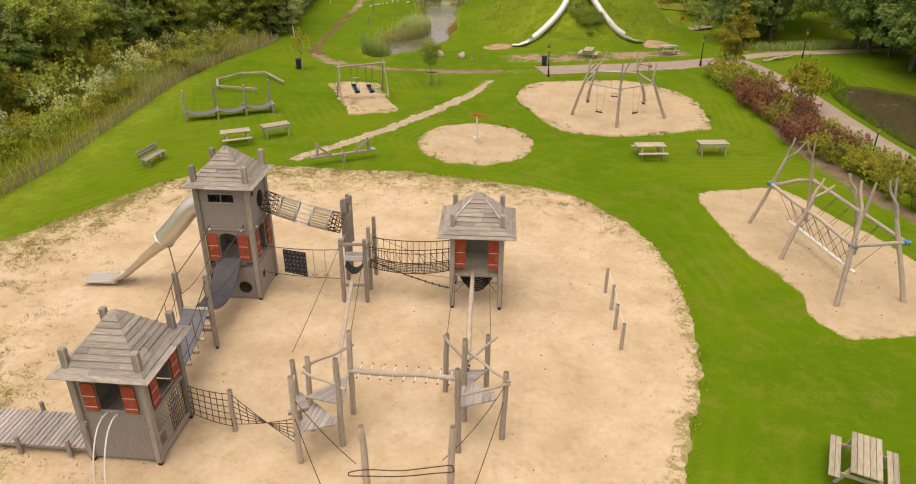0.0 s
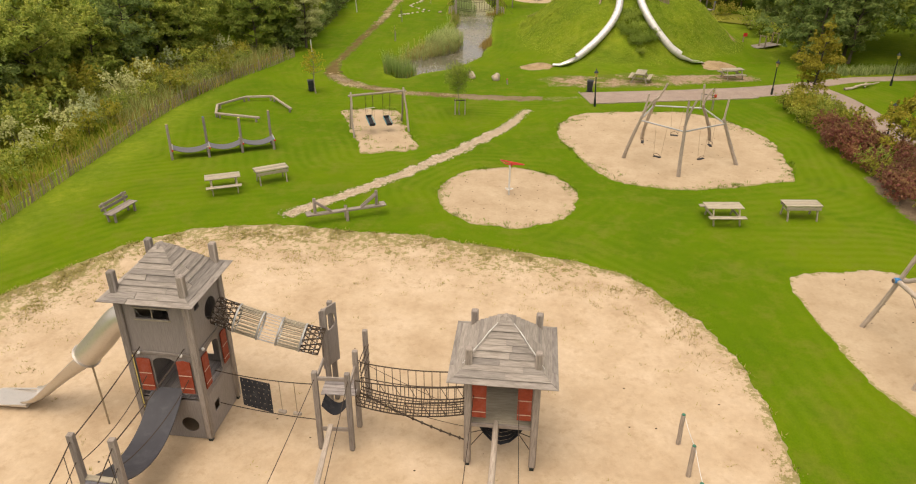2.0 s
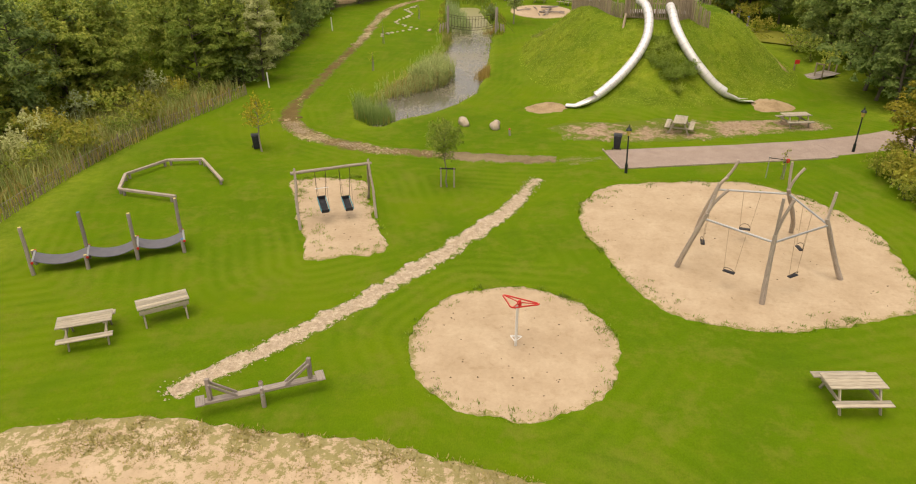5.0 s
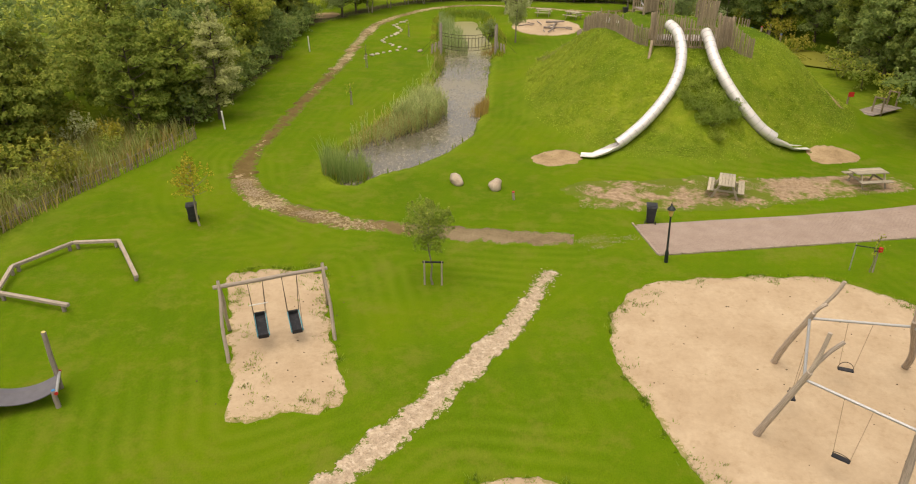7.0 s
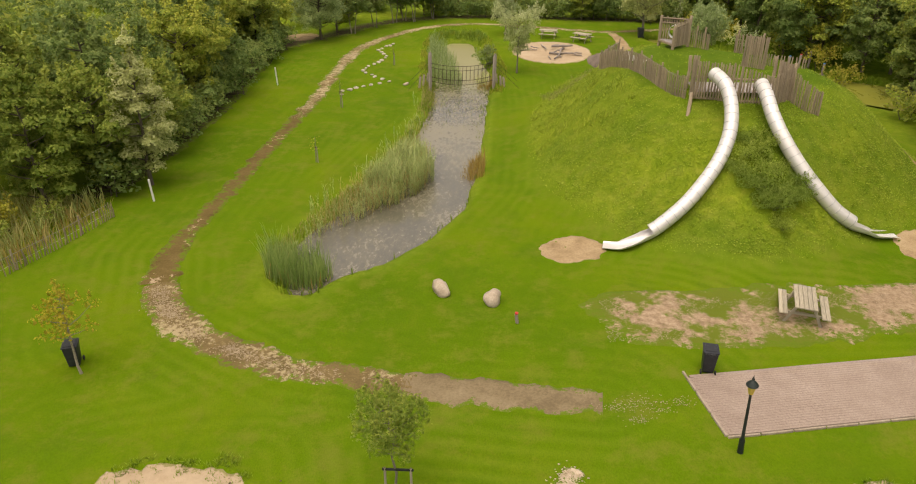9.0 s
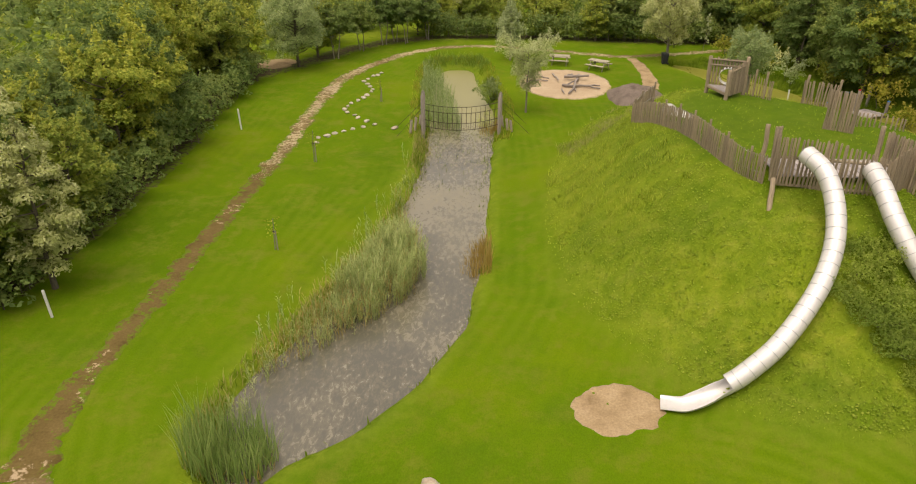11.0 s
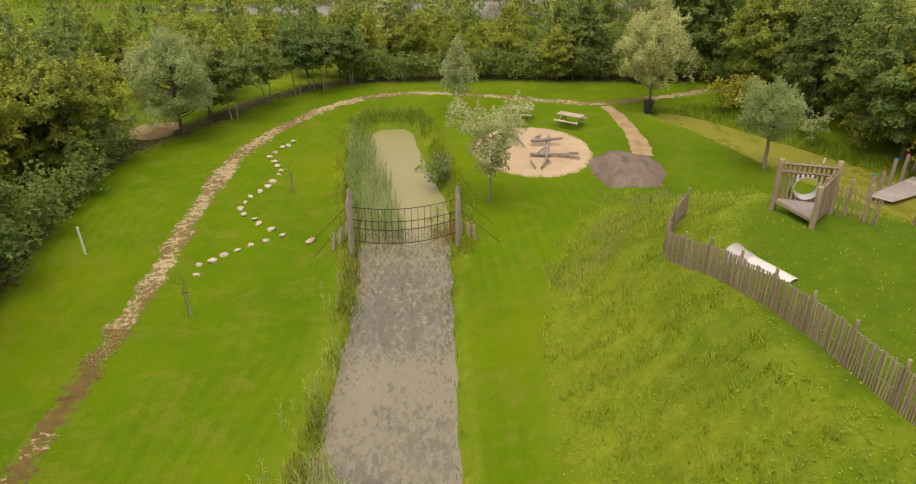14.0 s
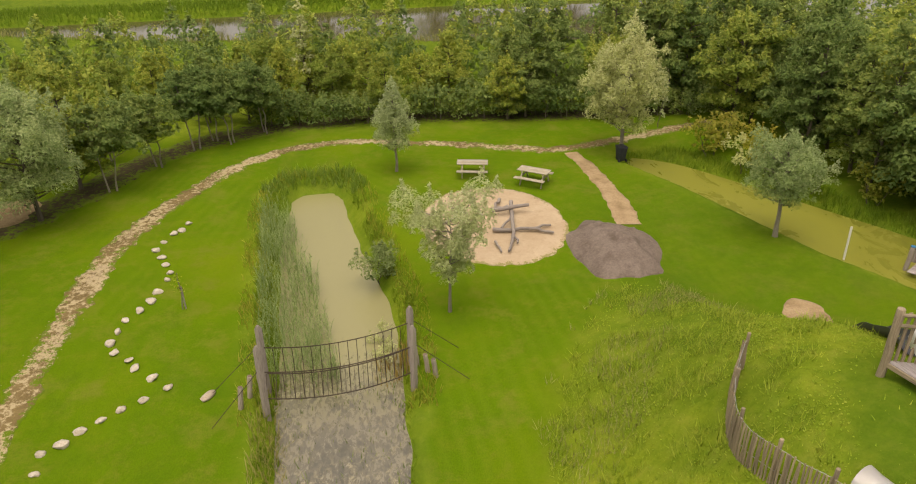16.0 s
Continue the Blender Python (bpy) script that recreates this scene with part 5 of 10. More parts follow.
mid_reeds = around(1500, -8.8, -2.2, 67.0, 81, lambda x, y: 0.05 < x - pl_at(y) < reed_width(y) + 0.5 * wob(x, y, 0.7) and BR.random() < thick_at(y) * clamp(0.6 + 1.3 * wob(x, y, 1.3, 3)))
reed_stand("reeds", mid_reeds, (1.0 + 0.75 * BR.random(len(mid_reeds))) * np.array([0.5 + 0.5 * thick_at(y) for x, y in mid_reeds]), REED, "pale grey-green reeds along the pond's edge", 3)
dry = around(480, -8.0, -2.2, 69.5, 80.5, lambda x, y: -0.2 < x - pl_at(y) < reed_width(y))
reed_stand("reeds", dry, 0.8 + 0.6 * BR.random(len(dry)), STRAW, "straw-coloured dead reed stems", 4, 5)
sparse = around(60, -8.8, -3.6, 68, 92, lambda x, y: -1.3 < x - pl_at(y) < 0.1 and wob(x, y, 0.5, 9) > 0.12)
reed_stand("reeds", sparse, 0.5 + 0.5 * BR.random(len(sparse)), REED, "scattered young reeds on the pond's bank", 24, 7)
far_reeds = around(620, -6.2, -2.4, 95.0, 108.5, lambda x, y: -0.3 < x - pl_at(y) < float(np.interp(y, [95, 98, 104, 108], [2.4, 2.1, 1.6, 0.9])) + 0.5 * wob(x, y, 0.7))
reed_stand("reeds", far_reeds, 0.8 + 0.7 * BR.random(len(far_reeds)), REED, "grey-green reeds in the algae pond", 5)
end_reeds = around(700, -6.5, -0.6, 110.6, 113.6, lambda x, y: pond_in(x, y) < 0.25 and pond_in(x, y) > -1.0)
blades("reeds", end_reeds, 0.22 + 0.5 * BR.random(len(end_reeds)) ** 1.5, 0.05, 0.8, BUSH, "green plants round the pond's far end", "reeds", 6)
brown = around(420, -1.5, -0.3, 76.3, 79.3, lambda x, y: x > pr_at(y) - 0.75) + around(160, -1.2, 0.2, 94.6, 96.2)
blades("reeds", brown, 0.5 + 0.55 * BR.random(len(brown)), 0.035, 0.4, RUSH, "rust-brown rushes at the pond's edge", "reeds", 7)
bank = around(2600, -9.5, 1.0, 64, 113, lambda x, y: -0.55 < pond_in(x, y) < 0.15 and (x < pl_at(y) + 1.5 or y > 93 or (pond_in(x, y) > -0.2 and BR.random() < 0.12)) and BR.random() < 0.35 + 0.9 * wob(x, y, 0.5))
scrub = around(2000, -9.6, -2.0, 66.5, 95, lambda x, y: -0.7 < x - pl_at(y) < 0.55 + 0.5 * wob(x, y, 0.7) and BR.random() < 0.4 + 0.9 * wob(x, y, 0.4, 2))
blades("bank_grass", scrub, 0.2 + 0.4 * BR.random(len(scrub)), 0.03, 0.8, WEED, "seeding straw-tipped grass along the pond's bank", "grass", 15)
side = around(2400, -6.6, 1.4, 93, 113.5, lambda x, y: -1.1 < pond_in(x, y) < -0.1 and BR.random() < 0.5 + 0.9 * wob(x, y, 0.5, 3))
blades("bank_grass", side, 0.1 + 0.28 * BR.random(len(side)), 0.035, 0.9, SHRUB, "yellow-green weeds round the algae pond", "grass", 16)
float_weed = around(750, -5.5, 0.5, 83, 96, lambda x, y: 0.1 < pond_in(x, y) and BR.random() < smooth(y, 83, 94) * 0.6 * (0.3 + max(0, wob(x, y, 0.8, 5)) * 2) + 0.35 * (pond_in(x, y) < 0.5))
blades("water_weeds", float_weed, np.array([0.1 + 0.2 * BR.random() + max(0, -0.27 - land(x, y)) for x, y in float_weed]), 0.06, 0.4, CATTAIL, "dark water weeds standing in the shallow pond", "weeds", 17)
blades("bank_grass", bank, 0.18 + 0.3 * BR.random(len(bank)), 0.05, 0.9, TUFT, "tufts of long grass on the pond's banks", "grass", 8)
FENCE_X = lambda y: float(np.interp(y, [24, 44, 53, 62, 71], [-22.9, -22.3, -22.0, -20.2, -18.0]))
wild = around(7000, -30, -18, 50, 71.5, lambda x, y: x < FENCE_X(y) - 0.4 and x > FENCE_X(y) - 6.5)
blades("tall_grass", wild[4000:], 0.5 + 0.7 * BR.random(len(wild[4000:])), 0.07, 0.8, WEED, "tall seeding weeds behind the paling fence", "grass", 14)
blades("tall_grass", wild[:4000], 0.6 + 0.7 * BR.random(4000), 0.045, 0.5, REED, "tall pale reeds behind the paling fence", "grass", 9)
far_bank = around(9000, -55, 14, 164, 184, lambda x, y: -0.6 < y - canal_far(x) < 7)
blades("tall_grass", far_bank, 0.3 + 0.5 * BR.random(len(far_bank)), 0.07, 0.9, TUFT, "tall dark grass on the canal's far bank", "grass", 61)
near_bank = around(1500, -45, 20, 145, 162, lambda x, y: -2.6 < y - canal_near(x) < 0.2)
blades("tall_grass", near_bank, 0.4 + 0.6 * BR.random(len(near_bank)), 0.08, 0.7, WEED, "pale tall grass on the canal's near bank", "grass", 62)
weeds = around(13000, -34, -18, 24, 71, lambda x, y: x < FENCE_X(y))
blades("tall_grass", weeds, 0.25 + 0.5 * BR.random(len(weeds)), 0.06, 1.0, SHRUB, "yellow-green weeds behind the paling fence", "grass", 13)
gold = around(600, -25.5, -18, 26, 71, lambda x, y: 0 < float(np.interp(y, [24, 44, 53, 62, 71], [-22.5, -22.0, -21.7, -20.0, -17.8])) - x < 1.6)
blades("tall_grass", gold, 0.35 + 0.7 * BR.random(len(gold)), 0.06, 0.7, STRAW, "straw-yellow weeds along the paling fence", "grass", 10)
hill = around(38000, 2.5, 25, 65, 98, lambda x, y: mound_r(x, y) < 1.05 and BR.random() < (0.45 + 0.8 * wob(x, y, 0.35, 3)) * (1 - 0.9 * lushness(x, y)))
blades("mound_grass", hill, 0.04 + 0.10 * BR.random(len(hill)) ** 1.5, 0.042, 1.5, SLOPE, "rough tussocky grass on the mound", "grass", 11, plain=True)
ditch = around(3200, 14.5, 31, 90, 114, lambda x, y: -1.3 < weed_in(x, y) < -0.1 and x + 0.9 * y > 116)
blades("bank_grass", ditch, 0.2 + 0.4 * BR.random(len(ditch)), 0.025, 1.0, TUFT, "long grass along the duckweed ditch", "grass", 12)


def inside(x, y, poly):
    c = False
    for (xa, ya), (xb, yb) in zip(poly, poly[1:] + poly[:1]):
        if (ya > y) != (yb > y) and x < (xb - xa) * (y - ya) / (yb - ya) + xa:
            c = not c
    return c


def weed_tuft(n, test, box, size, seed):
    out, hs = [], []
    while len(out) < n:
        x, y = around(1, *box)[0]
        if not test(x, y):
            continue
        s = size * (0.4 + BR.random() ** 2 * 1.2)
        for _ in range(int(8 + 22 * s)):
            out.append((x + BR.normal() * s * 0.5, y + BR.normal() * s * 0.35))
            hs.append(0.04 + 0.10 * BR.random())
    blades("sand_weeds", out, np.array(hs), 0.06, 1.6, SANDWEED, "small weeds scattered on the sand", "weeds", seed, plain=True)


def rim(x, y):
    if not inside(x, y, SANDPIT):
        return False
    far = y - float(np.interp(x, [-17, -11, -3, 3, 6, 8], [31, 35.5, 36, 34.3, 32.8, 29.5]))
    side = x - float(np.interp(y, [8, 14.4, 18.5, 21, 24, 27, 30], [4.5, 6.2, 7.9, 8.5, 8.8, 8.6, 8.0]))
    left = -x - float(np.interp(y, [8, 12, 16, 19, 22, 26, 31], [9.5, 11.5, 13.7, 15.6, 17.2, 17.6, 16.0]))
    k = max(math.exp(far / 1.6) if far < 0 else 1, 0.5 * math.exp(side / 0.45), 0.8 * math.exp(left / 1.3))
    return BR.random() < k * clamp(0.35 + 2.4 * wob(x, y, 1.1, 5)) + 0.0015


weed_tuft(62000, rim, (-20, 9, 8, 36.5), 0.22, 21)


def pit_edge(n, pts, half, seed):
    """Green tufts along the inside of a pit's rim."""
    line = curve_through(pts, 0.15, True)
    ring = [(p.x, p.y) for p in line]
    out, hs = [], []
    while len(out) < n:
        p = line[int(BR.random() * len(line))]
        x, y = p.x + BR.normal() * half * 1.6, p.y + BR.normal() * half * 1.6
        if wob(p.x, p.y, 0.8, 7) < BR.random() * 0.6 - 0.25 or not inside(x, y, ring):
            continue
        k = BR.random() ** 2
        for _ in range(int(8 + 30 * k)):
            out.append((x + BR.normal() * (0.05 + 0.07 * k), y + BR.normal() * (0.04 + 0.06 * k)))
            hs.append(0.05 + 0.11 * BR.random())
    blades("sand_weeds", out, np.array(hs), 0.05, 1.3, TUFT, "green tufts along the edge of a sand pit", "weeds", seed, plain=True)


pit_edge(3600, [(-10.0, 54.3), (-8, 55.2), (-6.4, 55.1), (-5.8, 52.1), (-4.2, 47.7), (-5.6, 46.5), (-7.1, 46.1), (-7.7, 48.6)], 0.28, 31)
pit_edge(4500, [(4.1, 50.6), (4.7, 52.7), (8.2, 54.8), (11.0, 55.1), (13.2, 55.0), (15.2, 53.3), (16.9, 48.8), (16.3, 44.2), (12.5, 42.5), (10.0, 41.9), (7.3, 42.5), (5.35, 45.3), (4.3, 48.8)], 0.22, 32)
pit_edge(2200, [(1.0 + 3.5 * math.cos(a * 0.6283), 40.75 + 3.75 * math.sin(a * 0.6283)) for a in range(10)], 0.16, 33)


verge = around(1500, 26.5, 40, 66.2, 72, lambda x, y: 1.3 < y - (65.0 + 0.24 * (x - 27.5)) < 2.6)
blades("tall_grass", verge, 0.4 + 0.5 * BR.random(len(verge)), 0.06, 0.7, REED, "strip of tall pale grass before the wood", "grass", 41)
rim_reeds = around(1100, 26, 31, 37, 57, lambda x, y: abs(4.4 - math.hypot(x - 32.0, (y - 46.6) / 2.4)) < 0.7 and x < 31)
blades("tall_grass", rim_reeds, 0.3 + 0.5 * BR.random(len(rim_reeds)), 0.06, 0.8, TUFT, "long grass along the dark pond", "grass", 42)


def leafy_ground(n, box, test, size, leaf, label, seed):
    """Low broad-leaved weeds lying in the grass, as one object."""
    rng = np.random.default_rng(seed)
    xy = around(n, *box, test)
    sp = np.array([(x, y, land(x, y) + 0.03 + 0.05 * rng.random()) for x, y in xy])
    nm = rng.normal(size=(n, 3)) * 0.35 + np.array([0, 0, 1.0])
    ob = new("mound_weeds", leaves_mesh("mound_weeds", sp, nm, size * (0.6 + 0.8 * rng.random(n)), leaf, 0.7, 0.3, rng))
    tagged(ob, label, "weeds", kind="stuff")


tuss = around(9000, 2.5, 15, 76, 99, lambda x, y: 0.55 < mound_r(x, y) < 1.06 and wob(x, y, 0.8, 12) + 0.5 * wob(x, y, 2.5, 3) > 0.10)
blades("mound_grass", tuss, 0.12 + 0.22 * BR.random(len(tuss)), 0.03, 1.2, SLOPE, "long bent tussocks of grass on the mound's slope", "grass", 63, plain=True)
ridge = around(2600, 3.5, 15, 88, 99, lambda x, y: 0.84 < mound_r(x, y) < 1.10 and wob(x, y, 0.45, 21) > 0.0)
blades("mound_grass", ridge, 0.15 + 0.25 * BR.random(len(ridge)), 0.025, 1.0, WEED, "pale seeding grass along the mound's foot", "grass", 64, plain=True)
leafy_ground(5000, (1.5, 14, 72.0, 98), lambda x, y: 0.50 < mound_r(x, y) < 1.04 and BR.random() < 0.06 + 1.2 * max(0, wob(x, y, 0.5, 16)), 0.06, SLOPE, "broad-leaved weeds in the long grass of the mound", 52)
leafy_ground(6000, (1.0, 22, 66.0, 80), lambda x, y: 0.45 < mound_r(x, y) < 1.02 and BR.random() < (0.12 + 1.0 * max(0, wob(x, y, 0.45, 6))) * min(1, max(0, (x - 1.0) / 7)) * min(1, (80 - y) / 8), 0.08, SLOPE, "broad-leaved weeds in the grass of the mound", 51)


# ---- the adventure playground in the sand ----
def wpart(name, bm, material, parent, label=""):
    """A part built in world coordinates, hung under its thing."""
    bm.transform(parent.matrix_world.inverted())
    return part(name, bm, material, parent, label)


def single(name, build, material, parent, label="", *args):
    bm = fresh()
    build(bm, *args)
    return wpart(name, bm, material, parent, label)


def at(x, y, z=0.0):
    return Matrix.Translation((x, y, land(x, y) + z))


def roof_boards(root, er, ez, pz, n=10):
    """A four-sided lapped board roof with flared eaves; every board is a part."""
    top = 0.10
    prof = [(er, ez), (er - 0.17, ez + 0.07), (er - 0.34, ez + 0.19)]
    r0, z0 = prof[-1]
    prof += [(r0 + (top - r0) * i / (n - 2), z0 + (pz - z0) * i / (n - 2)) for i in range(1, n - 1)]
    for side in range(4):
        rot = Matrix.Rotation(side * math.pi / 2, 4, "Z")
        for (ra, za), (rb, zb) in zip(prof, prof[1:]):
            cut = random.uniform(-0.6, 0.6) if ra > 0.55 and random.random() < 0.6 else None
            nrm = Vector((0, -(zb - za), ra - rb)).normalized()
            lap, th = 0.024, 0.02
            for lo, hi in ([(-1, 1)] if cut is None else [(-1, cut), (cut, 1)]):
                bm = fresh()
                lay = bm.verts.layers.float_vector["grain"]
                o = random.random() * 40
                j = (random.random() - 0.5) * 0.022
                vs = []
                for r, z, off in ((ra, za, lap), (rb - 0.015, zb + 0.012, 0.0)):
                    for e in (lo, hi):
                        for k in (0, 1):
                            wide = r + (off + th * k) * abs(nrm.y)
                            x = e * wide if abs(e) == 1 else max(-r, min(r, e * ra + (0.005 if e == lo else -0.005)))
                            p = Vector((x, -r, z + j)) + nrm * (off + th * k)
                            v = bm.verts.new(rot @ p)
                            v[lay] = (p.x * 0.08 + o, p.z * 1.3 + o, k * 0.02)
                            vs.append(v)
                a, b, c, d, e, f, g, h = vs
                for q in ((a, b, d, c), (e, g, h, f), (b, f, h, d), (a, c, g, e), (a, e, f, b), (c, d, h, g)):
                    bm.faces.new(q)
                part("roof_board", bm, ROOFWOOD, root, sharp=True)
    bm = fresh()
    sweep(bm, [(0, 0, pz - 0.03), (0, 0, pz + 0.05), (0, 0, pz + 0.09)], [0.19, 0.12, 0.02], 4)
    part("roof_cap", bm, ROOFWOOD, root, "lichen-covered roof cap")
    bm = fresh()
    lay = bm.verts.layers.float_vector["grain"]
    for side in range(4):
        rot = Matrix.Rotation(side * math.pi / 2, 4, "Z")
        v = [bm.verts.new(rot @ Vector(p)) for p in ((-er + 0.1, -er + 0.1, ez - 0.01), (er - 0.1, -er + 0.1, ez - 0.01), (0, 0, pz - 0.08))]
        bm.faces.new(v)
    part("roof_lining", bm, PANELWOOD, root)


def posts(root, hw, top, size=0.19):
    for sx in (-1, 1):
        for sy in (-1, 1):
            bm = fresh()
            cbox(bm, (sx * hw, sy * hw, top / 2 + 0.06), (size, size, top - 0.12), None, 0.03)
            post = part("post", bm, GREYWOOD, root)
            bm = fresh()
            cbox(bm, (sx * hw, sy * hw, 0.0), (size * 0.62, size * 0.62, 0.26), None, 0.008)
            part("post_shoe", bm, BLACKMETAL, post, "dark steel post shoe")


def face(side, hw):
    """Pose of one outer face: x along it, z up, y into the tower."""
    return Matrix.Rotation(side * math.pi / 2, 4, "Z") @ Matrix.Translation((0, -hw, 0))


def shutters(root, m, half, w, z0, z1, splay=0.0):
    for s in (-1, 1):
        bm = fresh()
        hinge = Matrix.Translation((s * half, -0.02, 0)) @ Matrix.Rotation(s * radians(splay), 4, "Z")
        x0 = 0 if s > 0 else -w
        arch = 0.10
        top = [(x0, z0), (x0 + w, z0), (x0 + w, z1 - (0 if s < 0 else arch) * 0.2), (x0 + w * 0.5, z1 + 0.02), (x0, z1 - (arch if s > 0 else 0) * 0.2)]
        panel(bm, top, [], 0.03, m @ hinge @ Matrix.Translation((0, -0.045, 0)))
        sh = part("shutter", bm, RED, root, "red painted shutter")
        for z in (z0 + (z1 - z0) * 0.16, z0 + (z1 - z0) * 0.56):
            bm = fresh()
            cbox(bm, (x0 + w / 2, -0.05, z), (w * 0.96, 0.012, 0.028), m @ hinge, 0.003)
            part("hinge", bm, HINGE, sh, "pale strap hinge")


def arched(x0, x1, z0, z1, rise):
    cx, r = (x0 + x1) / 2, (x1 - x0) / 2
    return [(x0, z0), (x1, z0)] + arc_pts(cx, z1 - rise, r, 0, math.pi, 10, rise)


def circle(cx, cz, r, n=20):
    return [(cx + r * math.cos(2 * math.pi * i / n), cz + r * math.sin(2 * math.pi * i / n)) for i in range(n)]


def wall_panel(root, name, m, outer, holes=(), thick=0.03, mat=None):
    bm = fresh()
    panel(bm, outer, holes, thick, m)
    return part(name, bm, mat or PANELWOOD, root)


def floor_deck(root, hw, z, n=9):
    w = 2 * hw / n
    for i in range(n):
        bm = fresh()
        cbox(bm, (-hw + w * (i + 0.5), 0, z), (w - 0.012, 2 * hw - 0.02, 0.035), None, 0.006)
        part("floor_board", bm, DECKWOOD, root)


def tower_near():
    root = thing("play_tower", at(-8.87, 15.4) @ Matrix.Rotation(radians(-5), 4, "Z"), "weathered grey timber play tower with boarded roof and red shutters", "play tower", "play towers")
    hw, ez = 0.95, 2.98
    posts(root, hw, 3.72)
    roof_boards(root, 1.32, ez, 4.22)
    floor_deck(root, hw - 0.05, 1.42)
    a, b = -hw + 0.08, hw - 0.08
    for side in (0, 1, 2, 3):
        m = face(side, hw)
        wall_panel(root, "upper_panel", m, rect(a, 2.78, b, ez - 0.02), thick=0.03)
        if side == 0:
            wall_panel(root, "front_panel", m, rect(a, 0.16, b, 1.72))
            wall_panel(root, "arch_panel", m, rect(a, 1.73, b, 2.77), [arched(-0.36, 0.36, 1.80, 2.74, 0.16)])
        elif side == 1:
            wall_panel(root, "side_panel", m, rect(a, 0.20, -0.02, 0.95), [rect(-0.72, 0.42, -0.42, 0.8)])
            wall_panel(root, "arch_panel", m, rect(a, 1.73, b, 2.77), [arched(-0.40, 0.40, 1.80, 2.74, 0.16)])
            bm = fresh()
            beam(bm, m @ Vector((a, -0.02, 1.62)), m @ Vector((b, -0.02, 1.62)), 0.05, 0.14)
            part("rail", bm, GREYWOOD, root)
            bm = fresh()
            beam(bm, m @ Vector((a, -0.02, 0.24)), m @ Vector((b, -0.02, 0.24)), 0.05, 0.14)
            part("rail", bm, GREYWOOD, root)
            bm = fresh()
            for i in range(9):
                x = -0.05 + 0.8 * i / 8
                sweep(bm, [m @ Vector((x, 0, 0.35)), m @ Vector((x + 0.05 * math.sin(i), 0, 1.55))], 0.010, 5)
            for j in range(9):
                z = 0.4 + 1.1 * j / 8
                sweep(bm, [m @ Vector((-0.05, 0, z)), m @ Vector((0.78, 0, z + 0.03))], 0.010, 5)
            part("climbing_net", bm, ROPE, root, "dark rope climbing net")
            bm = fresh()
            for j in range(6):
                for i in range(4):
                    x, z = -0.55 + 0.13 * i + 0.05 * (j % 2), 1.0 + 0.09 * j
                    sweep(bm, [m @ Vector((x, -0.02, z - 0.02)), m @ Vector((x, -0.02, z)), m @ Vector((x, -0.02, z + 0.02))], [0.012, 0.03, 0.012], 6)
            part("bead_rack", bm, GALV, root, "rows of metal beads")
            for k, (mt, nm) in enumerate(((BRIGHTRED, "red"), (BLUE, "blue"))):
                bm = fresh()
                for i in range(4):
                    x = 0.05 + 0.10 * i + 0.05 * k
                    sweep(bm, [m @ Vector((x, -0.02, 0.95 + 0.06 * i + 0.08 * k)), m @ Vector((x + 0.07, -0.02, 1.0 + 0.06 * i + 0.08 * k))], 0.022, 6)
                part("bead_rack", bm, mt, root, nm + " beads on a rod")
        elif side == 2:
            wall_panel(root, "back_panel", m, rect(a, 1.45, b, 2.77))
        else:
            wall_panel(root, "side_panel", m, rect(a, 0.16, b, 2.77), [arched(-0.42, 0.42, 0.30, 1.3, 0.2)])
        if side in (0, 1):
            shutters(root, m, 0.36 if side == 0 else 0.40, 0.36, 1.80, 2.66)
    m = face(0, hw)
    for x in (-0.20, 0.10):
        bm = fresh()
        run = [m @ Vector((x, -0.02, 1.72)), m @ Vector((x, -0.30, 1.74)), m @ Vector((x, -0.62, 1.55)), m @ Vector((x, -0.95, 1.05)), m @ Vector((x, -1.15, 0.45)), m @ Vector((x, -1.22, -0.1))]
        sweep(bm, curve_through(run, 0.08), 0.02, 8)
        part("slide_bar", bm, WHITE, root, "white bent sliding bar")
    for x in (a + 0.02, b - 0.02):
        bm = fresh()
        log(bm, m @ Vector((x, -0.08, 1.30)), m @ Vector((x, -0.08, 1.42)), 0.05, 0.05, 8)
        part("knob", bm, GREYWOOD, root)


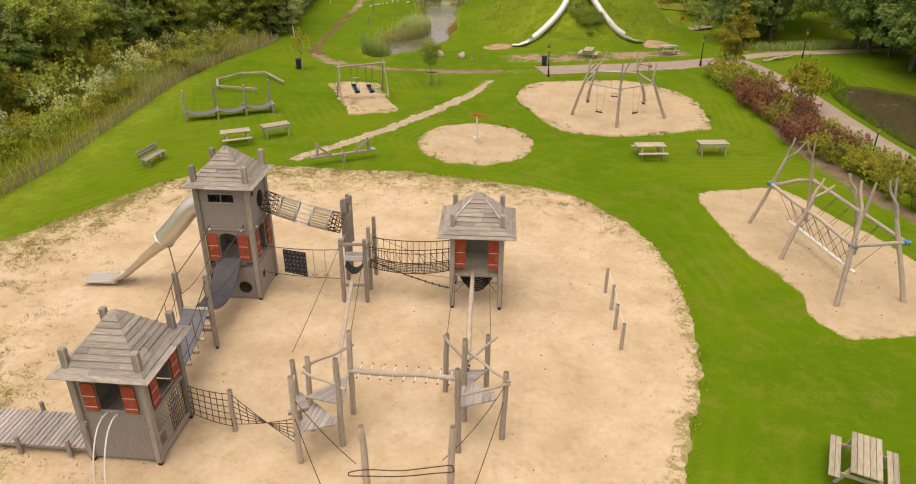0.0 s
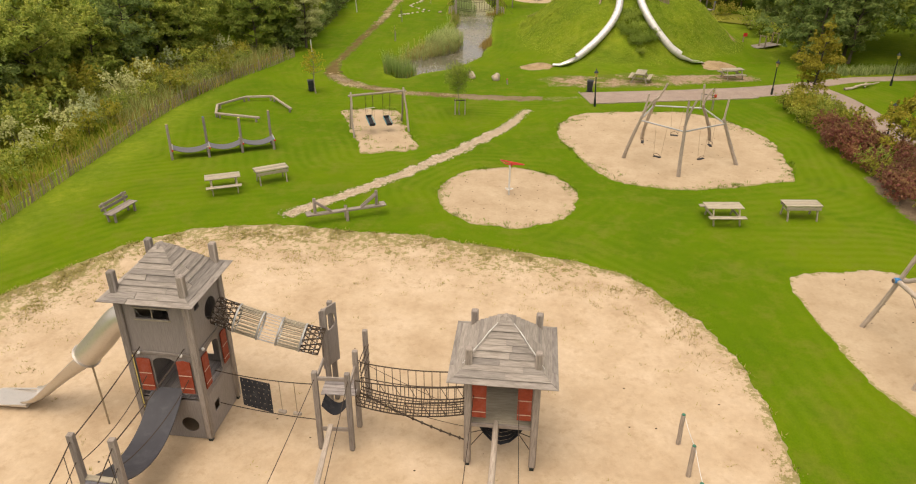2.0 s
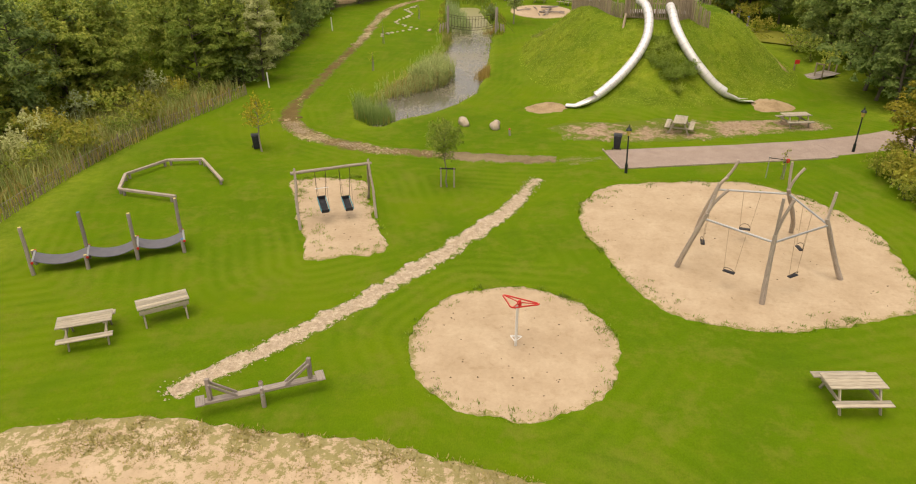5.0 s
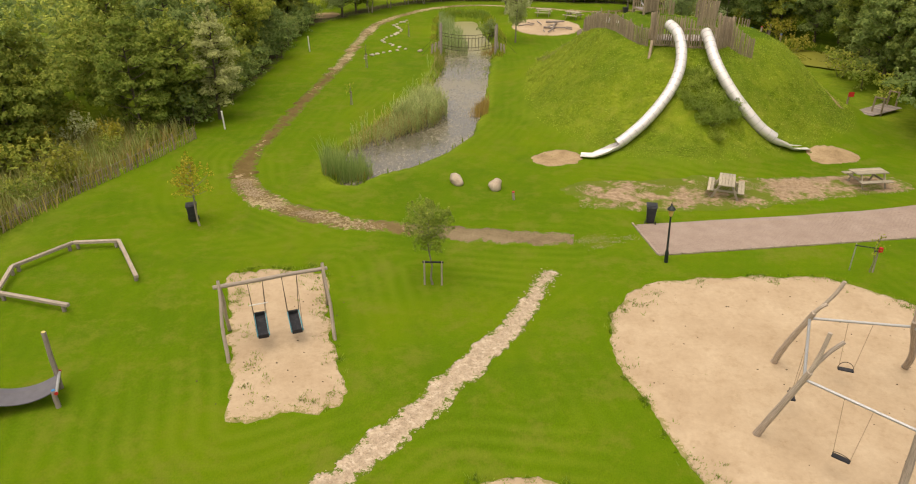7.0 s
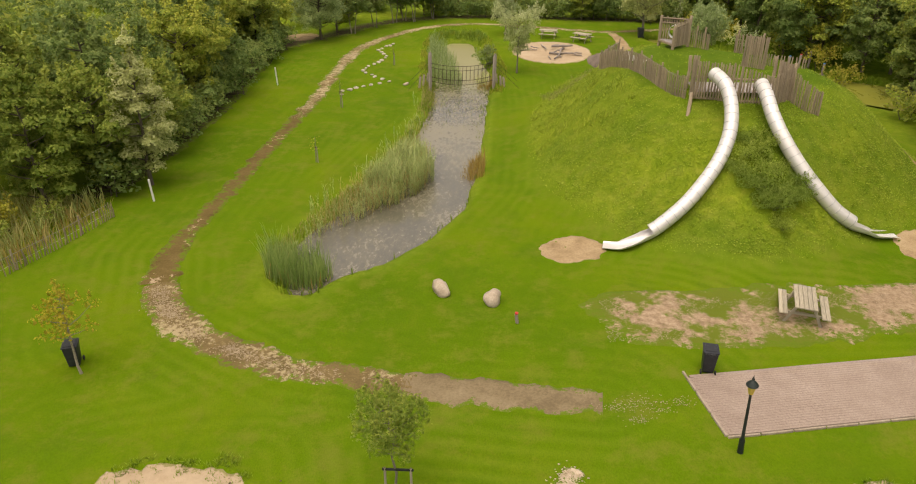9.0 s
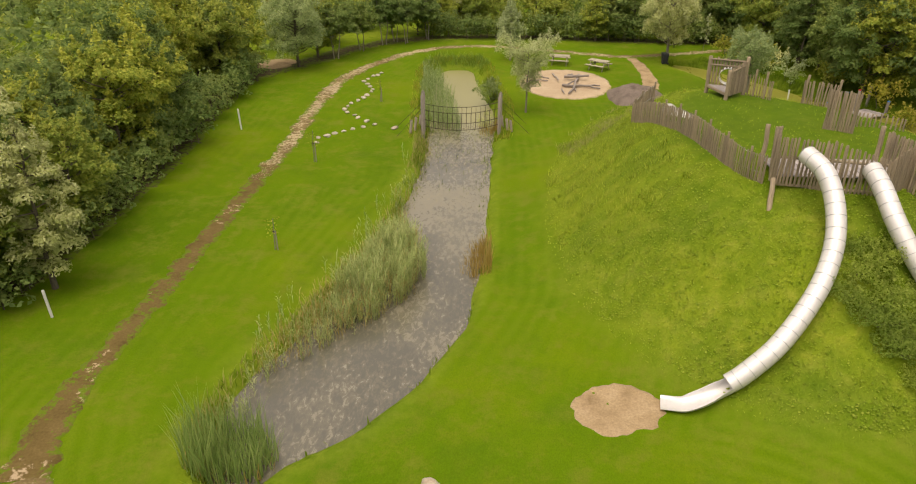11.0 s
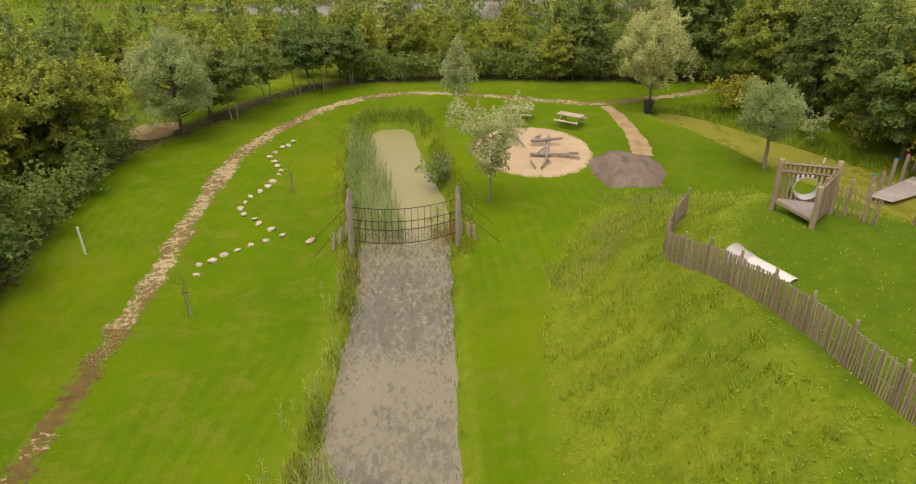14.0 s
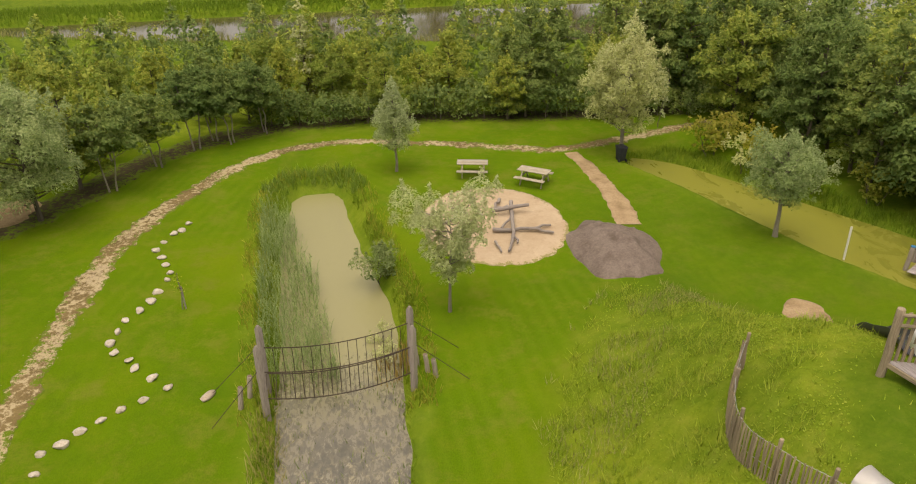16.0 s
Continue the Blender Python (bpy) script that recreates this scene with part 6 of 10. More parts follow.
def tower_high():
    root = thing("play_tower", at(-8.28, 23.85) @ Matrix.Rotation(radians(-4), 4, "Z"), "tall weathered grey play tower with pyramid roof and red shutters", "play tower", "play towers")
    hw, ez = 0.92, 4.58
    posts(root, hw, 5.35)
    roof_boards(root, 1.26, ez, 5.68)
    floor_deck(root, hw - 0.05, 1.40)
    floor_deck(root, hw - 0.05, 2.95)
    a, b = -hw + 0.08, hw - 0.08
    for side in range(4):
        m = face(side, hw)
        if side == 0:
            wall_panel(root, "lower_panel", m, rect(a, 0.05, b, 1.38), [circle(0.38, 0.52, 0.25)])
            wall_panel(root, "arch_panel", m, rect(a, 1.60, b, 2.90), [arched(-0.34, 0.34, 1.66, 2.76, 0.20)])
            wall_panel(root, "upper_panel", m, rect(a, 2.92, b, ez - 0.02), [rect(-0.52, 3.98, 0.40, 4.28)])
            bm = fresh()
            for p, q in (((-0.56, 3.95), (0.44, 3.95)), ((-0.56, 4.31), (0.44, 4.31))):
                beam(bm, m @ Vector((p[0], -0.015, p[1])), m @ Vector((q[0], -0.015, q[1])), 0.03, 0.05)
            beam(bm, m @ Vector((-0.06, 0.01, 3.96)), m @ Vector((-0.06, 0.01, 4.30)), 0.03, 0.03)
            part("window_frame", bm, PALEWOOD, root, "pale frame of a slot window")
            shutters(root, m, 0.37, 0.38, 1.68, 2.72)
        elif side == 1:
            wall_panel(root, "lower_panel", m, rect(a, 0.05, b, 1.38), [rect(-0.42, 0.62, -0.12, 0.92)])
            wall_panel(root, "arch_panel", m, rect(a, 1.40, b, 2.90), [arched(-0.44, 0.36, 1.52, 2.74, 0.24)])
            wall_panel(root, "upper_panel", m, rect(a, 2.92, b, ez - 0.02), [circle(0.25, 3.68, 0.33), rect(-0.55, 4.05, -0.3, 4.3)])
            shutters(root, m, 0.42, 0.32, 1.68, 2.72, 0)
        elif side == 2:
            wall_panel(root, "back_panel", m, rect(a, 0.05, b, ez - 0.02), [arched(-0.42, 0.42, 1.62, 2.7, 0.2), rect(-0.5, 3.9, 0.5, 4.3)])
        else:
            wall_panel(root, "side_panel", m, rect(a, 0.05, b, ez - 0.02), [circle(0.15, 3.55, 0.36)])
    m = face(0, hw)
    bm = fresh()
    sweep(bm, [m @ Vector((-0.80, -0.10, 1.1)), m @ Vector((-0.80, -0.10, 2.85))], 0.016, 6)
    part("grab_bar", bm, YELLOW, root, "yellow grab bar")
    for side in (0, 1):
        m = face(side, hw)
        bm = fresh()
        beam(bm, m @ Vector((a, -0.02, 2.91)), m @ Vector((b, -0.02, 2.91)), 0.05, 0.09)
        part("rail", bm, GREYWOOD, root)
        for x in (-0.62, 0.55):
            bm = fresh()
            sweep(bm, [m @ Vector((x, -0.03, 2.93)), m @ Vector((x, -0.075, 2.93)), m @ Vector((x, -0.11, 2.93))], [0.03, 0.055, 0.03], 8)
            part("rope_eye", bm, WHITE, root, "round white rope eye")
    return root


def tower_open():
    root = thing("play_tower", at(0.72, 23.2) @ Matrix.Rotation(radians(-3), 4, "Z"), "small grey play tower on four stilts with red shutters", "play tower", "play towers")
    hw, ez = 0.87, 3.08
    posts(root, hw, 3.85)
    roof_boards(root, 1.36, ez, 4.24)
    bm = fresh()
    cbox(bm, (0, 0, 1.45), (2 * hw - 0.1, 2 * hw - 0.1, 0.03), None, 0.006)
    part("floor_panel", bm, PALEWOOD, root, "smooth grey floor panel")
    # thin pale strips of uneven width down the two front hips
    for sx in (-1, 1):
        bm = fresh()
        run = [(0.20, 4.20), (0.42, 4.03), (0.58, 3.88), (0.76, 3.72), (0.90, 3.57), (1.02, 3.46)]
        sweep(bm, [Vector((sx * r, -r + 0.02 * math.sin(r * 31), z - 0.005)) for r, z in run], [0.006, 0.016, 0.007, 0.017, 0.008, 0.004], 6)
        part("hip_strip", bm, WHITE, root, "thin pale strip along the roof's hip")
    a, b = -hw + 0.08, hw - 0.08
    for side in range(4):
        m = face(side, hw)
        bm = fresh()
        beam(bm, m @ Vector((a, 0.0, 1.42)), m @ Vector((b, 0.0, 1.42)), 0.05, 0.13)
        part("floor_beam", bm, GREYWOOD, root)
        if side == 0:
            wall_panel(root, "upper_panel", m, rect(a, 2.85, b, ez - 0.02))
            shutters(root, m, 0.40, 0.36, 1.72, 2.86)
        elif side == 2:
            wall_panel(root, "back_panel", m, rect(a, 1.50, b, 2.02))
            wall_panel(root, "upper_panel", m, rect(a, 2.85, b, ez - 0.02))
        else:
            wall_panel(root, "side_panel", m, rect(a, 1.50, b, ez - 0.02), [arched(-0.32, 0.32, 1.60, 2.7, 0.2)])
    bm = fresh()
    for i in range(10):
        y = -0.62 + 1.2 * i / 9
        dip = 0.66 - 0.22 * i / 9
        p = [Vector((x * (1 - 0.015 * i), y, 1.28 - dip * (1 - (x / 0.62) ** 2))) for x in (-0.62, -0.45, -0.25, 0, 0.25, 0.45, 0.62)]
        for q, r in zip(p, p[1:]):
            beam(bm, q, r, 0.14, 0.014)
    part("hammock", bm, RUBBER, root, "black rubber hammock")
    bm = fresh()
    for sx in (-1, 1):
        for z0, z1 in ((0.55, 0.9), (1.1, 0.8)):
            bm = fresh()
            sweep(bm, [Vector((sx * hw, -hw, z0)), Vector((sx * 0.35, -0.3, z1))], 0.012, 5)
            part("rope", bm, ROPE, root)


tower_near()
tower_high()
tower_open()


def boardwalk():
    root = thing("boardwalk", at(-12.6, 15.5), "low boardwalk of weathered grey planks on the sand", "boardwalk")
    d = Vector((-1.0, 0.085, 0)).normalized()
    s = Vector((d.y, -d.x, 0))
    c0 = Vector((-9.95, 15.28, 0))
    for i in range(46):
        p = c0 + d * (0.07 + i * 0.145)
        z = land(p.x, p.y) + 0.32 + random.uniform(-0.006, 0.006)
        bm = fresh()
        beam(bm, p - s * 0.68 + Vector((0, 0, z)), p + s * 0.68 + Vector((0, 0, z)), 0.128, 0.035)
        wpart("plank", bm, DECKWOOD, root)
    for sg in (-1, 1):
        bm = fresh()
        p, q = c0 + s * (0.6 * sg), c0 + d * 6.7 + s * (0.6 * sg)
        beam(bm, p + Vector((0, 0, land(p.x, p.y) + 0.24)), q + Vector((0, 0, land(q.x, q.y) + 0.24)), 0.07, 0.12)
        wpart("bearer", bm, GREYWOOD, root)
        for k in range(5):
            p = c0 + d * (0.55 + 1.45 * k + (0.2 if sg > 0 else 0)) + s * (0.72 * sg)
            bm = fresh()
            z = land(p.x, p.y)
            log(bm, (p.x, p.y, z - 0.1), (p.x, p.y, z + 0.62), 0.065, 0.06, 9, 0, k)
            wpart("post", bm, GREYWOOD, root)


boardwalk()


def net_between(bm, top0, top1, bot0, bot1, nx, nz, drop, r=0.011):
    """A rope net between two upright lines, sagging in the middle."""
    def p(u, v):
        a = Vector(top0).lerp(Vector(top1), u)
        b = Vector(bot0).lerp(Vector(bot1), u)
        q = b.lerp(a, v)
        q.z -= 4 * drop * u * (1 - u)
        return q
    for i in range(nx + 1):
        sweep(bm, [p(i / nx, j / 4) for j in range(5)], r, 5)
    for j in range(nz + 1):
        sweep(bm, [p(i / 10, j / nz) for i in range(11)], r, 5)


def net_bridge():
    root = thing("rope_net", at(-6.39, 15.69), "sagging dark rope net strung past a short post", "rope net")
    single("post", log, POLEWOOD, root, "", Vector((-6.39, 15.69, -0.3)), Vector((-6.34, 15.69, 1.32)), 0.085, 0.075, 10, 0.02, 3)
    bm = fresh()
    net_between(bm, (-7.85, 16.25, 1.05), (-6.40, 15.69, 1.18), (-7.85, 16.2, 0.1), (-6.39, 15.6, 0.1), 7, 5, 0.06, 0.012)
    wpart("net", bm, ROPE, root)
    bm = fresh()
    net_between(bm, (-6.36, 15.69, 1.2), (-4.3, 14.55, 0.45), (-6.36, 15.69, 0.1), (-4.4, 14.9, 1.0), 8, 5, 0.06, 0.012)
    wpart("net", bm, ROPE, root)


net_bridge()


def ramp_bridge():
    """Conveyor-belt ramp from the near tower up to the high tower, with a gate of two posts."""
    root = thing("belt_bridge", at(-8.6, 19.7), "dark rubber belt bridge with rope rails between two towers", "play bridge")
    for x, y in ((-9.14, 19.83), (-8.12, 19.73)):
        single("post", beam, GREYWOOD, root, "", (x, y, -0.05), (x, y, 2.72), 0.15, 0.15)
        single("post_shoe", beam, BLACKMETAL, root, "dark steel post shoe", (x, y, -0.28), (x, y, -0.03), 0.09, 0.09)
    a, b = Vector((-9.14, 19.83, 0)), Vector((-8.12, 19.73, 0))
    for z in (0.55, 1.05):
        single("crossbar", beam, GREYWOOD, root, "", (-9.14, 19.83, z), (-8.12, 19.73, z), 0.06, 0.10)
    single("step", beam, PALEWOOD, root, "pale board across the belt", (-9.1, 19.85, 1.38), (-8.1, 19.75, 1.38), 0.16, 0.05)

    def belt(x0, x1, y0, y1, z0, z1, drop, half, n):
        bm = fresh()
        lay = bm.verts.layers.float_vector["grain"]
        rows = []
        for i in range(n + 1):
            t = i / n
            x, y = x0 + (x1 - x0) * t, y0 + (y1 - y0) * t
            z = z0 + (z1 - z0) * t - 4 * drop * t * (1 - t)
            row = []
            for k, th in ((-1, 0), (-0.5, 0), (0.5, 0), (1, 0), (1, -0.03), (-1, -0.03)):
                v = bm.verts.new((x + half * k, y - 0.05 * half * k, z + 0.03 * abs(k) + th))
                v[lay] = (t, k, 0)
                row.append(v)
            rows.append(row)
        for p, q in zip(rows, rows[1:]):
            for k in range(6):
                bm.faces.new((p[k], p[(k + 1) % 6], q[(k + 1) % 6], q[k]))
        bm.faces.new(rows[0])
        bm.faces.new(rows[-1])
        return bm
    wpart("belt", belt(-8.55, -8.62, 16.35, 19.75, 1.22, 1.35, 0.28, 0.42, 12), PALEBELT, root, "sagging grey belt walkway")
    wpart("belt_slide", belt(-8.62, -8.42, 19.8, 22.98, 1.36, 1.56, 0.66, 0.45, 18), BELT, root, "dark belt slung like a hammock")
    for i in range(5):
        t = (i + 0.6) / 5.4
        y = 16.35 + 3.4 * t
        z = 1.25 + 0.1 * t - 4 * 0.28 * t * (1 - t) - 0.07
        single("cross_log", log, POLEWOOD, root, "", Vector((-9.15, y + 0.03, z)), Vector((-8.0, y - 0.03, z)), 0.05, 0.05, 8)
    for sx, px in ((-1, -9.14), (1, -8.12)):
        x1 = -8.58 + sx * 0.55
        grip = sag((x1, 16.4, 2.05), (px, 19.78, 2.55), 0.22, 10)
        low = sag((x1, 16.4, 1.55), (px, 19.78, 1.95), 0.25, 10)
        single("rope_rail", sweep, ROPE, root, "", grip, 0.016, 6)
        single("rope_rail", sweep, ROPE, root, "", low, 0.012, 6)
        for i in range(1, 10, 2):
            t = i / 10
            foot = Vector((x1, 16.35 + 3.4 * t, 1.25 + 0.1 * t - 4 * 0.28 * t * (1 - t)))
            single("drop_rope", sweep, ROPE, root, "", [grip[i], foot], 0.010, 5)
        single("rope_rail", sweep, ROPE, root, "", sag((px, 19.78, 2.55), (-8.3 + sx * 0.6, 22.9, 2.95), 0.06, 8), 0.016, 6)
        single("rope_rail", sweep, ROPE, root, "", sag((px, 19.78, 1.85), (-8.3 + sx * 0.6, 22.9, 2.0), 0.25, 8), 0.012, 6)


ramp_bridge()


def tube_mesh(pts, r, seg, r_in=None, ribs=False):
    """An open-ended tube with wall thickness, swept along pts."""
    bm = fresh()
    lay = bm.verts.layers.float_vector["grain"]
    rings_out, rings_in = [], []
    x = None
    n = len(pts)
    for i, p in enumerate(pts):
        d = (pts[min(i + 1, n - 1)] - pts[max(i - 1, 0)]).normalized()
        x = d.cross(Vector((0, 0, 1))).normalized() if x is None else (x - d * x.dot(d)).normalized()
        y = d.cross(x)
        for store, rr in ((rings_out, r), (rings_in, r - 0.02)):
            ring = []
            for k in range(seg):
                a = 2 * math.pi * k / seg
                v = bm.verts.new(p + (x * math.cos(a) + y * math.sin(a)) * rr)
                v[lay] = (i * 0.1, math.cos(a), math.sin(a))
                ring.append(v)
            store.append(ring)
    for store in (rings_out, rings_in):
        for a, b in zip(store, store[1:]):
            for k in range(seg):
                bm.faces.new((a[k], a[(k + 1) % seg], b[(k + 1) % seg], b[k]))
    for e in (0, -1):
        for k in range(seg):
            bm.faces.new((rings_out[e][k], rings_out[e][(k + 1) % seg], rings_in[e][(k + 1) % seg], rings_in[e][k]))
    return bm


def trough(pts, widths, depths, th=0.02):
    """An open chute along pts with a rounded cross-section."""
    bm = fresh()
    lay = bm.verts.layers.float_vector["grain"]
    rows, n = [], len(pts)
    for i, p in enumerate(pts):
        d = (pts[min(i + 1, n - 1)] - pts[max(i - 1, 0)]).normalized()
        s = d.cross(Vector((0, 0, 1))).normalized()
        u = s.cross(d)
        row = []
        for off in (0, th):
            for k in range(9):
                a = math.pi * (k / 8)
                c = (-math.cos(a), 1 - math.sin(a) ** 0.8)
                v = bm.verts.new(p + s * c[0] * (widths[i] / 2 + off) + u * (c[1] * depths[i] - off * math.sin(a)))
                v[lay] = (i * 0.1, k * 0.1, off)
                row.append(v)
        rows.append(row[:9] + row[9:][::-1])
    for a, b in zip(rows, rows[1:]):
        for k in range(18):
            bm.faces.new((a[k], a[(k + 1) % 18], b[(k + 1) % 18], b[k]))
    bm.faces.new(rows[0])
    bm.faces.new(rows[-1])
    return bm


def metal_slide():
    root = thing("tube_slide", at(-12.2, 23.9), "stainless steel tube slide opening into a chute", "slide")
    run = curve_through([(-9.05, 23.75, 3.72), (-9.82, 23.77, 3.24), (-10.48, 23.8, 2.54), (-11.1, 23.85, 1.88)], 0.12)
    wpart("tube", tube_mesh(run, 0.37, 20), STEEL, root)
    d = (run[-1] - run[-2]).normalized()
    sx = d.cross(Vector((0, 0, 1))).normalized()
    sy = d.cross(sx)
    single("rim", sweep, STEEL, root, "rolled steel rim", [run[-1] + (sx * math.cos(a) + sy * math.sin(a)) * 0.385 for a in [2 * math.pi * q / 20 for q in range(20)]], 0.028, 6, False, True)
    ch = curve_through([(-10.95, 23.84, 1.62), (-11.6, 23.9, 1.17), (-12.2, 23.94, 0.71), (-12.75, 23.98, 0.27), (-13.1, 24.02, 0.08), (-13.35, 24.05, 0.04)], 0.15)
    k = len(ch)
    wpart("chute", trough(ch, [0.72] * k, [0.42 - 0.24 * (i / (k - 1)) for i in range(k)]), STEEL, root)
    bm = fresh()
    panel(bm, [(0, 0), (1.25, -0.04), (1.2, 0.03), (0, 0.05)], [], 0.72, Matrix.Translation((-14.55, 23.74, 0.0)))
    wpart("landing_plate", bm, STEEL, root, "flat steel run-out plate")
    for s in (-1, 1):
        single("side_flange", sweep, STEEL, root, "", [(-14.5, 24.1 + s * 0.37, 0.03), (-13.25, 24.06 + s * 0.37, 0.12)], 0.025, 6)
    single("strut", sweep, PALEROPE, root, "thin support strut", [(-10.95, 23.75, 1.8), (-10.6, 23.3, -0.25)], 0.028, 7)


metal_slide()


def barrel_tunnel():
    root = thing("barrel_tunnel", at(-5.7, 24.0), "slatted round tunnel bridge of steel rods between posts", "tunnel")
    a, b = Vector((-7.22, 24.08, 3.42)), Vector((-4.36, 24.1, 2.48))
    d = (b - a).normalized()
    x = d.cross(Vector((0, 0, 1))).normalized()
    y = d.cross(x)
    R = 0.38

    def at_t(t, ang, r=R):
        return a.lerp(b, t) + (x * math.cos(ang) + y * math.sin(ang)) * r + Vector((0, 0, -0.28 * t * (1 - t)))
    for t in (0.2, 0.42, 0.60, 0.82):
        single("hoop", sweep, GALV, root, "pale steel hoop", [at_t(t, 2 * math.pi * k / 20, R + 0.015) for k in range(20)], 0.028, 6, False, True)
    for t0, t1, n, r, mt in ((0.2, 0.42, 22, 0.018, PALEWOOD), (0.42, 0.60, 12, 0.010, GALV), (0.60, 0.82, 22, 0.018, PALEWOOD)):
        for k in range(n):
            g = 2 * math.pi * k / n
            single("slat", beam, mt, root, "", at_t(t0, g), at_t(t1, g), r * 2, r * 1.4)
    for t0, t1 in ((0.0, 0.2), (0.82, 1.0)):
        bm = fresh()
        for k in range(14):
            for s in (-1, 1):
                sweep(bm, [at_t(t0 + (t1 - t0) * i / 5, 2 * math.pi * k / 14 + s * 0.55 * i / 5, R) for i in range(6)], 0.013, 5)
        for i in range(5):
            sweep(bm, [at_t(t0 + (t1 - t0) * i / 4, 2 * math.pi * k / 16, R) for k in range(16)], 0.012, 5, False, True)
        wpart("end_net", bm, ROPE, root, "dark knotted end net")
        for i in (1, 3):
            for k in range(14):
                p = at_t(t0 + (t1 - t0) * i / 4, 2 * math.pi * k / 14, R + 0.01)
                single("rope_clamp", sweep, GALV, root, "pale rope clamp", [p - Vector((0, 0, 0.018)), p, p + Vector((0, 0, 0.018))], [0.008, 0.022, 0.008], 5)


barrel_tunnel()


def middle_frame():
    root = thing("climbing_rig", at(-3.85, 23.6), "grey timber climbing frame with tall board and rope ladders", "climbing frame")
    g = land(-3.9, 23.4)
    spots = [(-4.25, 22.72, 2.66), (-3.38, 22.70, 2.66), (-4.33, 24.4, 3.5), (-4.25, 24.85, 3.5), (-3.35, 23.65, 2.70), (-3.28, 24.8, 2.60)]
    for x, y, h in spots:
        single("post", beam, GREYWOOD, root, "", (x, y, g + 0.06), (x, y, g + h), 0.14, 0.14)
        single("post_shoe", beam, BLACKMETAL, root, "dark steel post shoe", (x, y, g - 0.14), (x, y, g + 0.08), 0.085, 0.085)
    bm = fresh()
    panel(bm, rect(-0.32, 1.5, 0.32, 3.45), [circle(0.0, 2.95, 0.27)], 0.04, Matrix.Translation((-4.25, 24.62, g)) @ Matrix.Rotation(radians(58), 4, "Z"))
    wpart("tall_board", bm, PANELWOOD, root, "tall grey board with a crawl hole")
    for z, y in ((2.45, 22.71), (0.75, 22.71)):
        single("crossbar", beam, GREYWOOD, root, "", (-4.33, y, g + z), (-3.30, y, g + z), 0.06, 0.12)
    for x in (-4.29, -3.36):
        single("side_rail", beam, GREYWOOD, root, "", (x, 22.7, g + 2.2), (x, 23.9, g + 2.2), 0.06, 0.12)
    for i in range(5):
        single("deck_board", beam, DECKWOOD, root, "", (-4.3, 23.35 + 0.15 * i, g + 1.45), (-3.32, 23.35 + 0.15 * i, g + 1.45), 0.135, 0.035)
    bm = fresh()
    lay = bm.verts.layers.float_vector["grain"]
    rows = []
    for i in range(13):
        t = i / 12
        p = Vector((-4.15 + 0.68 * t, 23.0, g + 1.52 - 0.30 * math.sin(math.pi * t)))
        row = []
        for y, dz in ((-0.25, 0), (0.25, 0), (0.25, -0.02), (-0.25, -0.02)):
            v = bm.verts.new(p + Vector((0, y, dz)))
            v[lay] = (t, y, 0)
            row.append(v)
        rows.append(row)
    for a, b in zip(rows, rows[1:]):
        for k in range(4):
            bm.faces.new((a[k], a[(k + 1) % 4], b[(k + 1) % 4], b[k]))
    bm.faces.new(rows[0])
    bm.faces.new(rows[-1])
    wpart("sling_seat", bm, RUBBER, root, "black rubber sling")
    bm = fresh()
    for x in (-3.30, -3.22):
        for z in (1.6, 1.9, 2.2):
            sweep(bm, [(x, 23.6, g + z), (x + 0.03, 24.8, g + z - 0.1)], 0.012, 5)
    wpart("rope", bm, ROPE, root)


middle_frame()


def belt_wall():
    root = thing("climbing_mat", at(-5.7, 23.2), "black perforated rubber mat and foot loops on ropes", "climbing mat")
    a, b = Vector((-7.25, 23.45, 1.85)), Vector((-4.3, 22.78, 2.05))
    c, d = Vector((-7.25, 23.45, 0.72)), Vector((-4.3, 22.78, 0.85))
    bm = fresh()
    top, bot = sag(a, b, 0.08, 20), sag(c, d, 0.06, 20)
    sweep(bm, top, 0.014, 6)
    sweep(bm, bot, 0.014, 6)
    wpart("rope", bm, ROPE, root)
    bm = fresh()
    p, q = top[5], top[11]
    dirx = (q - p).normalized()
    mm = Matrix.Translation(p) @ Matrix.Rotation(math.atan2(dirx.y, dirx.x), 4, "Z")
    ln = (q - p).length
    holes = [circle(ln * (i + 0.5) / 6 + 0.03 * (j % 2), -0.15 - 0.17 * j, 0.021, 8) for i in range(6) for j in range(6)]
    panel(bm, [(0, -0.06), (ln, -0.09), (ln, -1.10), (0, -1.02)], holes, 0.02, mm)
    wpart("mat", bm, RUBBER, root, "black mat with round holes")
    for i in (13, 16):
        bm = fresh()
        sweep(bm, [top[i], bot[i]], 0.011, 5)
        wpart("hanging_rope", bm, PALEROPE, root)
        single("foot_block", beam, POLEWOOD, root, "", bot[i] + Vector((-0.11, 0.02, 0.12)), bot[i] + Vector((0.11, -0.02, 0.12)), 0.10, 0.09)


belt_wall()


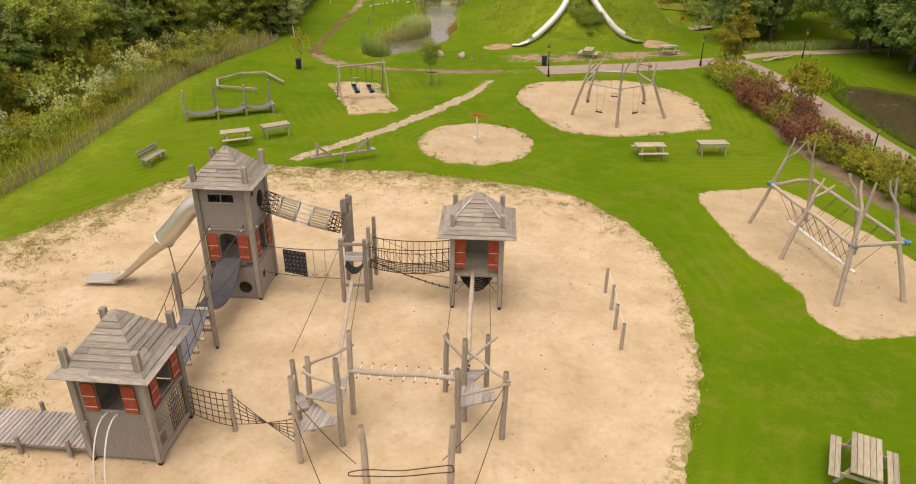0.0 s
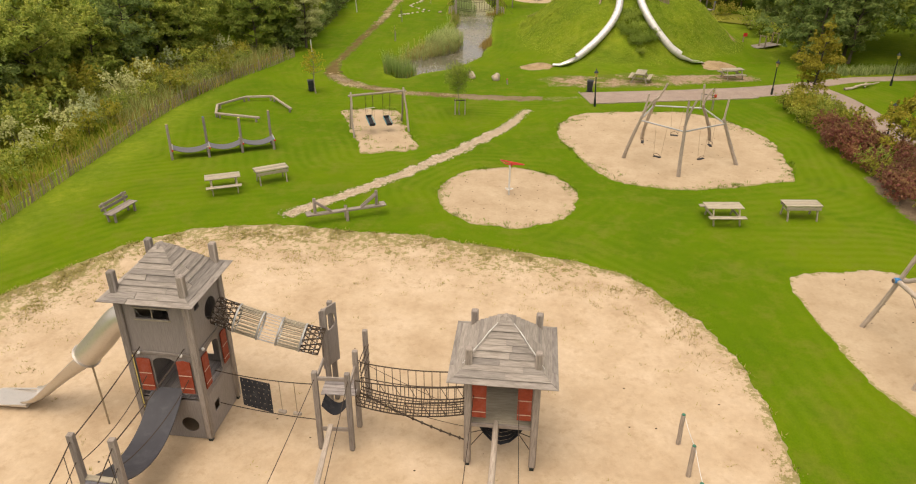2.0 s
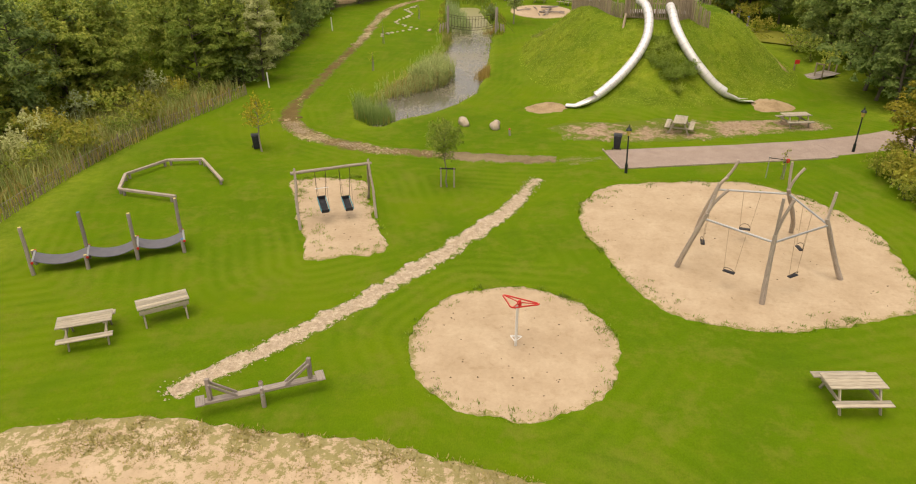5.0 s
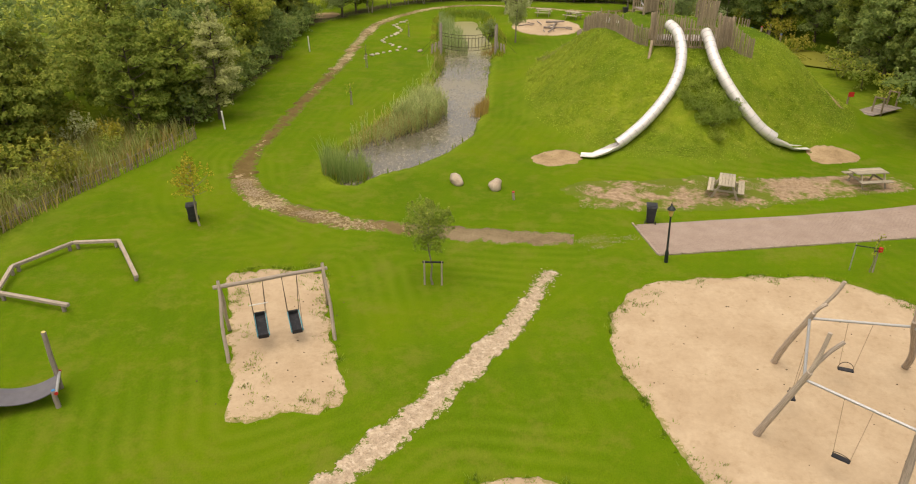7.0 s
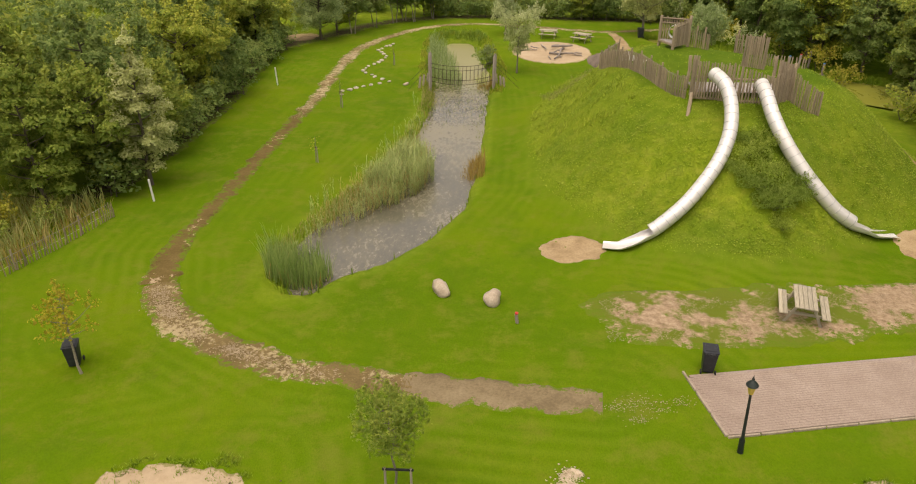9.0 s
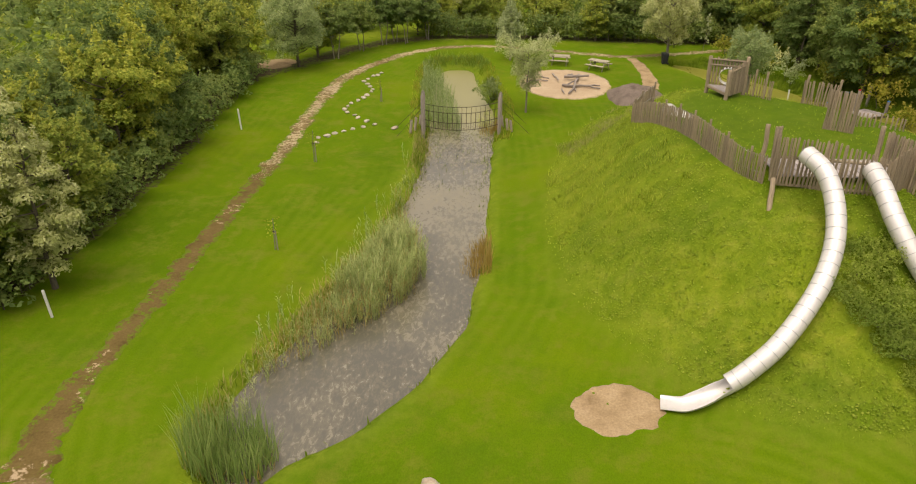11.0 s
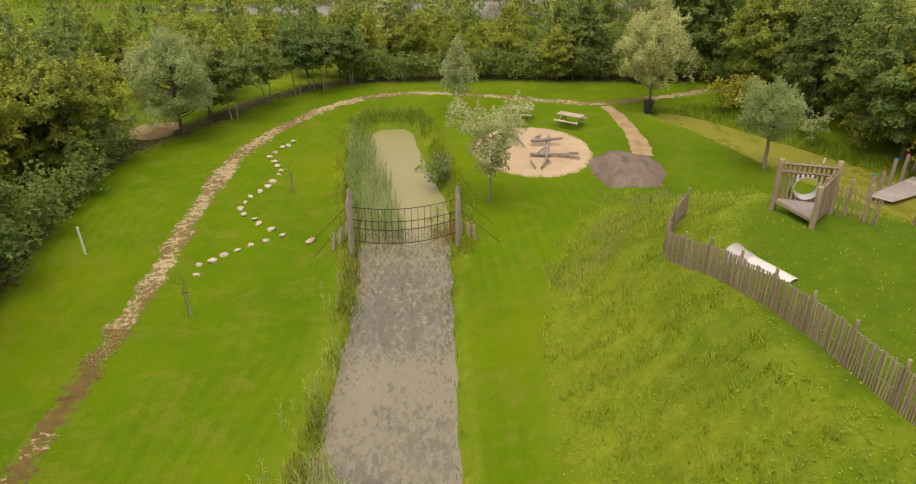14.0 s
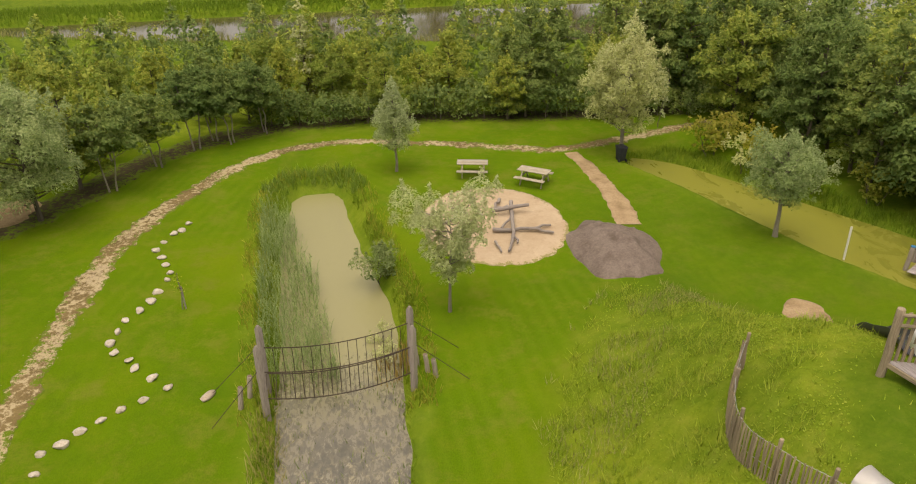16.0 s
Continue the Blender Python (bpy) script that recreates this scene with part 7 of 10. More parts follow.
def rope_bridge():
    root = thing("rope_bridge", at(-1.7, 23.7), "hanging rope bridge with dark knotted side nets", "rope bridge")
    x0, x1 = -3.25, -0.12
    lows = []
    for y0, y1 in ((23.0, 22.85), (23.8, 23.5)):
        top = sag((x0, y0, 2.05), (x1, y1, 2.12), 0.12, 14)
        mid = sag((x0, y0, 1.55), (x1, y1, 1.66), 0.18, 14)
        low = sag((x0, y0, 1.22), (x1, y1, 1.24), 0.24, 14)
        lows.append(sag((x0, y0, 1.22), (x1, y1, 1.24), 0.24, 30))
        bm = fresh()
        sweep(bm, top, 0.017, 6)
        sweep(bm, mid, 0.014, 6)
        sweep(bm, low, 0.02, 6)
        for i in range(15):
            sweep(bm, [top[i], mid[i], low[i]], 0.011, 5)
            if i % 2 == 0 and i < 14:
                sweep(bm, [mid[i], low[i + 1]], 0.010, 5)
        wpart("side_net", bm, ROPE, root)
    bm = fresh()
    for j in range(7):
        sweep(bm, [p.lerp(q, j / 6) for p, q in zip(*lows)], 0.013, 5)
    for p, q in zip(*lows):
        sweep(bm, [p, q], 0.011, 5)
    wpart("deck_net", bm, ROPE, root)
    bm = fresh()
    sweep(bm, sag((-3.3, 23.65, 1.15), (-0.15, 22.45, 0.62), 0.10, 12), 0.022, 6)
    sweep(bm, sag((-3.3, 23.65, 2.25), (-0.15, 22.45, 1.55), 0.03, 8), 0.008, 5)
    sweep(bm, sag((-3.3, 23.65, 1.1), (-0.15, 22.45, 1.1), 0.12, 8), 0.008, 5)
    wpart("low_rope", bm, ROPE, root, "slanting knotted rope")
    bm = fresh()
    for i, p in enumerate(sag((-3.3, 23.65, 1.15), (-0.15, 22.45, 0.62), 0.10, 12)):
        single("knot", sweep, ROPE, root, "", [p - Vector((0, 0, 0.05)), p, p + Vector((0, 0, 0.05))], [0.02, 0.045, 0.02], 6)
    bm.free()


rope_bridge()


def log_cluster(spots, decks, rails, label):
    x, y, h = spots[0]
    root = thing("log_platform", at(x, y), label, "log platform", "log platforms")
    for i, (x, y, h) in enumerate(spots):
        single("post", log, POLEWOOD, root, "", Vector((x, y, land(x, y) - 0.15)), Vector((x + random.uniform(-0.08, 0.08), y + random.uniform(-0.05, 0.05), h)), 0.088, 0.078, 10, 0.016, i * 3.7)
    for tri in decks:
        a, b, c = [Vector(p) for p in tri]
        n = 8
        for i in range(n):
            t0, t1 = (i + 0.04) / n, (i + 0.96) / n
            p0, p1, q0, q1 = a.lerp(b, t0), a.lerp(b, t1), a.lerp(c, t0), a.lerp(c, t1)
            if (p0 - q0).length < 0.03:
                continue
            bm = fresh()
            lay = bm.verts.layers.float_vector["grain"]
            vs = []
            o = random.random() * 30
            for dz in (0, 0.04):
                for p in (p0, p1, q1, q0):
                    v = bm.verts.new(p + Vector((0, 0, dz)))
                    v[lay] = ((p - a).length * 0.5 + o, p.x * 0.1 + o, dz)
                    vs.append(v)
            for q in ((0, 1, 2, 3), (7, 6, 5, 4), (0, 4, 5, 1), (1, 5, 6, 2), (2, 6, 7, 3), (3, 7, 4, 0)):
                bm.faces.new([vs[k] for k in q])
            wpart("deck_board", bm, DECKWOOD, root)
        single("deck_edge", beam, GREYWOOD, root, "", b + Vector((0, 0, -0.03)), c + Vector((0, 0, -0.03)), 0.06, 0.08)
    for i, (p, q, r) in enumerate(rails):
        single("rail_log", log, POLEWOOD, root, "", Vector(p), Vector(q), r * 0.85, r * 0.7, 9, 0.03, i * 2.9)
    return root


log_cluster([(-4.24, 14.47, 2.75), (-3.18, 15.15, 2.80), (-3.08, 16.48, 2.80), (-4.62, 16.2, 1.95), (-4.15, 15.75, 2.45), (-3.62, 17.1, 1.42)],
            [((-3.1, 14.75, 0.95), (-4.0, 15.65, 0.95), (-4.3, 14.35, 0.95)), ((-3.1, 15.1, 1.30), (-4.15, 15.4, 1.30), (-3.1, 16.5, 1.30)), ((-4.6, 16.4, 0.75), (-4.7, 15.4, 0.75), (-4.0, 15.7, 0.75))],
            [((-4.25, 15.7, 1.98), (-2.98, 15.05, 1.88), 0.055), ((-4.25, 15.85, 2.0), (-2.95, 16.6, 2.25), 0.055), ((-4.3, 14.5, 1.2), (-4.65, 16.3, 1.5), 0.045)],
            "crooked log posts holding small triangular plank decks")
log_cluster([(0.05, 14.94, 2.65), (1.30, 15.49, 2.15), (-0.36, 17.55, 2.0), (0.93, 17.70, 1.87), (0.22, 16.22, 2.75)],
            [((1.25, 15.6, 1.15), (0.15, 16.6, 1.15), (0.1, 15.2, 1.15)), ((0.2, 16.35, 0.82), (0.95, 17.35, 0.82), (-0.3, 17.3, 0.82))],
            [((-0.42, 17.6, 1.9), (0.35, 16.3, 1.75), 0.055), ((0.25, 16.35, 2.25), (1.45, 15.4, 1.9), 0.055), ((0.3, 16.2, 2.0), (1.2, 17.6, 1.85), 0.05), ((-0.05, 14.95, 1.75), (1.45, 15.45, 1.8), 0.06)],
            "log posts with plank decks and crossed rails")


def peg_beam():
    root = thing("peg_beam", at(-1.5, 16.0), "round log beam with white pegs between two platforms", "balance beam")
    a, b = Vector((-3.1, 16.45, 1.46)), Vector((0.15, 16.35, 1.26))
    single("log", log, POLEWOOD, root, "", a, b, 0.085, 0.08, 12, 0.04, 5)
    for i in range(9):
        p = a.lerp(b, (i + 0.9) / 9.9)
        bm = fresh()
        sweep(bm, [p + Vector((-0.05, -0.19, -0.07)), p + Vector((0.05, 0.19, 0.12))], 0.014, 6)
        peg = wpart("peg", bm, WHITE, root, "white peg")
        for s in (-1, 1):
            bm = fresh()
            q = p + Vector((0.05 * s, 0.19 * s, 0.025 + 0.095 * s))
            sweep(bm, [q, q + Vector((0.008 * s, 0.03 * s, 0.014 * s))], 0.022, 6)
            bm.transform(root.matrix_world.inverted())
            part("peg_end", bm, ROPE, peg, "dark peg end")
    root2 = thing("balance_log", at(0.45, 20.0), "long crooked log leading up to a play tower", "balance beam")
    single("trunk", log, POLEWOOD, root2, "", Vector((0.28, 17.2, 0.95)), Vector((0.55, 22.45, 1.32)), 0.10, 0.075, 12, 0.14, 8, 14)
    for x0, x1 in ((-0.3, -0.05), (1.0, 1.1)):
        single("guide_rope", sweep, ROPE, root2, "", sag((x0, 17.6, 1.95), (x1, 22.4, 2.3), 0.1, 8), 0.010, 5)
    root3 = thing("balance_plank", at(-3.75, 19.8), "narrow tilted plank with hand ropes", "balance beam")
    single("plank", beam, POLEWOOD, root3, "", (-3.6, 17.0, 0.9), (-3.9, 22.6, 0.85), 0.14, 0.06)
    for x0, y0, x1 in ((-4.60, 16.2, -4.25), (-3.08, 16.48, -3.36)):
        single("guide_rope", sweep, ROPE, root3, "", sag((x0, y0, 2.25), (x1, 22.72, 2.3), 0.06, 8), 0.010, 5)


peg_beam()


def front_posts():
    root = thing("rope_posts", at(-1.4, 13.6), "two tall log posts joined by a dark rope loop", "rope posts")
    for x, s in ((-2.29, 1), (-0.16, -1)):
        single("post", log, POLEWOOD, root, "", Vector((x, 13.5, -0.3)), Vector((x - 0.08 * s, 13.5, 2.0)), 0.10, 0.088, 11, 0.016, s * 4)
    bm = fresh()
    loop = [(-2.75, 13.4, 0.55), (-2.3, 13.4, 0.66), (-1.4, 13.4, 0.64), (-0.5, 13.4, 0.78), (-0.1, 13.4, 0.82), (-0.05, 13.4, 0.62), (-0.5, 13.42, 0.54), (-1.4, 13.42, 0.42), (-2.3, 13.42, 0.42), (-2.75, 13.4, 0.45)]
    sweep(bm, curve_through(loop, 0.12, True), 0.015, 6, False, True)
    wpart("rope_loop", bm, ROPE, root)
    for p, q, drop in (((-4.3, 14.5, 2.1), (-2.55, 13.5, 0.75), 0.12), ((-4.3, 14.5, 1.5), (-3.0, 12.4, 0.2), 0.1), ((1.3, 15.45, 1.7), (-0.35, 13.5, 0.9), 0.2), ((1.3, 15.45, 1.2), (0.2, 12.6, 0.0), 0.12)):
        single("stay_rope", sweep, ROPE, root, "", sag(p, q, drop), 0.012, 5)


front_posts()


def wire_posts():
    root = thing("stepping_posts", at(5.6, 21.7), "row of four round posts joined by a pale rope", "posts")
    pts = [(5.71, 23.54), (5.72, 22.35), (5.60, 21.05), (5.58, 19.85)]
    tops = []
    for i, (x, y) in enumerate(pts):
        z = land(x, y)
        single("post", log, POLEWOOD, root, "", Vector((x, y, z - 0.1)), Vector((x, y, z + 1.06)), 0.068, 0.062, 10, 0.01, i)
        single("cap", sweep, GREENCAP, root, "green post cap", [(x, y, z + 1.055), (x, y, z + 1.075)], 0.05, 10)
        tops.append(Vector((x + 0.05, y, z + 0.98)))
    bm = fresh()
    for a, b in zip(tops, tops[1:]):
        sweep(bm, sag(a, b, 0.06), 0.009, 5)
    wpart("rope", bm, WHITE, root, "pale rope")


wire_posts()


# ---- things on the lawns ----
def picnic_table(label, apron=False):
    root = thing("picnic_table", Matrix.Identity(4), label, "picnic table", "picnic tables")
    for i in range(5):
        bm = fresh()
        cbox(bm, (0, -0.30 + 0.15 * i, 0.74), (1.70, 0.138, 0.04), None, 0.006)
        part("top_board", bm, PALEWOOD, root)
    if apron:
        for s in (-1, 1):
            bm = fresh()
            cbox(bm, (0, s * 0.34, 0.60), (1.62, 0.04, 0.16), None, 0.008)
            part("apron", bm, PALEWOOD, root, "deep apron board")
            for x in (-0.68, 0.68):
                bm = fresh()
                beam(bm, (x, s * 0.22, 0.72), (x, s * 0.40, -0.03), 0.06, 0.09)
                part("leg", bm, PALEWOOD, root)
        for x in (-0.68, 0.68):
            bm = fresh()
            cbox(bm, (x, 0, 0.45), (0.05, 0.68, 0.09), None, 0.008)
            part("crossbar", bm, PALEWOOD, root)
        return root
    for s in (-1, 1):
        for k in (0, 1):
            bm = fresh()
            cbox(bm, (0, s * (0.62 + 0.145 * k), 0.44), (1.70, 0.135, 0.04), None, 0.006)
            part("bench_board", bm, PALEWOOD, root)
    for x in (-0.60, 0.60):
        bm = fresh()
        cbox(bm, (x, 0, 0.39), (0.05, 1.5, 0.10), None, 0.008)
        part("bench_bearer", bm, PALEWOOD, root)
        bm = fresh()
        cbox(bm, (x, 0, 0.69), (0.05, 0.70, 0.08), None, 0.008)
        part("top_bearer", bm, PALEWOOD, root)
        for s in (-1, 1):
            bm = fresh()
            beam(bm, (x + 0.05, s * 0.26, 0.72), (x + 0.05, s * 0.62, -0.03), 0.05, 0.10)
            part("leg", bm, PALEWOOD, root)
    return root


def put(ob, x, y, yaw, first=False, dz=0.0):
    m = Matrix.Translation((x, y, land(x, y) + dz)) @ Matrix.Rotation(radians(yaw), 4, "Z")
    if first:
        ob.matrix_world = m
        return ob
    return copy_thing(ob, m)


pt = picnic_table("weathered pale wooden picnic table with fixed benches on the lawn")
put(pt, -13.25, 40.3, 23, True)
for x, y, yaw in ((10.9, 38.45, 4), (11.35, 63.1, -108), (10.85, 14.15, 63), (5.25, 111.45, -12), (8.3, 109.7, -36), (18.7, 64.65, 10)):
    put(pt, x, y, yaw)
pa = picnic_table("weathered pale wooden table with deep apron boards on the lawn", True)
put(pa, -11.2, 41.65, 32, True)
put(pa, 14.65, 39.05, 3)


def park_bench():
    root = thing("park_bench", Matrix.Identity(4), "weathered grey wooden bench with slatted back on the lawn", "bench")
    for i in range(3):
        bm = fresh()
        cbox(bm, (0, -0.16 + 0.16 * i, 0.44), (1.75, 0.14, 0.045), None, 0.008)
        part("seat_slat", bm, GREYWOOD, root)
    for i in range(2):
        bm = fresh()
        cbox(bm, (0, 0.30 + 0.05 * i, 0.62 + 0.18 * i), (1.75, 0.045, 0.14), Matrix.Identity(4), 0.008)
        part("back_slat", bm, GREYWOOD, root)
    for x in (-0.65, 0.65):
        bm = fresh()
        beam(bm, (x, -0.18, -0.04), (x, -0.18, 0.43), 0.09, 0.10)
        part("leg", bm, GREYWOOD, root)
        bm = fresh()
        beam(bm, (x, 0.18, -0.04), (x, 0.38, 0.90), 0.09, 0.08)
        part("leg", bm, GREYWOOD, root)
    return root


put(park_bench(), -16.9, 37.0, 77, True)


def seesaw():
    root = thing("seesaw", at(-6.45, 37.45), "grey timber seesaw with braced grips on the lawn", "seesaw")
    a, b = Vector((-8.1, 36.75, 0.40)), Vector((-4.8, 38.15, 0.42))
    d = (b - a).normalized()
    s = Vector((-d.y, d.x, 0))
    single("plank", beam, GREYWOOD, root, "", a, b, 0.24, 0.09)
    for k in (0.10, 0.90):
        p = a.lerp(b, k)
        q = a.lerp(b, 0.5 + (k - 0.5) * 0.48)
        single("grip_post", beam, GREYWOOD, root, "", p + Vector((0, 0, 0.05)), p + Vector((0, 0, 0.78)), 0.12, 0.12)
        for w in (-0.09, 0.09):
            single("brace", beam, GREYWOOD, root, "", q + s * w + Vector((0, 0, 0.04)), p + s * w + Vector((0, 0, 0.62)), 0.05, 0.08)
    for k in (0.02, 0.98):
        p = a.lerp(b, k)
        single("seat", beam, GREYWOOD, root, "", p - s * 0.24 + Vector((0, 0, 0.06)), p + s * 0.24 + Vector((0, 0, 0.06)), 0.26, 0.05)
    c = a.lerp(b, 0.5)
    for w in (-0.2, 0.2):
        single("pivot_post", log, POLEWOOD, root, "", Vector((c.x + s.x * w, c.y + s.y * w, -0.12)), Vector((c.x + s.x * w, c.y + s.y * w, 0.56)), 0.07, 0.065, 9)
    single("axle", sweep, GALV, root, "", [c - s * 0.28 + Vector((0, 0, 0.02)), c + s * 0.28 + Vector((0, 0, 0.02))], 0.03, 8)


seesaw()


def spinner():
    root = thing("spinner", at(1.07, 40.63), "red triangular spinner on a pale pole in the sand", "spinner")
    z = land(1.07, 40.63)
    single("pole", sweep, WHITE, root, "pale steel pole", [(1.07, 40.63, z - 0.1), (1.07, 40.63, z + 1.62)], 0.045, 10)
    c = Vector((1.13, 40.66, z + 1.70))
    cor = [c + Vector((math.cos(a) * 0.72, math.sin(a) * 0.72, -0.18 * math.sin(a + 0.6))) for a in (radians(8), radians(140), radians(248))]
    ring = []
    for i in range(3):
        p, q = cor[i], cor[(i + 1) % 3]
        ring += [p.lerp(q, 0.10), p.lerp(q, 0.37), p.lerp(q, 0.63), p.lerp(q, 0.90)]
    single("ring", sweep, BRIGHTRED, root, "red tubular triangle", curve_through(ring, 0.06, True), 0.026, 8, False, True)
    for p in cor:
        single("arm", sweep, BRIGHTRED, root, "", [c + Vector((0, 0, -0.02)), c.lerp(p, 0.92)], 0.020, 7)
    single("hub", sweep, BRIGHTRED, root, "", [c - Vector((0, 0, 0.16)), c - Vector((0, 0, 0.02)), c + Vector((0, 0, 0.06))], [0.07, 0.08, 0.04], 10)
    low = [Vector((1.07, 40.63, z + 0.34)) + Vector((math.cos(a) * 0.22, math.sin(a) * 0.22, 0)) for a in (radians(20), radians(150), radians(260))]
    ring = []
    for i in range(3):
        p, q = low[i], low[(i + 1) % 3]
        ring += [p.lerp(q, 0.12), p.lerp(q, 0.5), p.lerp(q, 0.88)]
    single("foot_ring", sweep, WHITE, root, "small white tubular triangle", curve_through(ring, 0.04, True), 0.018, 7, False, True)
    for p in low:
        single("foot_arm", sweep, WHITE, root, "", [(1.07, 40.63, z + 0.34), p], 0.014, 6)


spinner()


def crooked_trunk(root, run, tips, r, seed=0):
    """A bent trunk through the points of run that parts into long prongs at its last one."""
    run = [Vector(p) for p in run]
    run[0].z = land(run[0].x, run[0].y)
    line = curve_through([tuple(run[0] + (run[0] - run[1]) * 0.15)] + [tuple(p) for p in run], 0.25)
    n = len(line)
    bm = fresh()
    sweep(bm, line, [r * (1.05 - 0.25 * i / (n - 1)) * (1 + 0.05 * math.sin(i * 2.1 + seed)) for i in range(n)], 10)
    ob = wpart("post", bm, POLEWOOD, root)
    top, d = run[-1], (run[-1] - run[-2]).normalized()
    for k, t in enumerate(tips):
        t = Vector(t)
        side = Vector((t.x - top.x, t.y - top.y, 0))
        pts = [top - d * 0.08, top.lerp(t, 0.35) + side * (0.22 if k else -0.15), top.lerp(t, 0.7) + side * 0.10, t]
        line = curve_through([tuple(q) for q in pts], 0.2)
        bm = fresh()
        sweep(bm, line, [r * (0.66 - 0.22 * i / (len(line) - 1)) for i in range(len(line))], 9)
        bm.transform(root.matrix_world.inverted())
        part("prong", bm, POLEWOOD, ob)


def forked_post(root, base, joint, z, r, prongs, seed=0):
    """A bowed trunk that leans through its joint and parts into prongs just above it."""
    b, j = Vector(base), Vector((*joint, z))
    d = (j - b) / (j.z - b.z)
    crotch = j + d * 0.28
    side = Vector((-d.y, d.x, 0)) if seed % 2 else Vector((d.y, -d.x, 0))
    run = [b - d * 0.2, b, b.lerp(j, 0.3) + side * 0.16, b.lerp(j, 0.65) + side * 0.13, j, crotch]
    line = curve_through([tuple(p) for p in run], 0.25)
    n = len(line)
    bm = fresh()
    sweep(bm, line, [r * (1.05 - 0.28 * i / (n - 1)) * (1 + 0.05 * math.sin(i * 2.1 + seed)) for i in range(n)], 10)
    ob = wpart("post", bm, POLEWOOD, root)
    for k, p in enumerate(prongs):
        p = Vector(p)
        bm = fresh()
        bow = Vector((p.x, p.y, 0)) * (-0.12 if k else 0.10)
        tip = [crotch - d * 0.06, crotch + p * 0.35 + bow, crotch + p * 0.7 + bow, crotch + p]
        sweep(bm, curve_through([tuple(q) for q in tip], 0.2), r * 0.52, 9)
        bm.transform(root.matrix_world.inverted())
        part("prong", bm, POLEWOOD, ob)


def swing_ring():
    root = thing("swing_set", at(10.5, 46.8), "five-sided swing frame of crooked forked trunks and steel bars", "swing set")
    base = [(9.18, 49.7), (13.2, 49.6), (13.70, 45.71), (10.10, 43.78), (7.59, 46.38)]
    top = [(9.4, 48.7), (12.2, 48.4), (12.6, 45.5), (10.1, 43.95), (8.15, 45.8)]
    prongs = [[(0.55, -0.1, 1.1), (0.25, -0.1, 0.35)], [(-0.1, 0.0, 1.15), (0.45, 0.0, 0.9)], [(0.1, 0.0, 1.05)], [(0.0, 0.0, 1.4), (0.38, 0.0, 1.35)], [(0.22, 0.0, 1.2), (0.62, 0.0, 0.95)]]
    bz = 2.45
    for i in range(5):
        forked_post(root, (*base[i], land(*base[i])), top[i], bz, 0.105, prongs[i], i)
    for i in range(5):
        p, q = Vector((*top[i], bz)), Vector((*top[(i + 1) % 5], bz))
        single("bar", sweep, GALV, root, "galvanised steel bar", [p, q], 0.042, 10)
        d = (q - p).normalized()
        mid = p.lerp(q, 0.5)
        n = Vector((-d.y, d.x, 0))
        for s in (-1, 1):
            single("chain", sweep, PALEROPE, root, "", [mid + d * 0.34 * s, mid + d * 0.21 * s + n * 0.05 + Vector((0, 0, -1.66))], 0.007, 5)
        bm = fresh()
        cbox(bm, (0, 0, 0), (0.44, 0.17, 0.05), Matrix.Translation(mid + n * 0.05 + Vector((0, 0, -1.72))) @ Matrix.Rotation(math.atan2(d.y, d.x) + 0.1 * (i - 2), 4, "Z"), 0.02)
        wpart("seat", bm, RUBBER, root, "dark rubber swing seat")
        arc = [mid + d * 0.22 * math.cos(a) + n * (0.05 + 0.10 * math.sin(a)) + Vector((0, 0, -1.68 + 0.16 * math.sin(a))) for a in [math.pi * k / 10 for k in range(11)]]
        single("guard", sweep, ROPE, root, "dark guard loop", arc, 0.011, 5)


swing_ring()


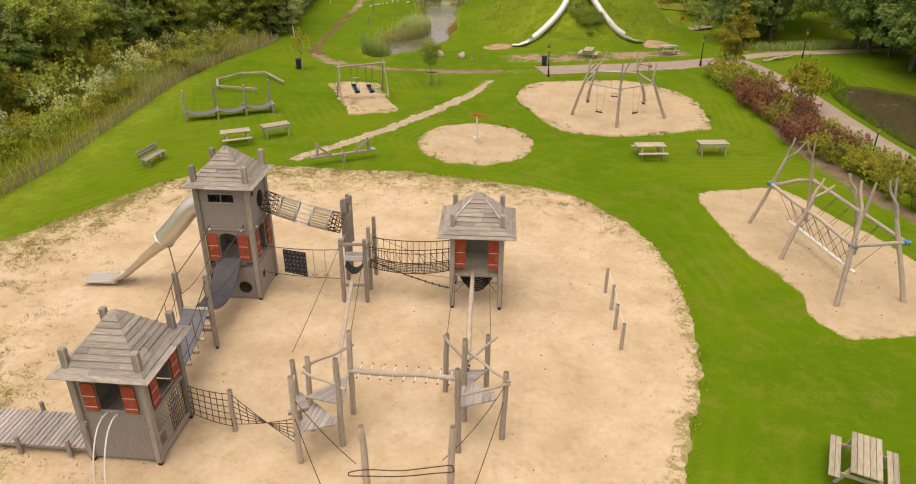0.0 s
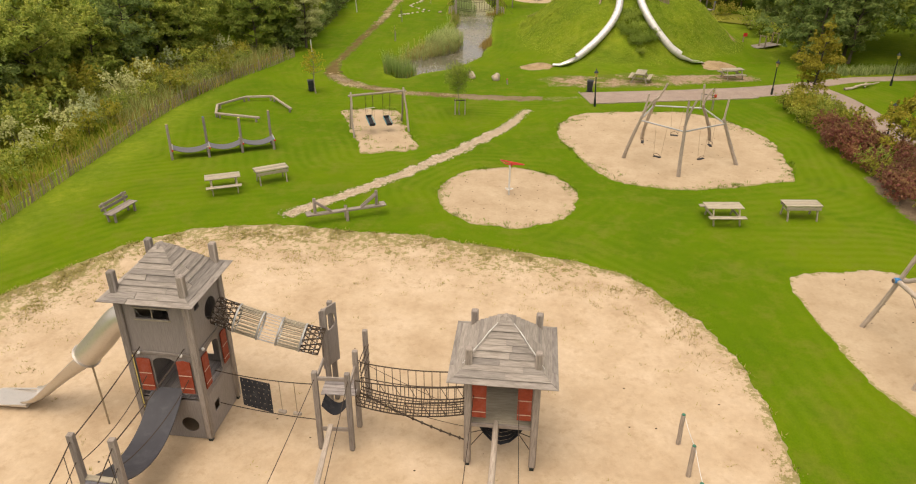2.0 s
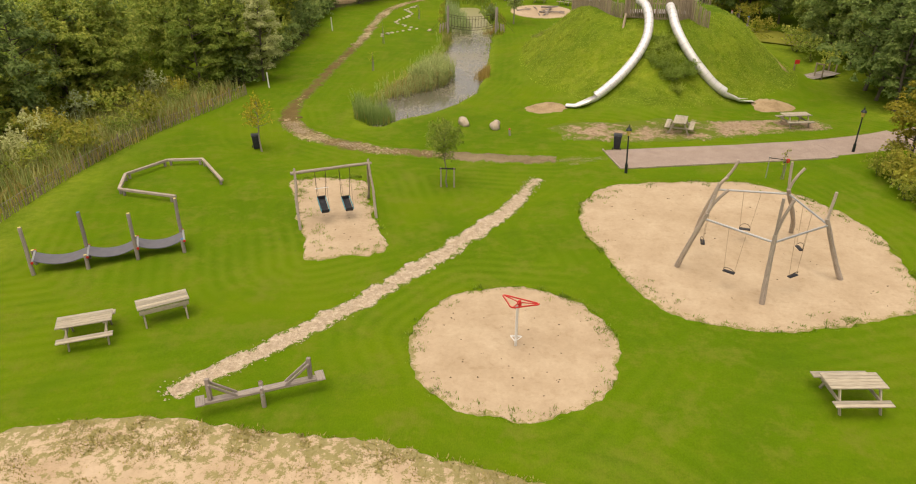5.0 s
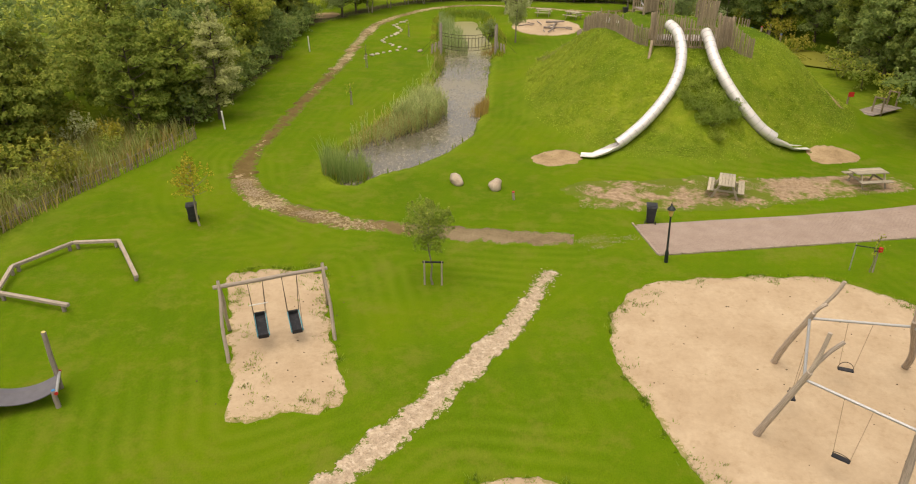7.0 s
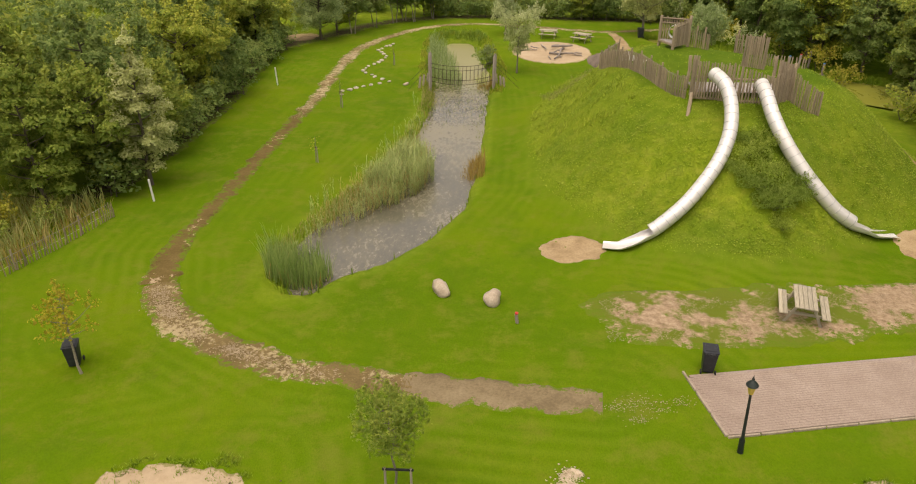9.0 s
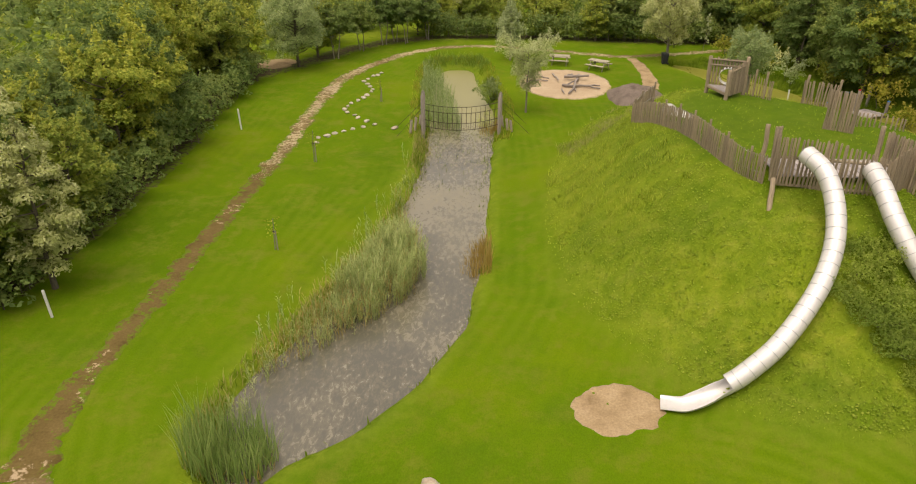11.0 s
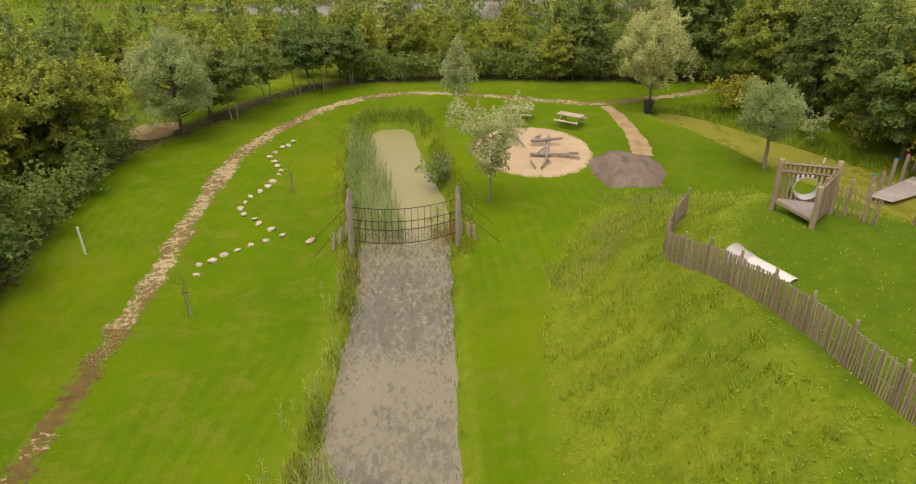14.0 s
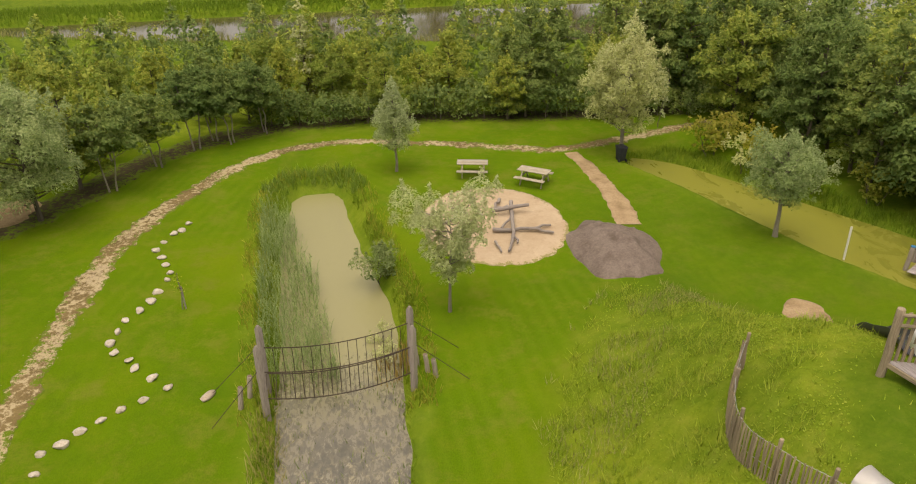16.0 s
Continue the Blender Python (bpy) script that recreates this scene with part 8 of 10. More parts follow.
def baby_swing():
    root = thing("swing_set", at(-6.8, 50.4), "timber swing with two cradle seats over sand", "swing set")
    L, R = Vector((-8.46, 49.61, 2.38)), Vector((-5.44, 50.88, 2.42))
    d = (R - L).normalized()
    for p, bases in ((L, ((-8.25, 48.9), (-8.85, 50.75))), (R, ((-5.09, 50.3), (-5.85, 52.6)))):
        for k, b in enumerate(bases):
            single("leg", log, POLEWOOD, root, "", Vector((*b, -0.12)), p + Vector((0, 0.0, 0.22 - 0.1 * k)), 0.066, 0.05, 10, 0.04, k + p.x)
    single("beam", log, POLEWOOD, root, "", L - d * 0.18, R + d * 0.15, 0.07, 0.062, 12, 0.03, 4)
    for t, rise in ((0.335, 0.14), (0.665, 0.02)):
        c = L.lerp(R, t) + Vector((0.06, -0.10, -1.78 + rise))
        m = Matrix.Translation(c) @ Matrix.Rotation(math.atan2(d.y, d.x), 4, "Z") @ Matrix.Rotation(radians(15), 4, "X")
        bm = fresh()
        cbox(bm, (0, 0, -0.05), (0.33, 0.86 + rise, 0.03), m, 0.01)
        for y in (-0.43 - rise / 2, 0.43 + rise / 2):
            cbox(bm, (0, y, 0.03), (0.33, 0.05, 0.18), m, 0.01)
        wpart("cradle", bm, RUBBER, root, "dark cradle seat")
        for s in (-1, 1):
            bm = fresh()
            beam(bm, m @ Vector((s * 0.185, -0.45 - rise / 2, 0.05)), m @ Vector((s * 0.185, 0.45 + rise / 2, 0.05)), 0.035, 0.09)
            wpart("cradle_rim", bm, TEAL, root, "turquoise side rim")
            bm = fresh()
            sweep(bm, [L.lerp(R, t) + d * 0.24 * s, m @ Vector((s * 0.185, 0.42, 0.05))], 0.011, 5)
            sweep(bm, [L.lerp(R, t) + d * 0.24 * s, m @ Vector((s * 0.185, -0.42, 0.08))], 0.006, 5)
            wpart("rope", bm, ROPE, root)
    p = L.lerp(R, 0.335) + Vector((0.03, -0.05, -0.85))
    single("grab_bar", sweep, WHITE, root, "pale bar", [p - d * 0.30, p + d * 0.30], 0.018, 6)


baby_swing()


def belt_track():
    root = thing("belt_trampoline", at(-15.0, 45.5), "three sagging grey belts slung between capped posts", "belt track")
    st = [(-17.6, 44.3), (-15.72, 44.9), (-14.1, 45.75), (-12.5, 46.5)]
    off = Vector((-0.40, 0.85, 0))
    caps = [YELLOW, BLUE, YELLOW, YELLOW]
    nm = {YELLOW: "yellow post cap", BLUE: "blue post cap", BRIGHTRED: "red end cap"}
    for i, (x, y) in enumerate(st):
        for far in (0, 1):
            p = Vector((x, y, 0)) + off * far
            tall = far if i % 2 else 1 - far
            h = 2.05 if tall else 0.62
            z = land(p.x, p.y)
            post = single("post", log, GREYWOOD, root, "", Vector((p.x, p.y, z - 0.1)), Vector((p.x, p.y, z + h)), 0.075, 0.07, 10, 0.01, i)
            bm = fresh()
            sweep(bm, [(p.x, p.y, z + h - 0.005), (p.x, p.y, z + h + 0.012)], 0.058, 10)
            bm.transform(root.matrix_world.inverted())
            c = caps[i] if tall else (BLUE if i == 3 else YELLOW)
            part("cap", bm, c, post, nm[c])
        p, q = Vector((x + 0.09, y, 0.56)), Vector((x + 0.09, y, 0.56)) + off
        single("roller", sweep, GALV, root, "", [p - off * 0.06, q + off * 0.06], 0.045, 9)
        for e in (p - off * 0.10, q + off * 0.10):
            single("end_cap", sweep, BRIGHTRED, root, "red end cap", [e, e + off * 0.03], 0.055, 9)
    for a, b in zip(st, st[1:]):
        bm = fresh()
        lay = bm.verts.layers.float_vector["grain"]
        rows = []
        for i in range(13):
            t = i / 12
            x, y = a[0] + 0.09 + (b[0] - a[0]) * t, a[1] + (b[1] - a[1]) * t
            z = 0.60 - 4 * 0.24 * t * (1 - t)
            row = []
            for s, dz in ((0.06, 0), (0.94, 0), (0.94, -0.025), (0.06, -0.025)):
                v = bm.verts.new(Vector((x, y, z + dz)) + off * s)
                v[lay] = (t, s, 0)
                row.append(v)
            rows.append(row)
        for p, q in zip(rows, rows[1:]):
            for k in range(4):
                bm.faces.new((p[k], p[(k + 1) % 4], q[(k + 1) % 4], q[k]))
        bm.faces.new(rows[0])
        bm.faces.new(rows[-1])
        wpart("belt", bm, PALEBELT, root, "sagging grey rubber belt")


belt_track()


def beam_course():
    root = thing("balance_beam", at(-16.4, 54.0), "low angular balance beam of grey timber on the lawn", "balance beam")
    pts = [(-14.9, 51.5), (-18.0, 52.2), (-18.6, 54.1), (-17.3, 56.2), (-15.5, 56.5), (-13.4, 53.6)]
    for (xa, ya), (xb, yb) in zip(pts, pts[1:]):
        a, b = Vector((xa, ya, land(xa, ya) + 0.30)), Vector((xb, yb, land(xb, yb) + 0.30))
        single("beam", beam, POLEWOOD, root, "", a, b, 0.15, 0.12)
        for t in (0.08, 0.92):
            p = a.lerp(b, t)
            single("foot", beam, GREYWOOD, root, "", p - Vector((0, 0, 0.40)), p - Vector((0, 0, 0.05)), 0.11, 0.11)


beam_course()


def log_net():
    root = thing("climbing_net", at(15.6, 26.6), "frame of forked trunks carrying a rope-hung log", "climbing net")
    P1, P2, P3, P4 = Vector((14.05, 29.6, 2.0)), Vector((16.05, 29.9, 2.05)), Vector((14.58, 23.25, 2.12)), Vector((16.72, 23.57, 2.12))
    crooked_trunk(root, [(13.61, 29.99, 0), (13.93, 29.78, 1.03), (14.1, 29.61, 1.92), (14.35, 29.32, 3.37)], [(14.43, 29.13, 4.30), (15.0, 29.15, 4.19)], 0.085, 1)
    crooked_trunk(root, [(13.66, 26.44, 0), (13.98, 26.44, 1.22), (14.3, 26.44, 2.19), (14.4, 26.44, 2.77)], [(14.65, 26.44, 3.53), (15.14, 26.44, 3.23)], 0.095, 5)
    crooked_trunk(root, [(14.27, 22.73, 0), (14.41, 23.0, 1.25), (14.53, 23.22, 2.22), (14.65, 23.41, 3.09)], [(14.5, 23.73, 4.53), (15.04, 23.71, 4.45)], 0.105, 7)
    crooked_trunk(root, [(16.99, 23.05, 0), (16.67, 23.29, 1.11), (16.4, 23.51, 2.09), (16.17, 23.72, 3.05)], [(15.7, 24.02, 4.42), (15.94, 24.04, 4.51)], 0.10, 9)
    crooked_trunk(root, [(16.38, 30.25, 0), (16.19, 30.04, 1.06), (15.93, 29.82, 2.13), (15.72, 29.66, 2.92)], [(15.18, 29.44, 4.04), (15.49, 29.44, 4.04)], 0.09, 3)
    crooked_trunk(root, [(17.02, 26.93, 0), (16.83, 26.93, 0.79), (16.56, 26.93, 2.1), (16.38, 26.93, 2.52)], [(15.87, 26.93, 3.55), (15.98, 27.0, 3.5)], 0.085, 4)
    for i, (a, b) in enumerate(((P1, P2), (P1, P3), (P2, P4), (P3, P4))):
        d = (b - a).normalized()
        single("top_log", log, POLEWOOD, root, "", a - d * 0.15, b + d * 0.15, 0.085, 0.075, 10, 0.06, i * 5)
    for p in (P1, P3, P4):
        single("sleeve", sweep, BLUE, root, "blue corner sleeve", [p + Vector((-0.12, -0.05, 0.02)), p + Vector((0.06, -0.05, 0.02))], 0.10, 9)
    a, b = Vector((14.95, 28.9, 0.45)), Vector((15.55, 24.2, 0.45))
    single("hanging_log", log, WHITE, root, "pale hanging log", a, b, 0.075, 0.07, 10, 0.02, 2)
    bm = fresh()
    for i in range(10):
        t = (i + 0.5) / 10
        q = a.lerp(b, t)
        for s, (u, v) in ((0, (P1, P3)), (1, (P2, P4))):
            w = u.lerp(v, clamp((q.y - u.y) / (v.y - u.y) + (0.04 if i % 2 else -0.04)))
            sweep(bm, [q, w], 0.009, 5)
    wpart("rope", bm, ROPE, root)


log_net()


def street_lamp(label):
    root = thing("street_lamp", Matrix.Identity(4), label, "lamp post", "lamp posts")
    bm = fresh()
    sweep(bm, [(0, 0, -0.1), (0, 0, 0.35), (0, 0, 0.42), (0, 0, 0.55), (0, 0, 2.02)], [0.085, 0.075, 0.085, 0.045, 0.035], 12)
    part("pole", bm, BLACKMETAL, root)
    bm = fresh()
    sweep(bm, [(0, 0, 2.02), (0, 0, 2.06), (0, 0, 2.30)], [0.06, 0.075, 0.125], 6)
    part("lantern", bm, LAMPGLASS, root, "amber six-sided lantern panes")
    bm = fresh()
    sweep(bm, [(0, 0, 2.29), (0, 0, 2.31), (0, 0, 2.38), (0, 0, 2.44), (0, 0, 2.46)], [0.155, 0.165, 0.12, 0.05, 0.035], 12)
    sweep(bm, [(0, 0, 2.46), (0, 0, 2.50), (0, 0, 2.53), (0, 0, 2.62)], [0.025, 0.04, 0.02, 0.006], 8)
    part("hood", bm, BLACKMETAL, root)
    return root


sl = street_lamp("classic dark green iron lamp post with amber lantern")
put(sl, 7.06, 55.98, 0, True)
sl.matrix_world = sl.matrix_world @ Matrix.Rotation(radians(-2.5), 4, "Y")
for x, y in ((20.25, 59.9), (30.4, 63.5), (22.87, 37.18)):
    put(sl, x, y, 20)
put(sl, 23.65, 49.9, 20)


def fallen_trunks():
    root = thing("fallen_trunks", at(27.8, 62.6), "two pale fallen trunks lying before the tall grass", "logs")
    for i, (a, b, r) in enumerate((((26.2, 61.75), (28.6, 62.95), 0.10), ((27.3, 62.6), (29.5, 63.55), 0.075), ((27.9, 62.3), (28.5, 63.4), 0.05))):
        single("trunk", log, POLEWOOD, root, "", Vector((*a, land(*a) + 0.10)), Vector((*b, land(*b) + 0.22)), r, r * 0.7, 9, 0.06, i * 2.3)


fallen_trunks()


def wheelie_bin(label):
    root = thing("wheelie_bin", Matrix.Identity(4), label, "bin", "bins")
    bm = fresh()
    lay = bm.verts.layers.float_vector["grain"]
    vs = []
    for z, w, d in ((0.06, 0.21, 0.24), (0.98, 0.27, 0.33)):
        for sx, sy in ((-1, -1), (1, -1), (1, 1), (-1, 1)):
            v = bm.verts.new((sx * w, sy * d, z))
            v[lay] = (sx, sy, z)
            vs.append(v)
    for q in ((0, 3, 2, 1), (4, 5, 6, 7), (0, 1, 5, 4), (1, 2, 6, 5), (2, 3, 7, 6), (3, 0, 4, 7)):
        bm.faces.new([vs[k] for k in q])
    bmesh.ops.bevel(bm, geom=bm.edges[:], offset=0.03, segments=2, affect="EDGES", profile=0.5)
    part("body", bm, BIN, root)
    bm = fresh()
    cbox(bm, (0, -0.01, 1.02), (0.60, 0.70, 0.05), None, 0.02)
    cbox(bm, (0, -0.02, 1.055), (0.46, 0.50, 0.03), None, 0.012)
    part("lid", bm, BIN, root)
    bm = fresh()
    sweep(bm, [(-0.22, 0.38, 1.00), (0.22, 0.38, 1.00)], 0.018, 7)
    part("handle", bm, BIN, root)
    for s in (-1, 1):
        bm = fresh()
        sweep(bm, [(s * 0.25, 0.26, 0.10), (s * 0.30, 0.26, 0.10)], 0.10, 12)
        part("wheel", bm, RUBBER, root)
    return root


wb = wheelie_bin("dark grey wheeled rubbish bin with closed lid")
put(wb, 7.1, 59.6, 170, True)
put(wb, -13.4, 59.2, 20).scale = (0.80, 0.80, 0.80)
put(wb, 14.2, 112.2, 190).scale = (0.88, 0.88, 0.88)
wb.scale = (0.80, 0.80, 0.82)


def boulder(x, y, sx, sy, sz, seed, name="boulder", label="rounded pale granite boulder lying on the grass", group="", rock=STONE):
    bm = bmesh.new()
    bmesh.ops.create_icosphere(bm, subdivisions=3 if sx > 0.3 else 2, radius=1)
    cut = random.Random(int(seed * 10))
    for _ in range(7 if sx > 0.3 else 3):
        nrm = Vector((cut.gauss(0, 1), cut.gauss(0, 1), cut.gauss(0.3, 0.8))).normalized()
        for v in bm.verts:
            over = v.co.dot(nrm) - 0.80
            if over > 0:
                v.co -= nrm * over * 0.85
    for v in bm.verts:
        k = 1 + (0.28 if sx > 0.3 else 0.5) * noise.noise(v.co * 0.9 + Vector((seed, 0, 0))) + 0.10 * noise.noise(v.co * 2.3 + Vector((0, seed, 0)))
        v.co = Vector((v.co.x * sx * k, v.co.y * sy * k, v.co.z * sz * k))
    ob = part(name, bm, rock)
    ob.matrix_world = Matrix.Translation((x, y, land(x, y) + sz * 0.55)) @ Matrix.Rotation(seed * 1.7, 4, "Z")
    return tagged(ob, label, "stone", group)


boulder(-1.75, 64.35, 0.42, 0.34, 0.36, 1.3)
boulder(0.24, 63.75, 0.39, 0.33, 0.36, 4.1)
STEPS = [(-9.3, 107.5), (-9.5, 106.8), (-9.8, 106.5), (-10.1, 105.7), (-10.3, 104.9), (-9.9, 104.2), (-9.6, 103.5), (-9.3, 102.8), (-9.3, 102.2), (-9.5, 101.3), (-9.6, 100.6), (-9.9, 100.0), (-10.3, 99.4), (-10.4, 98.7),
         (-10.5, 98.0), (-10.2, 97.4), (-9.6, 96.9), (-9.3, 96.4), (-8.6, 95.8), (-8.0, 95.2), (-8.7, 94.7), (-9.3, 94.4), (-9.8, 94.0), (-10.3, 93.6), (-10.7, 93.1), (-11.2, 92.8), (-11.1, 92.0)]
for i, (x, y) in enumerate(STEPS):
    k = 0.135 + 0.07 * random.random()
    boulder(x, y, k * 1.08, k * (0.7 + 0.35 * random.random()), k * 0.5, i * 1.77 + 2, "stepping_stone", "pale rounded stepping stone in a winding row", "stepping stones", PALESTONE)
boulder(-6.6, 94.6, 0.16, 0.30, 0.12, 3.3, "stone", "flat pale stone on the grass")


def stakes(x, y, h, label):
    root = thing("tree_stakes", at(x, y), label, "tree stakes")
    for s in (-1, 1):
        single("stake", log, POLEWOOD, root, "", Vector((x + 0.33 * s, y, -0.1 + land(x, y))), Vector((x + 0.33 * s, y, h + land(x, y))), 0.035, 0.03, 8)
    single("tie", beam, RUBBER, root, "black rubber tie", (x - 0.40, y, land(x, y) + h - 0.06), (x + 0.40, y, land(x, y) + h - 0.06), 0.05, 0.07)


stakes(-2.09, 54.12, 1.05, "two wooden stakes with a black tie")


def sapling(x, y, h, label):
    root = thing("sapling", at(x, y), label, "sapling")
    z = land(x, y)
    single("stem", log, BIRCH, root, "", Vector((x, y, z - 0.05)), Vector((x + 0.05, y, z + h)), 0.025, 0.012, 6, 0.05, x)
    single("stake", log, GREYWOOD, root, "", Vector((x + 0.12, y, z - 0.1)), Vector((x + 0.10, y, z + h * 0.62)), 0.03, 0.03, 7)
    single("tie", beam, RUBBER, root, "black tie", (x - 0.04, y, z + h * 0.58), (x + 0.14, y, z + h * 0.58), 0.04, 0.05)
    rng = np.random.default_rng(int(abs(x * 10)))
    sp = np.array([[x + rng.normal() * 0.12, y + rng.normal() * 0.12, z + h * (0.5 + 0.5 * rng.random())] for _ in range(60)])
    lf = new("leaves", leaves_mesh("leaves", sp - np.array(root.matrix_world.translation), rng.normal(size=(60, 3)) + np.array([0, 0, 0.6]), 0.10 * (0.6 + 0.7 * rng.random(60)), SHRUB, 0.6, 0.2, rng))
    lf.parent = root


sapling(-10.5, 88.7, 1.9, "thin young sapling tied to a stake")
sapling(-9.75, 77.9, 1.5, "thin young sapling tied to a stake")
sapling(-8.3, 99.9, 1.6, "thin young sapling tied to a stake")
sapling(14.8, 55.6, 1.6, "thin leafless sapling tied to a stake")


def marker(x, y, h, label="leaning white marker post at the lawn's edge", mat=None, r=0.05):
    root = thing("marker_post", at(x, y), label, "post")
    z = land(x, y)
    single("post", log, mat or WHITE, root, "", Vector((x, y, z - 0.1)), Vector((x - 0.06, y, z + h)), r, r, 9)


marker(-16.4, 93.9, 1.35)
marker(-16.5, 72.2, 1.15)
marker(20.0, 99.8, 1.8, "tall white marker post by the ditch")
marker(1.15, 62.4, 0.38, "short grey bollard with a red top", GREYWOOD, 0.06)
single("cap", sweep, BRIGHTRED, bpy.data.objects["marker_post.003"], "red top", [(1.10, 62.4, 0.38), (1.10, 62.4, 0.43)], 0.065, 9)


def paling_fence():
    """Chestnut paling with wire behind the lawn."""
    root = thing("paling_fence", at(-21.8, 45), "old chestnut paling fence along tall grass", "fence")
    line = curve_through([(-23.6, 22), (-22.8, 31.7), (-22.0, 36.5), (-21.9, 43.4), (-21.7, 53.0), (-20.9, 59.4), (-19.3, 64.4), (-18.4, 67.1), (-17.6, 70.3)], 0.15)
    meshes = []
    for k in range(6):
        bm = fresh()
        w = 0.020 + 0.0025 * k
        sweep(bm, [(0, 0, 0), (0.015 * (k - 2.5), 0.01, 0.5), (0, 0, 1.0)], [w, w * 0.9, w * 0.6], 5)
        meshes.append(mesh_of("pale", bm, FENCEWOOD))
    inv = root.matrix_world.inverted()
    for i, p in enumerate(line):
        ob = new("pale", meshes[random.randrange(6)])
        ob.parent = root
        ob.matrix_basis = inv @ Matrix.Translation((p.x + random.uniform(-0.03, 0.03), p.y, land(p.x, p.y) - 0.05)) @ Matrix.Rotation(random.uniform(-0.09, 0.09), 4, "X") @ Matrix.Rotation(random.uniform(-0.08, 0.08), 4, "Y") @ Matrix.Diagonal((1, 1, 0.79 + random.uniform(-0.12, 0.10), 1))
    for i in range(0, len(line), 22):
        p = line[i]
        z = land(p.x, p.y)
        single("post", log, FENCEWOOD, root, "", Vector((p.x - 0.07, p.y, z - 0.1)), Vector((p.x - 0.07, p.y, z + 0.9)), 0.05, 0.045, 8, 0.01, i)
    for h in (0.3, 0.7):
        bm = fresh()
        sweep(bm, [(p.x - 0.035, p.y, land(p.x, p.y) + h) for p in line[::8]], 0.006, 4)
        wpart("wire", bm, GALV, root)


paling_fence()


def chain_bridge():
    root = thing("rope_bridge", at(-2.3, 94.3), "hanging rope bridge over the pond between timber posts", "rope bridge")
    for x, y, h in ((-4.66, 93.4, 2.75), (-4.75, 94.75, 2.6), (0.10, 94.0, 2.55), (0.15, 95.4, 2.4)):
        z = min(land(x, y), 0) - 0.3
        bm = fresh()
        sweep(bm, [(x, y, z), (x, y, h - 0.14), (x, y, h)], [0.12, 0.12, 0.05], 4)
        wpart("post", bm, GREYWOOD, root)
    n = 16
    a0, a1 = Vector((-4.6, 93.42, 0)), Vector((0.05, 94.0, 0))
    b0, b1 = Vector((-4.7, 94.72, 0)), Vector((0.1, 95.38, 0))
    lows = []
    for p, q in ((a0, a1), (b0, b1)):
        top = sag(p + Vector((0, 0, 1.75)), q + Vector((0, 0, 1.75)), 0.30, n)
        low = sag(p + Vector((0, 0, 0.72)), q + Vector((0, 0, 0.72)), 0.34, n)
        lows.append(low)
        bm = fresh()
        sweep(bm, top, 0.018, 6)
        sweep(bm, low, 0.02, 6)
        for i in range(1, n):
            sweep(bm, [top[i], low[i]], 0.012, 5)
        wpart("side_rope", bm, ROPE, root)
    for i in range(2 * n + 1):
        t = i / (2 * n)
        k = min(int(t * n), n - 1)
        f = t * n - k
        p, q = lows[0][k].lerp(lows[0][k + 1], f), lows[1][k].lerp(lows[1][k + 1], f)
        single("tread", sweep, ROPE, root, "", [p + Vector((0, 0, 0.01)), p.lerp(q, 0.5) - Vector((0, 0, 0.03)), q + Vector((0, 0, 0.01))], 0.010, 5)
    for p, q in ((Vector((-4.66, 93.4, 1.9)), Vector((-6.3, 93.0, 0.1))), (Vector((-4.75, 94.75, 1.9)), Vector((-6.6, 94.6, 0.1))), (Vector((0.1, 94.0, 1.9)), Vector((2.0, 94.1, 0.1))), (Vector((0.15, 95.4, 1.9)), Vector((1.9, 95.8, 0.2)))):
        single("stay", sweep, ROPE, root, "", [p, q], 0.012, 5)
    for i, (x, y, h) in enumerate(((-5.52, 93.85, 0.85), (-5.28, 94.35, 0.85), (-5.05, 95.0, 0.8), (0.35, 95.1, 0.8), (0.66, 94.7, 0.75), (0.90, 94.4, 0.75))):
        s = 1 if x < -2 else -1
        single("step_log", log, POLEWOOD, root, "short upright step log", Vector((x, y, land(x, y) - 0.1)), Vector((x + 0.1 * s, y, land(x, y) + h)), 0.085, 0.08, 10, 0.01, i)


chain_bridge()


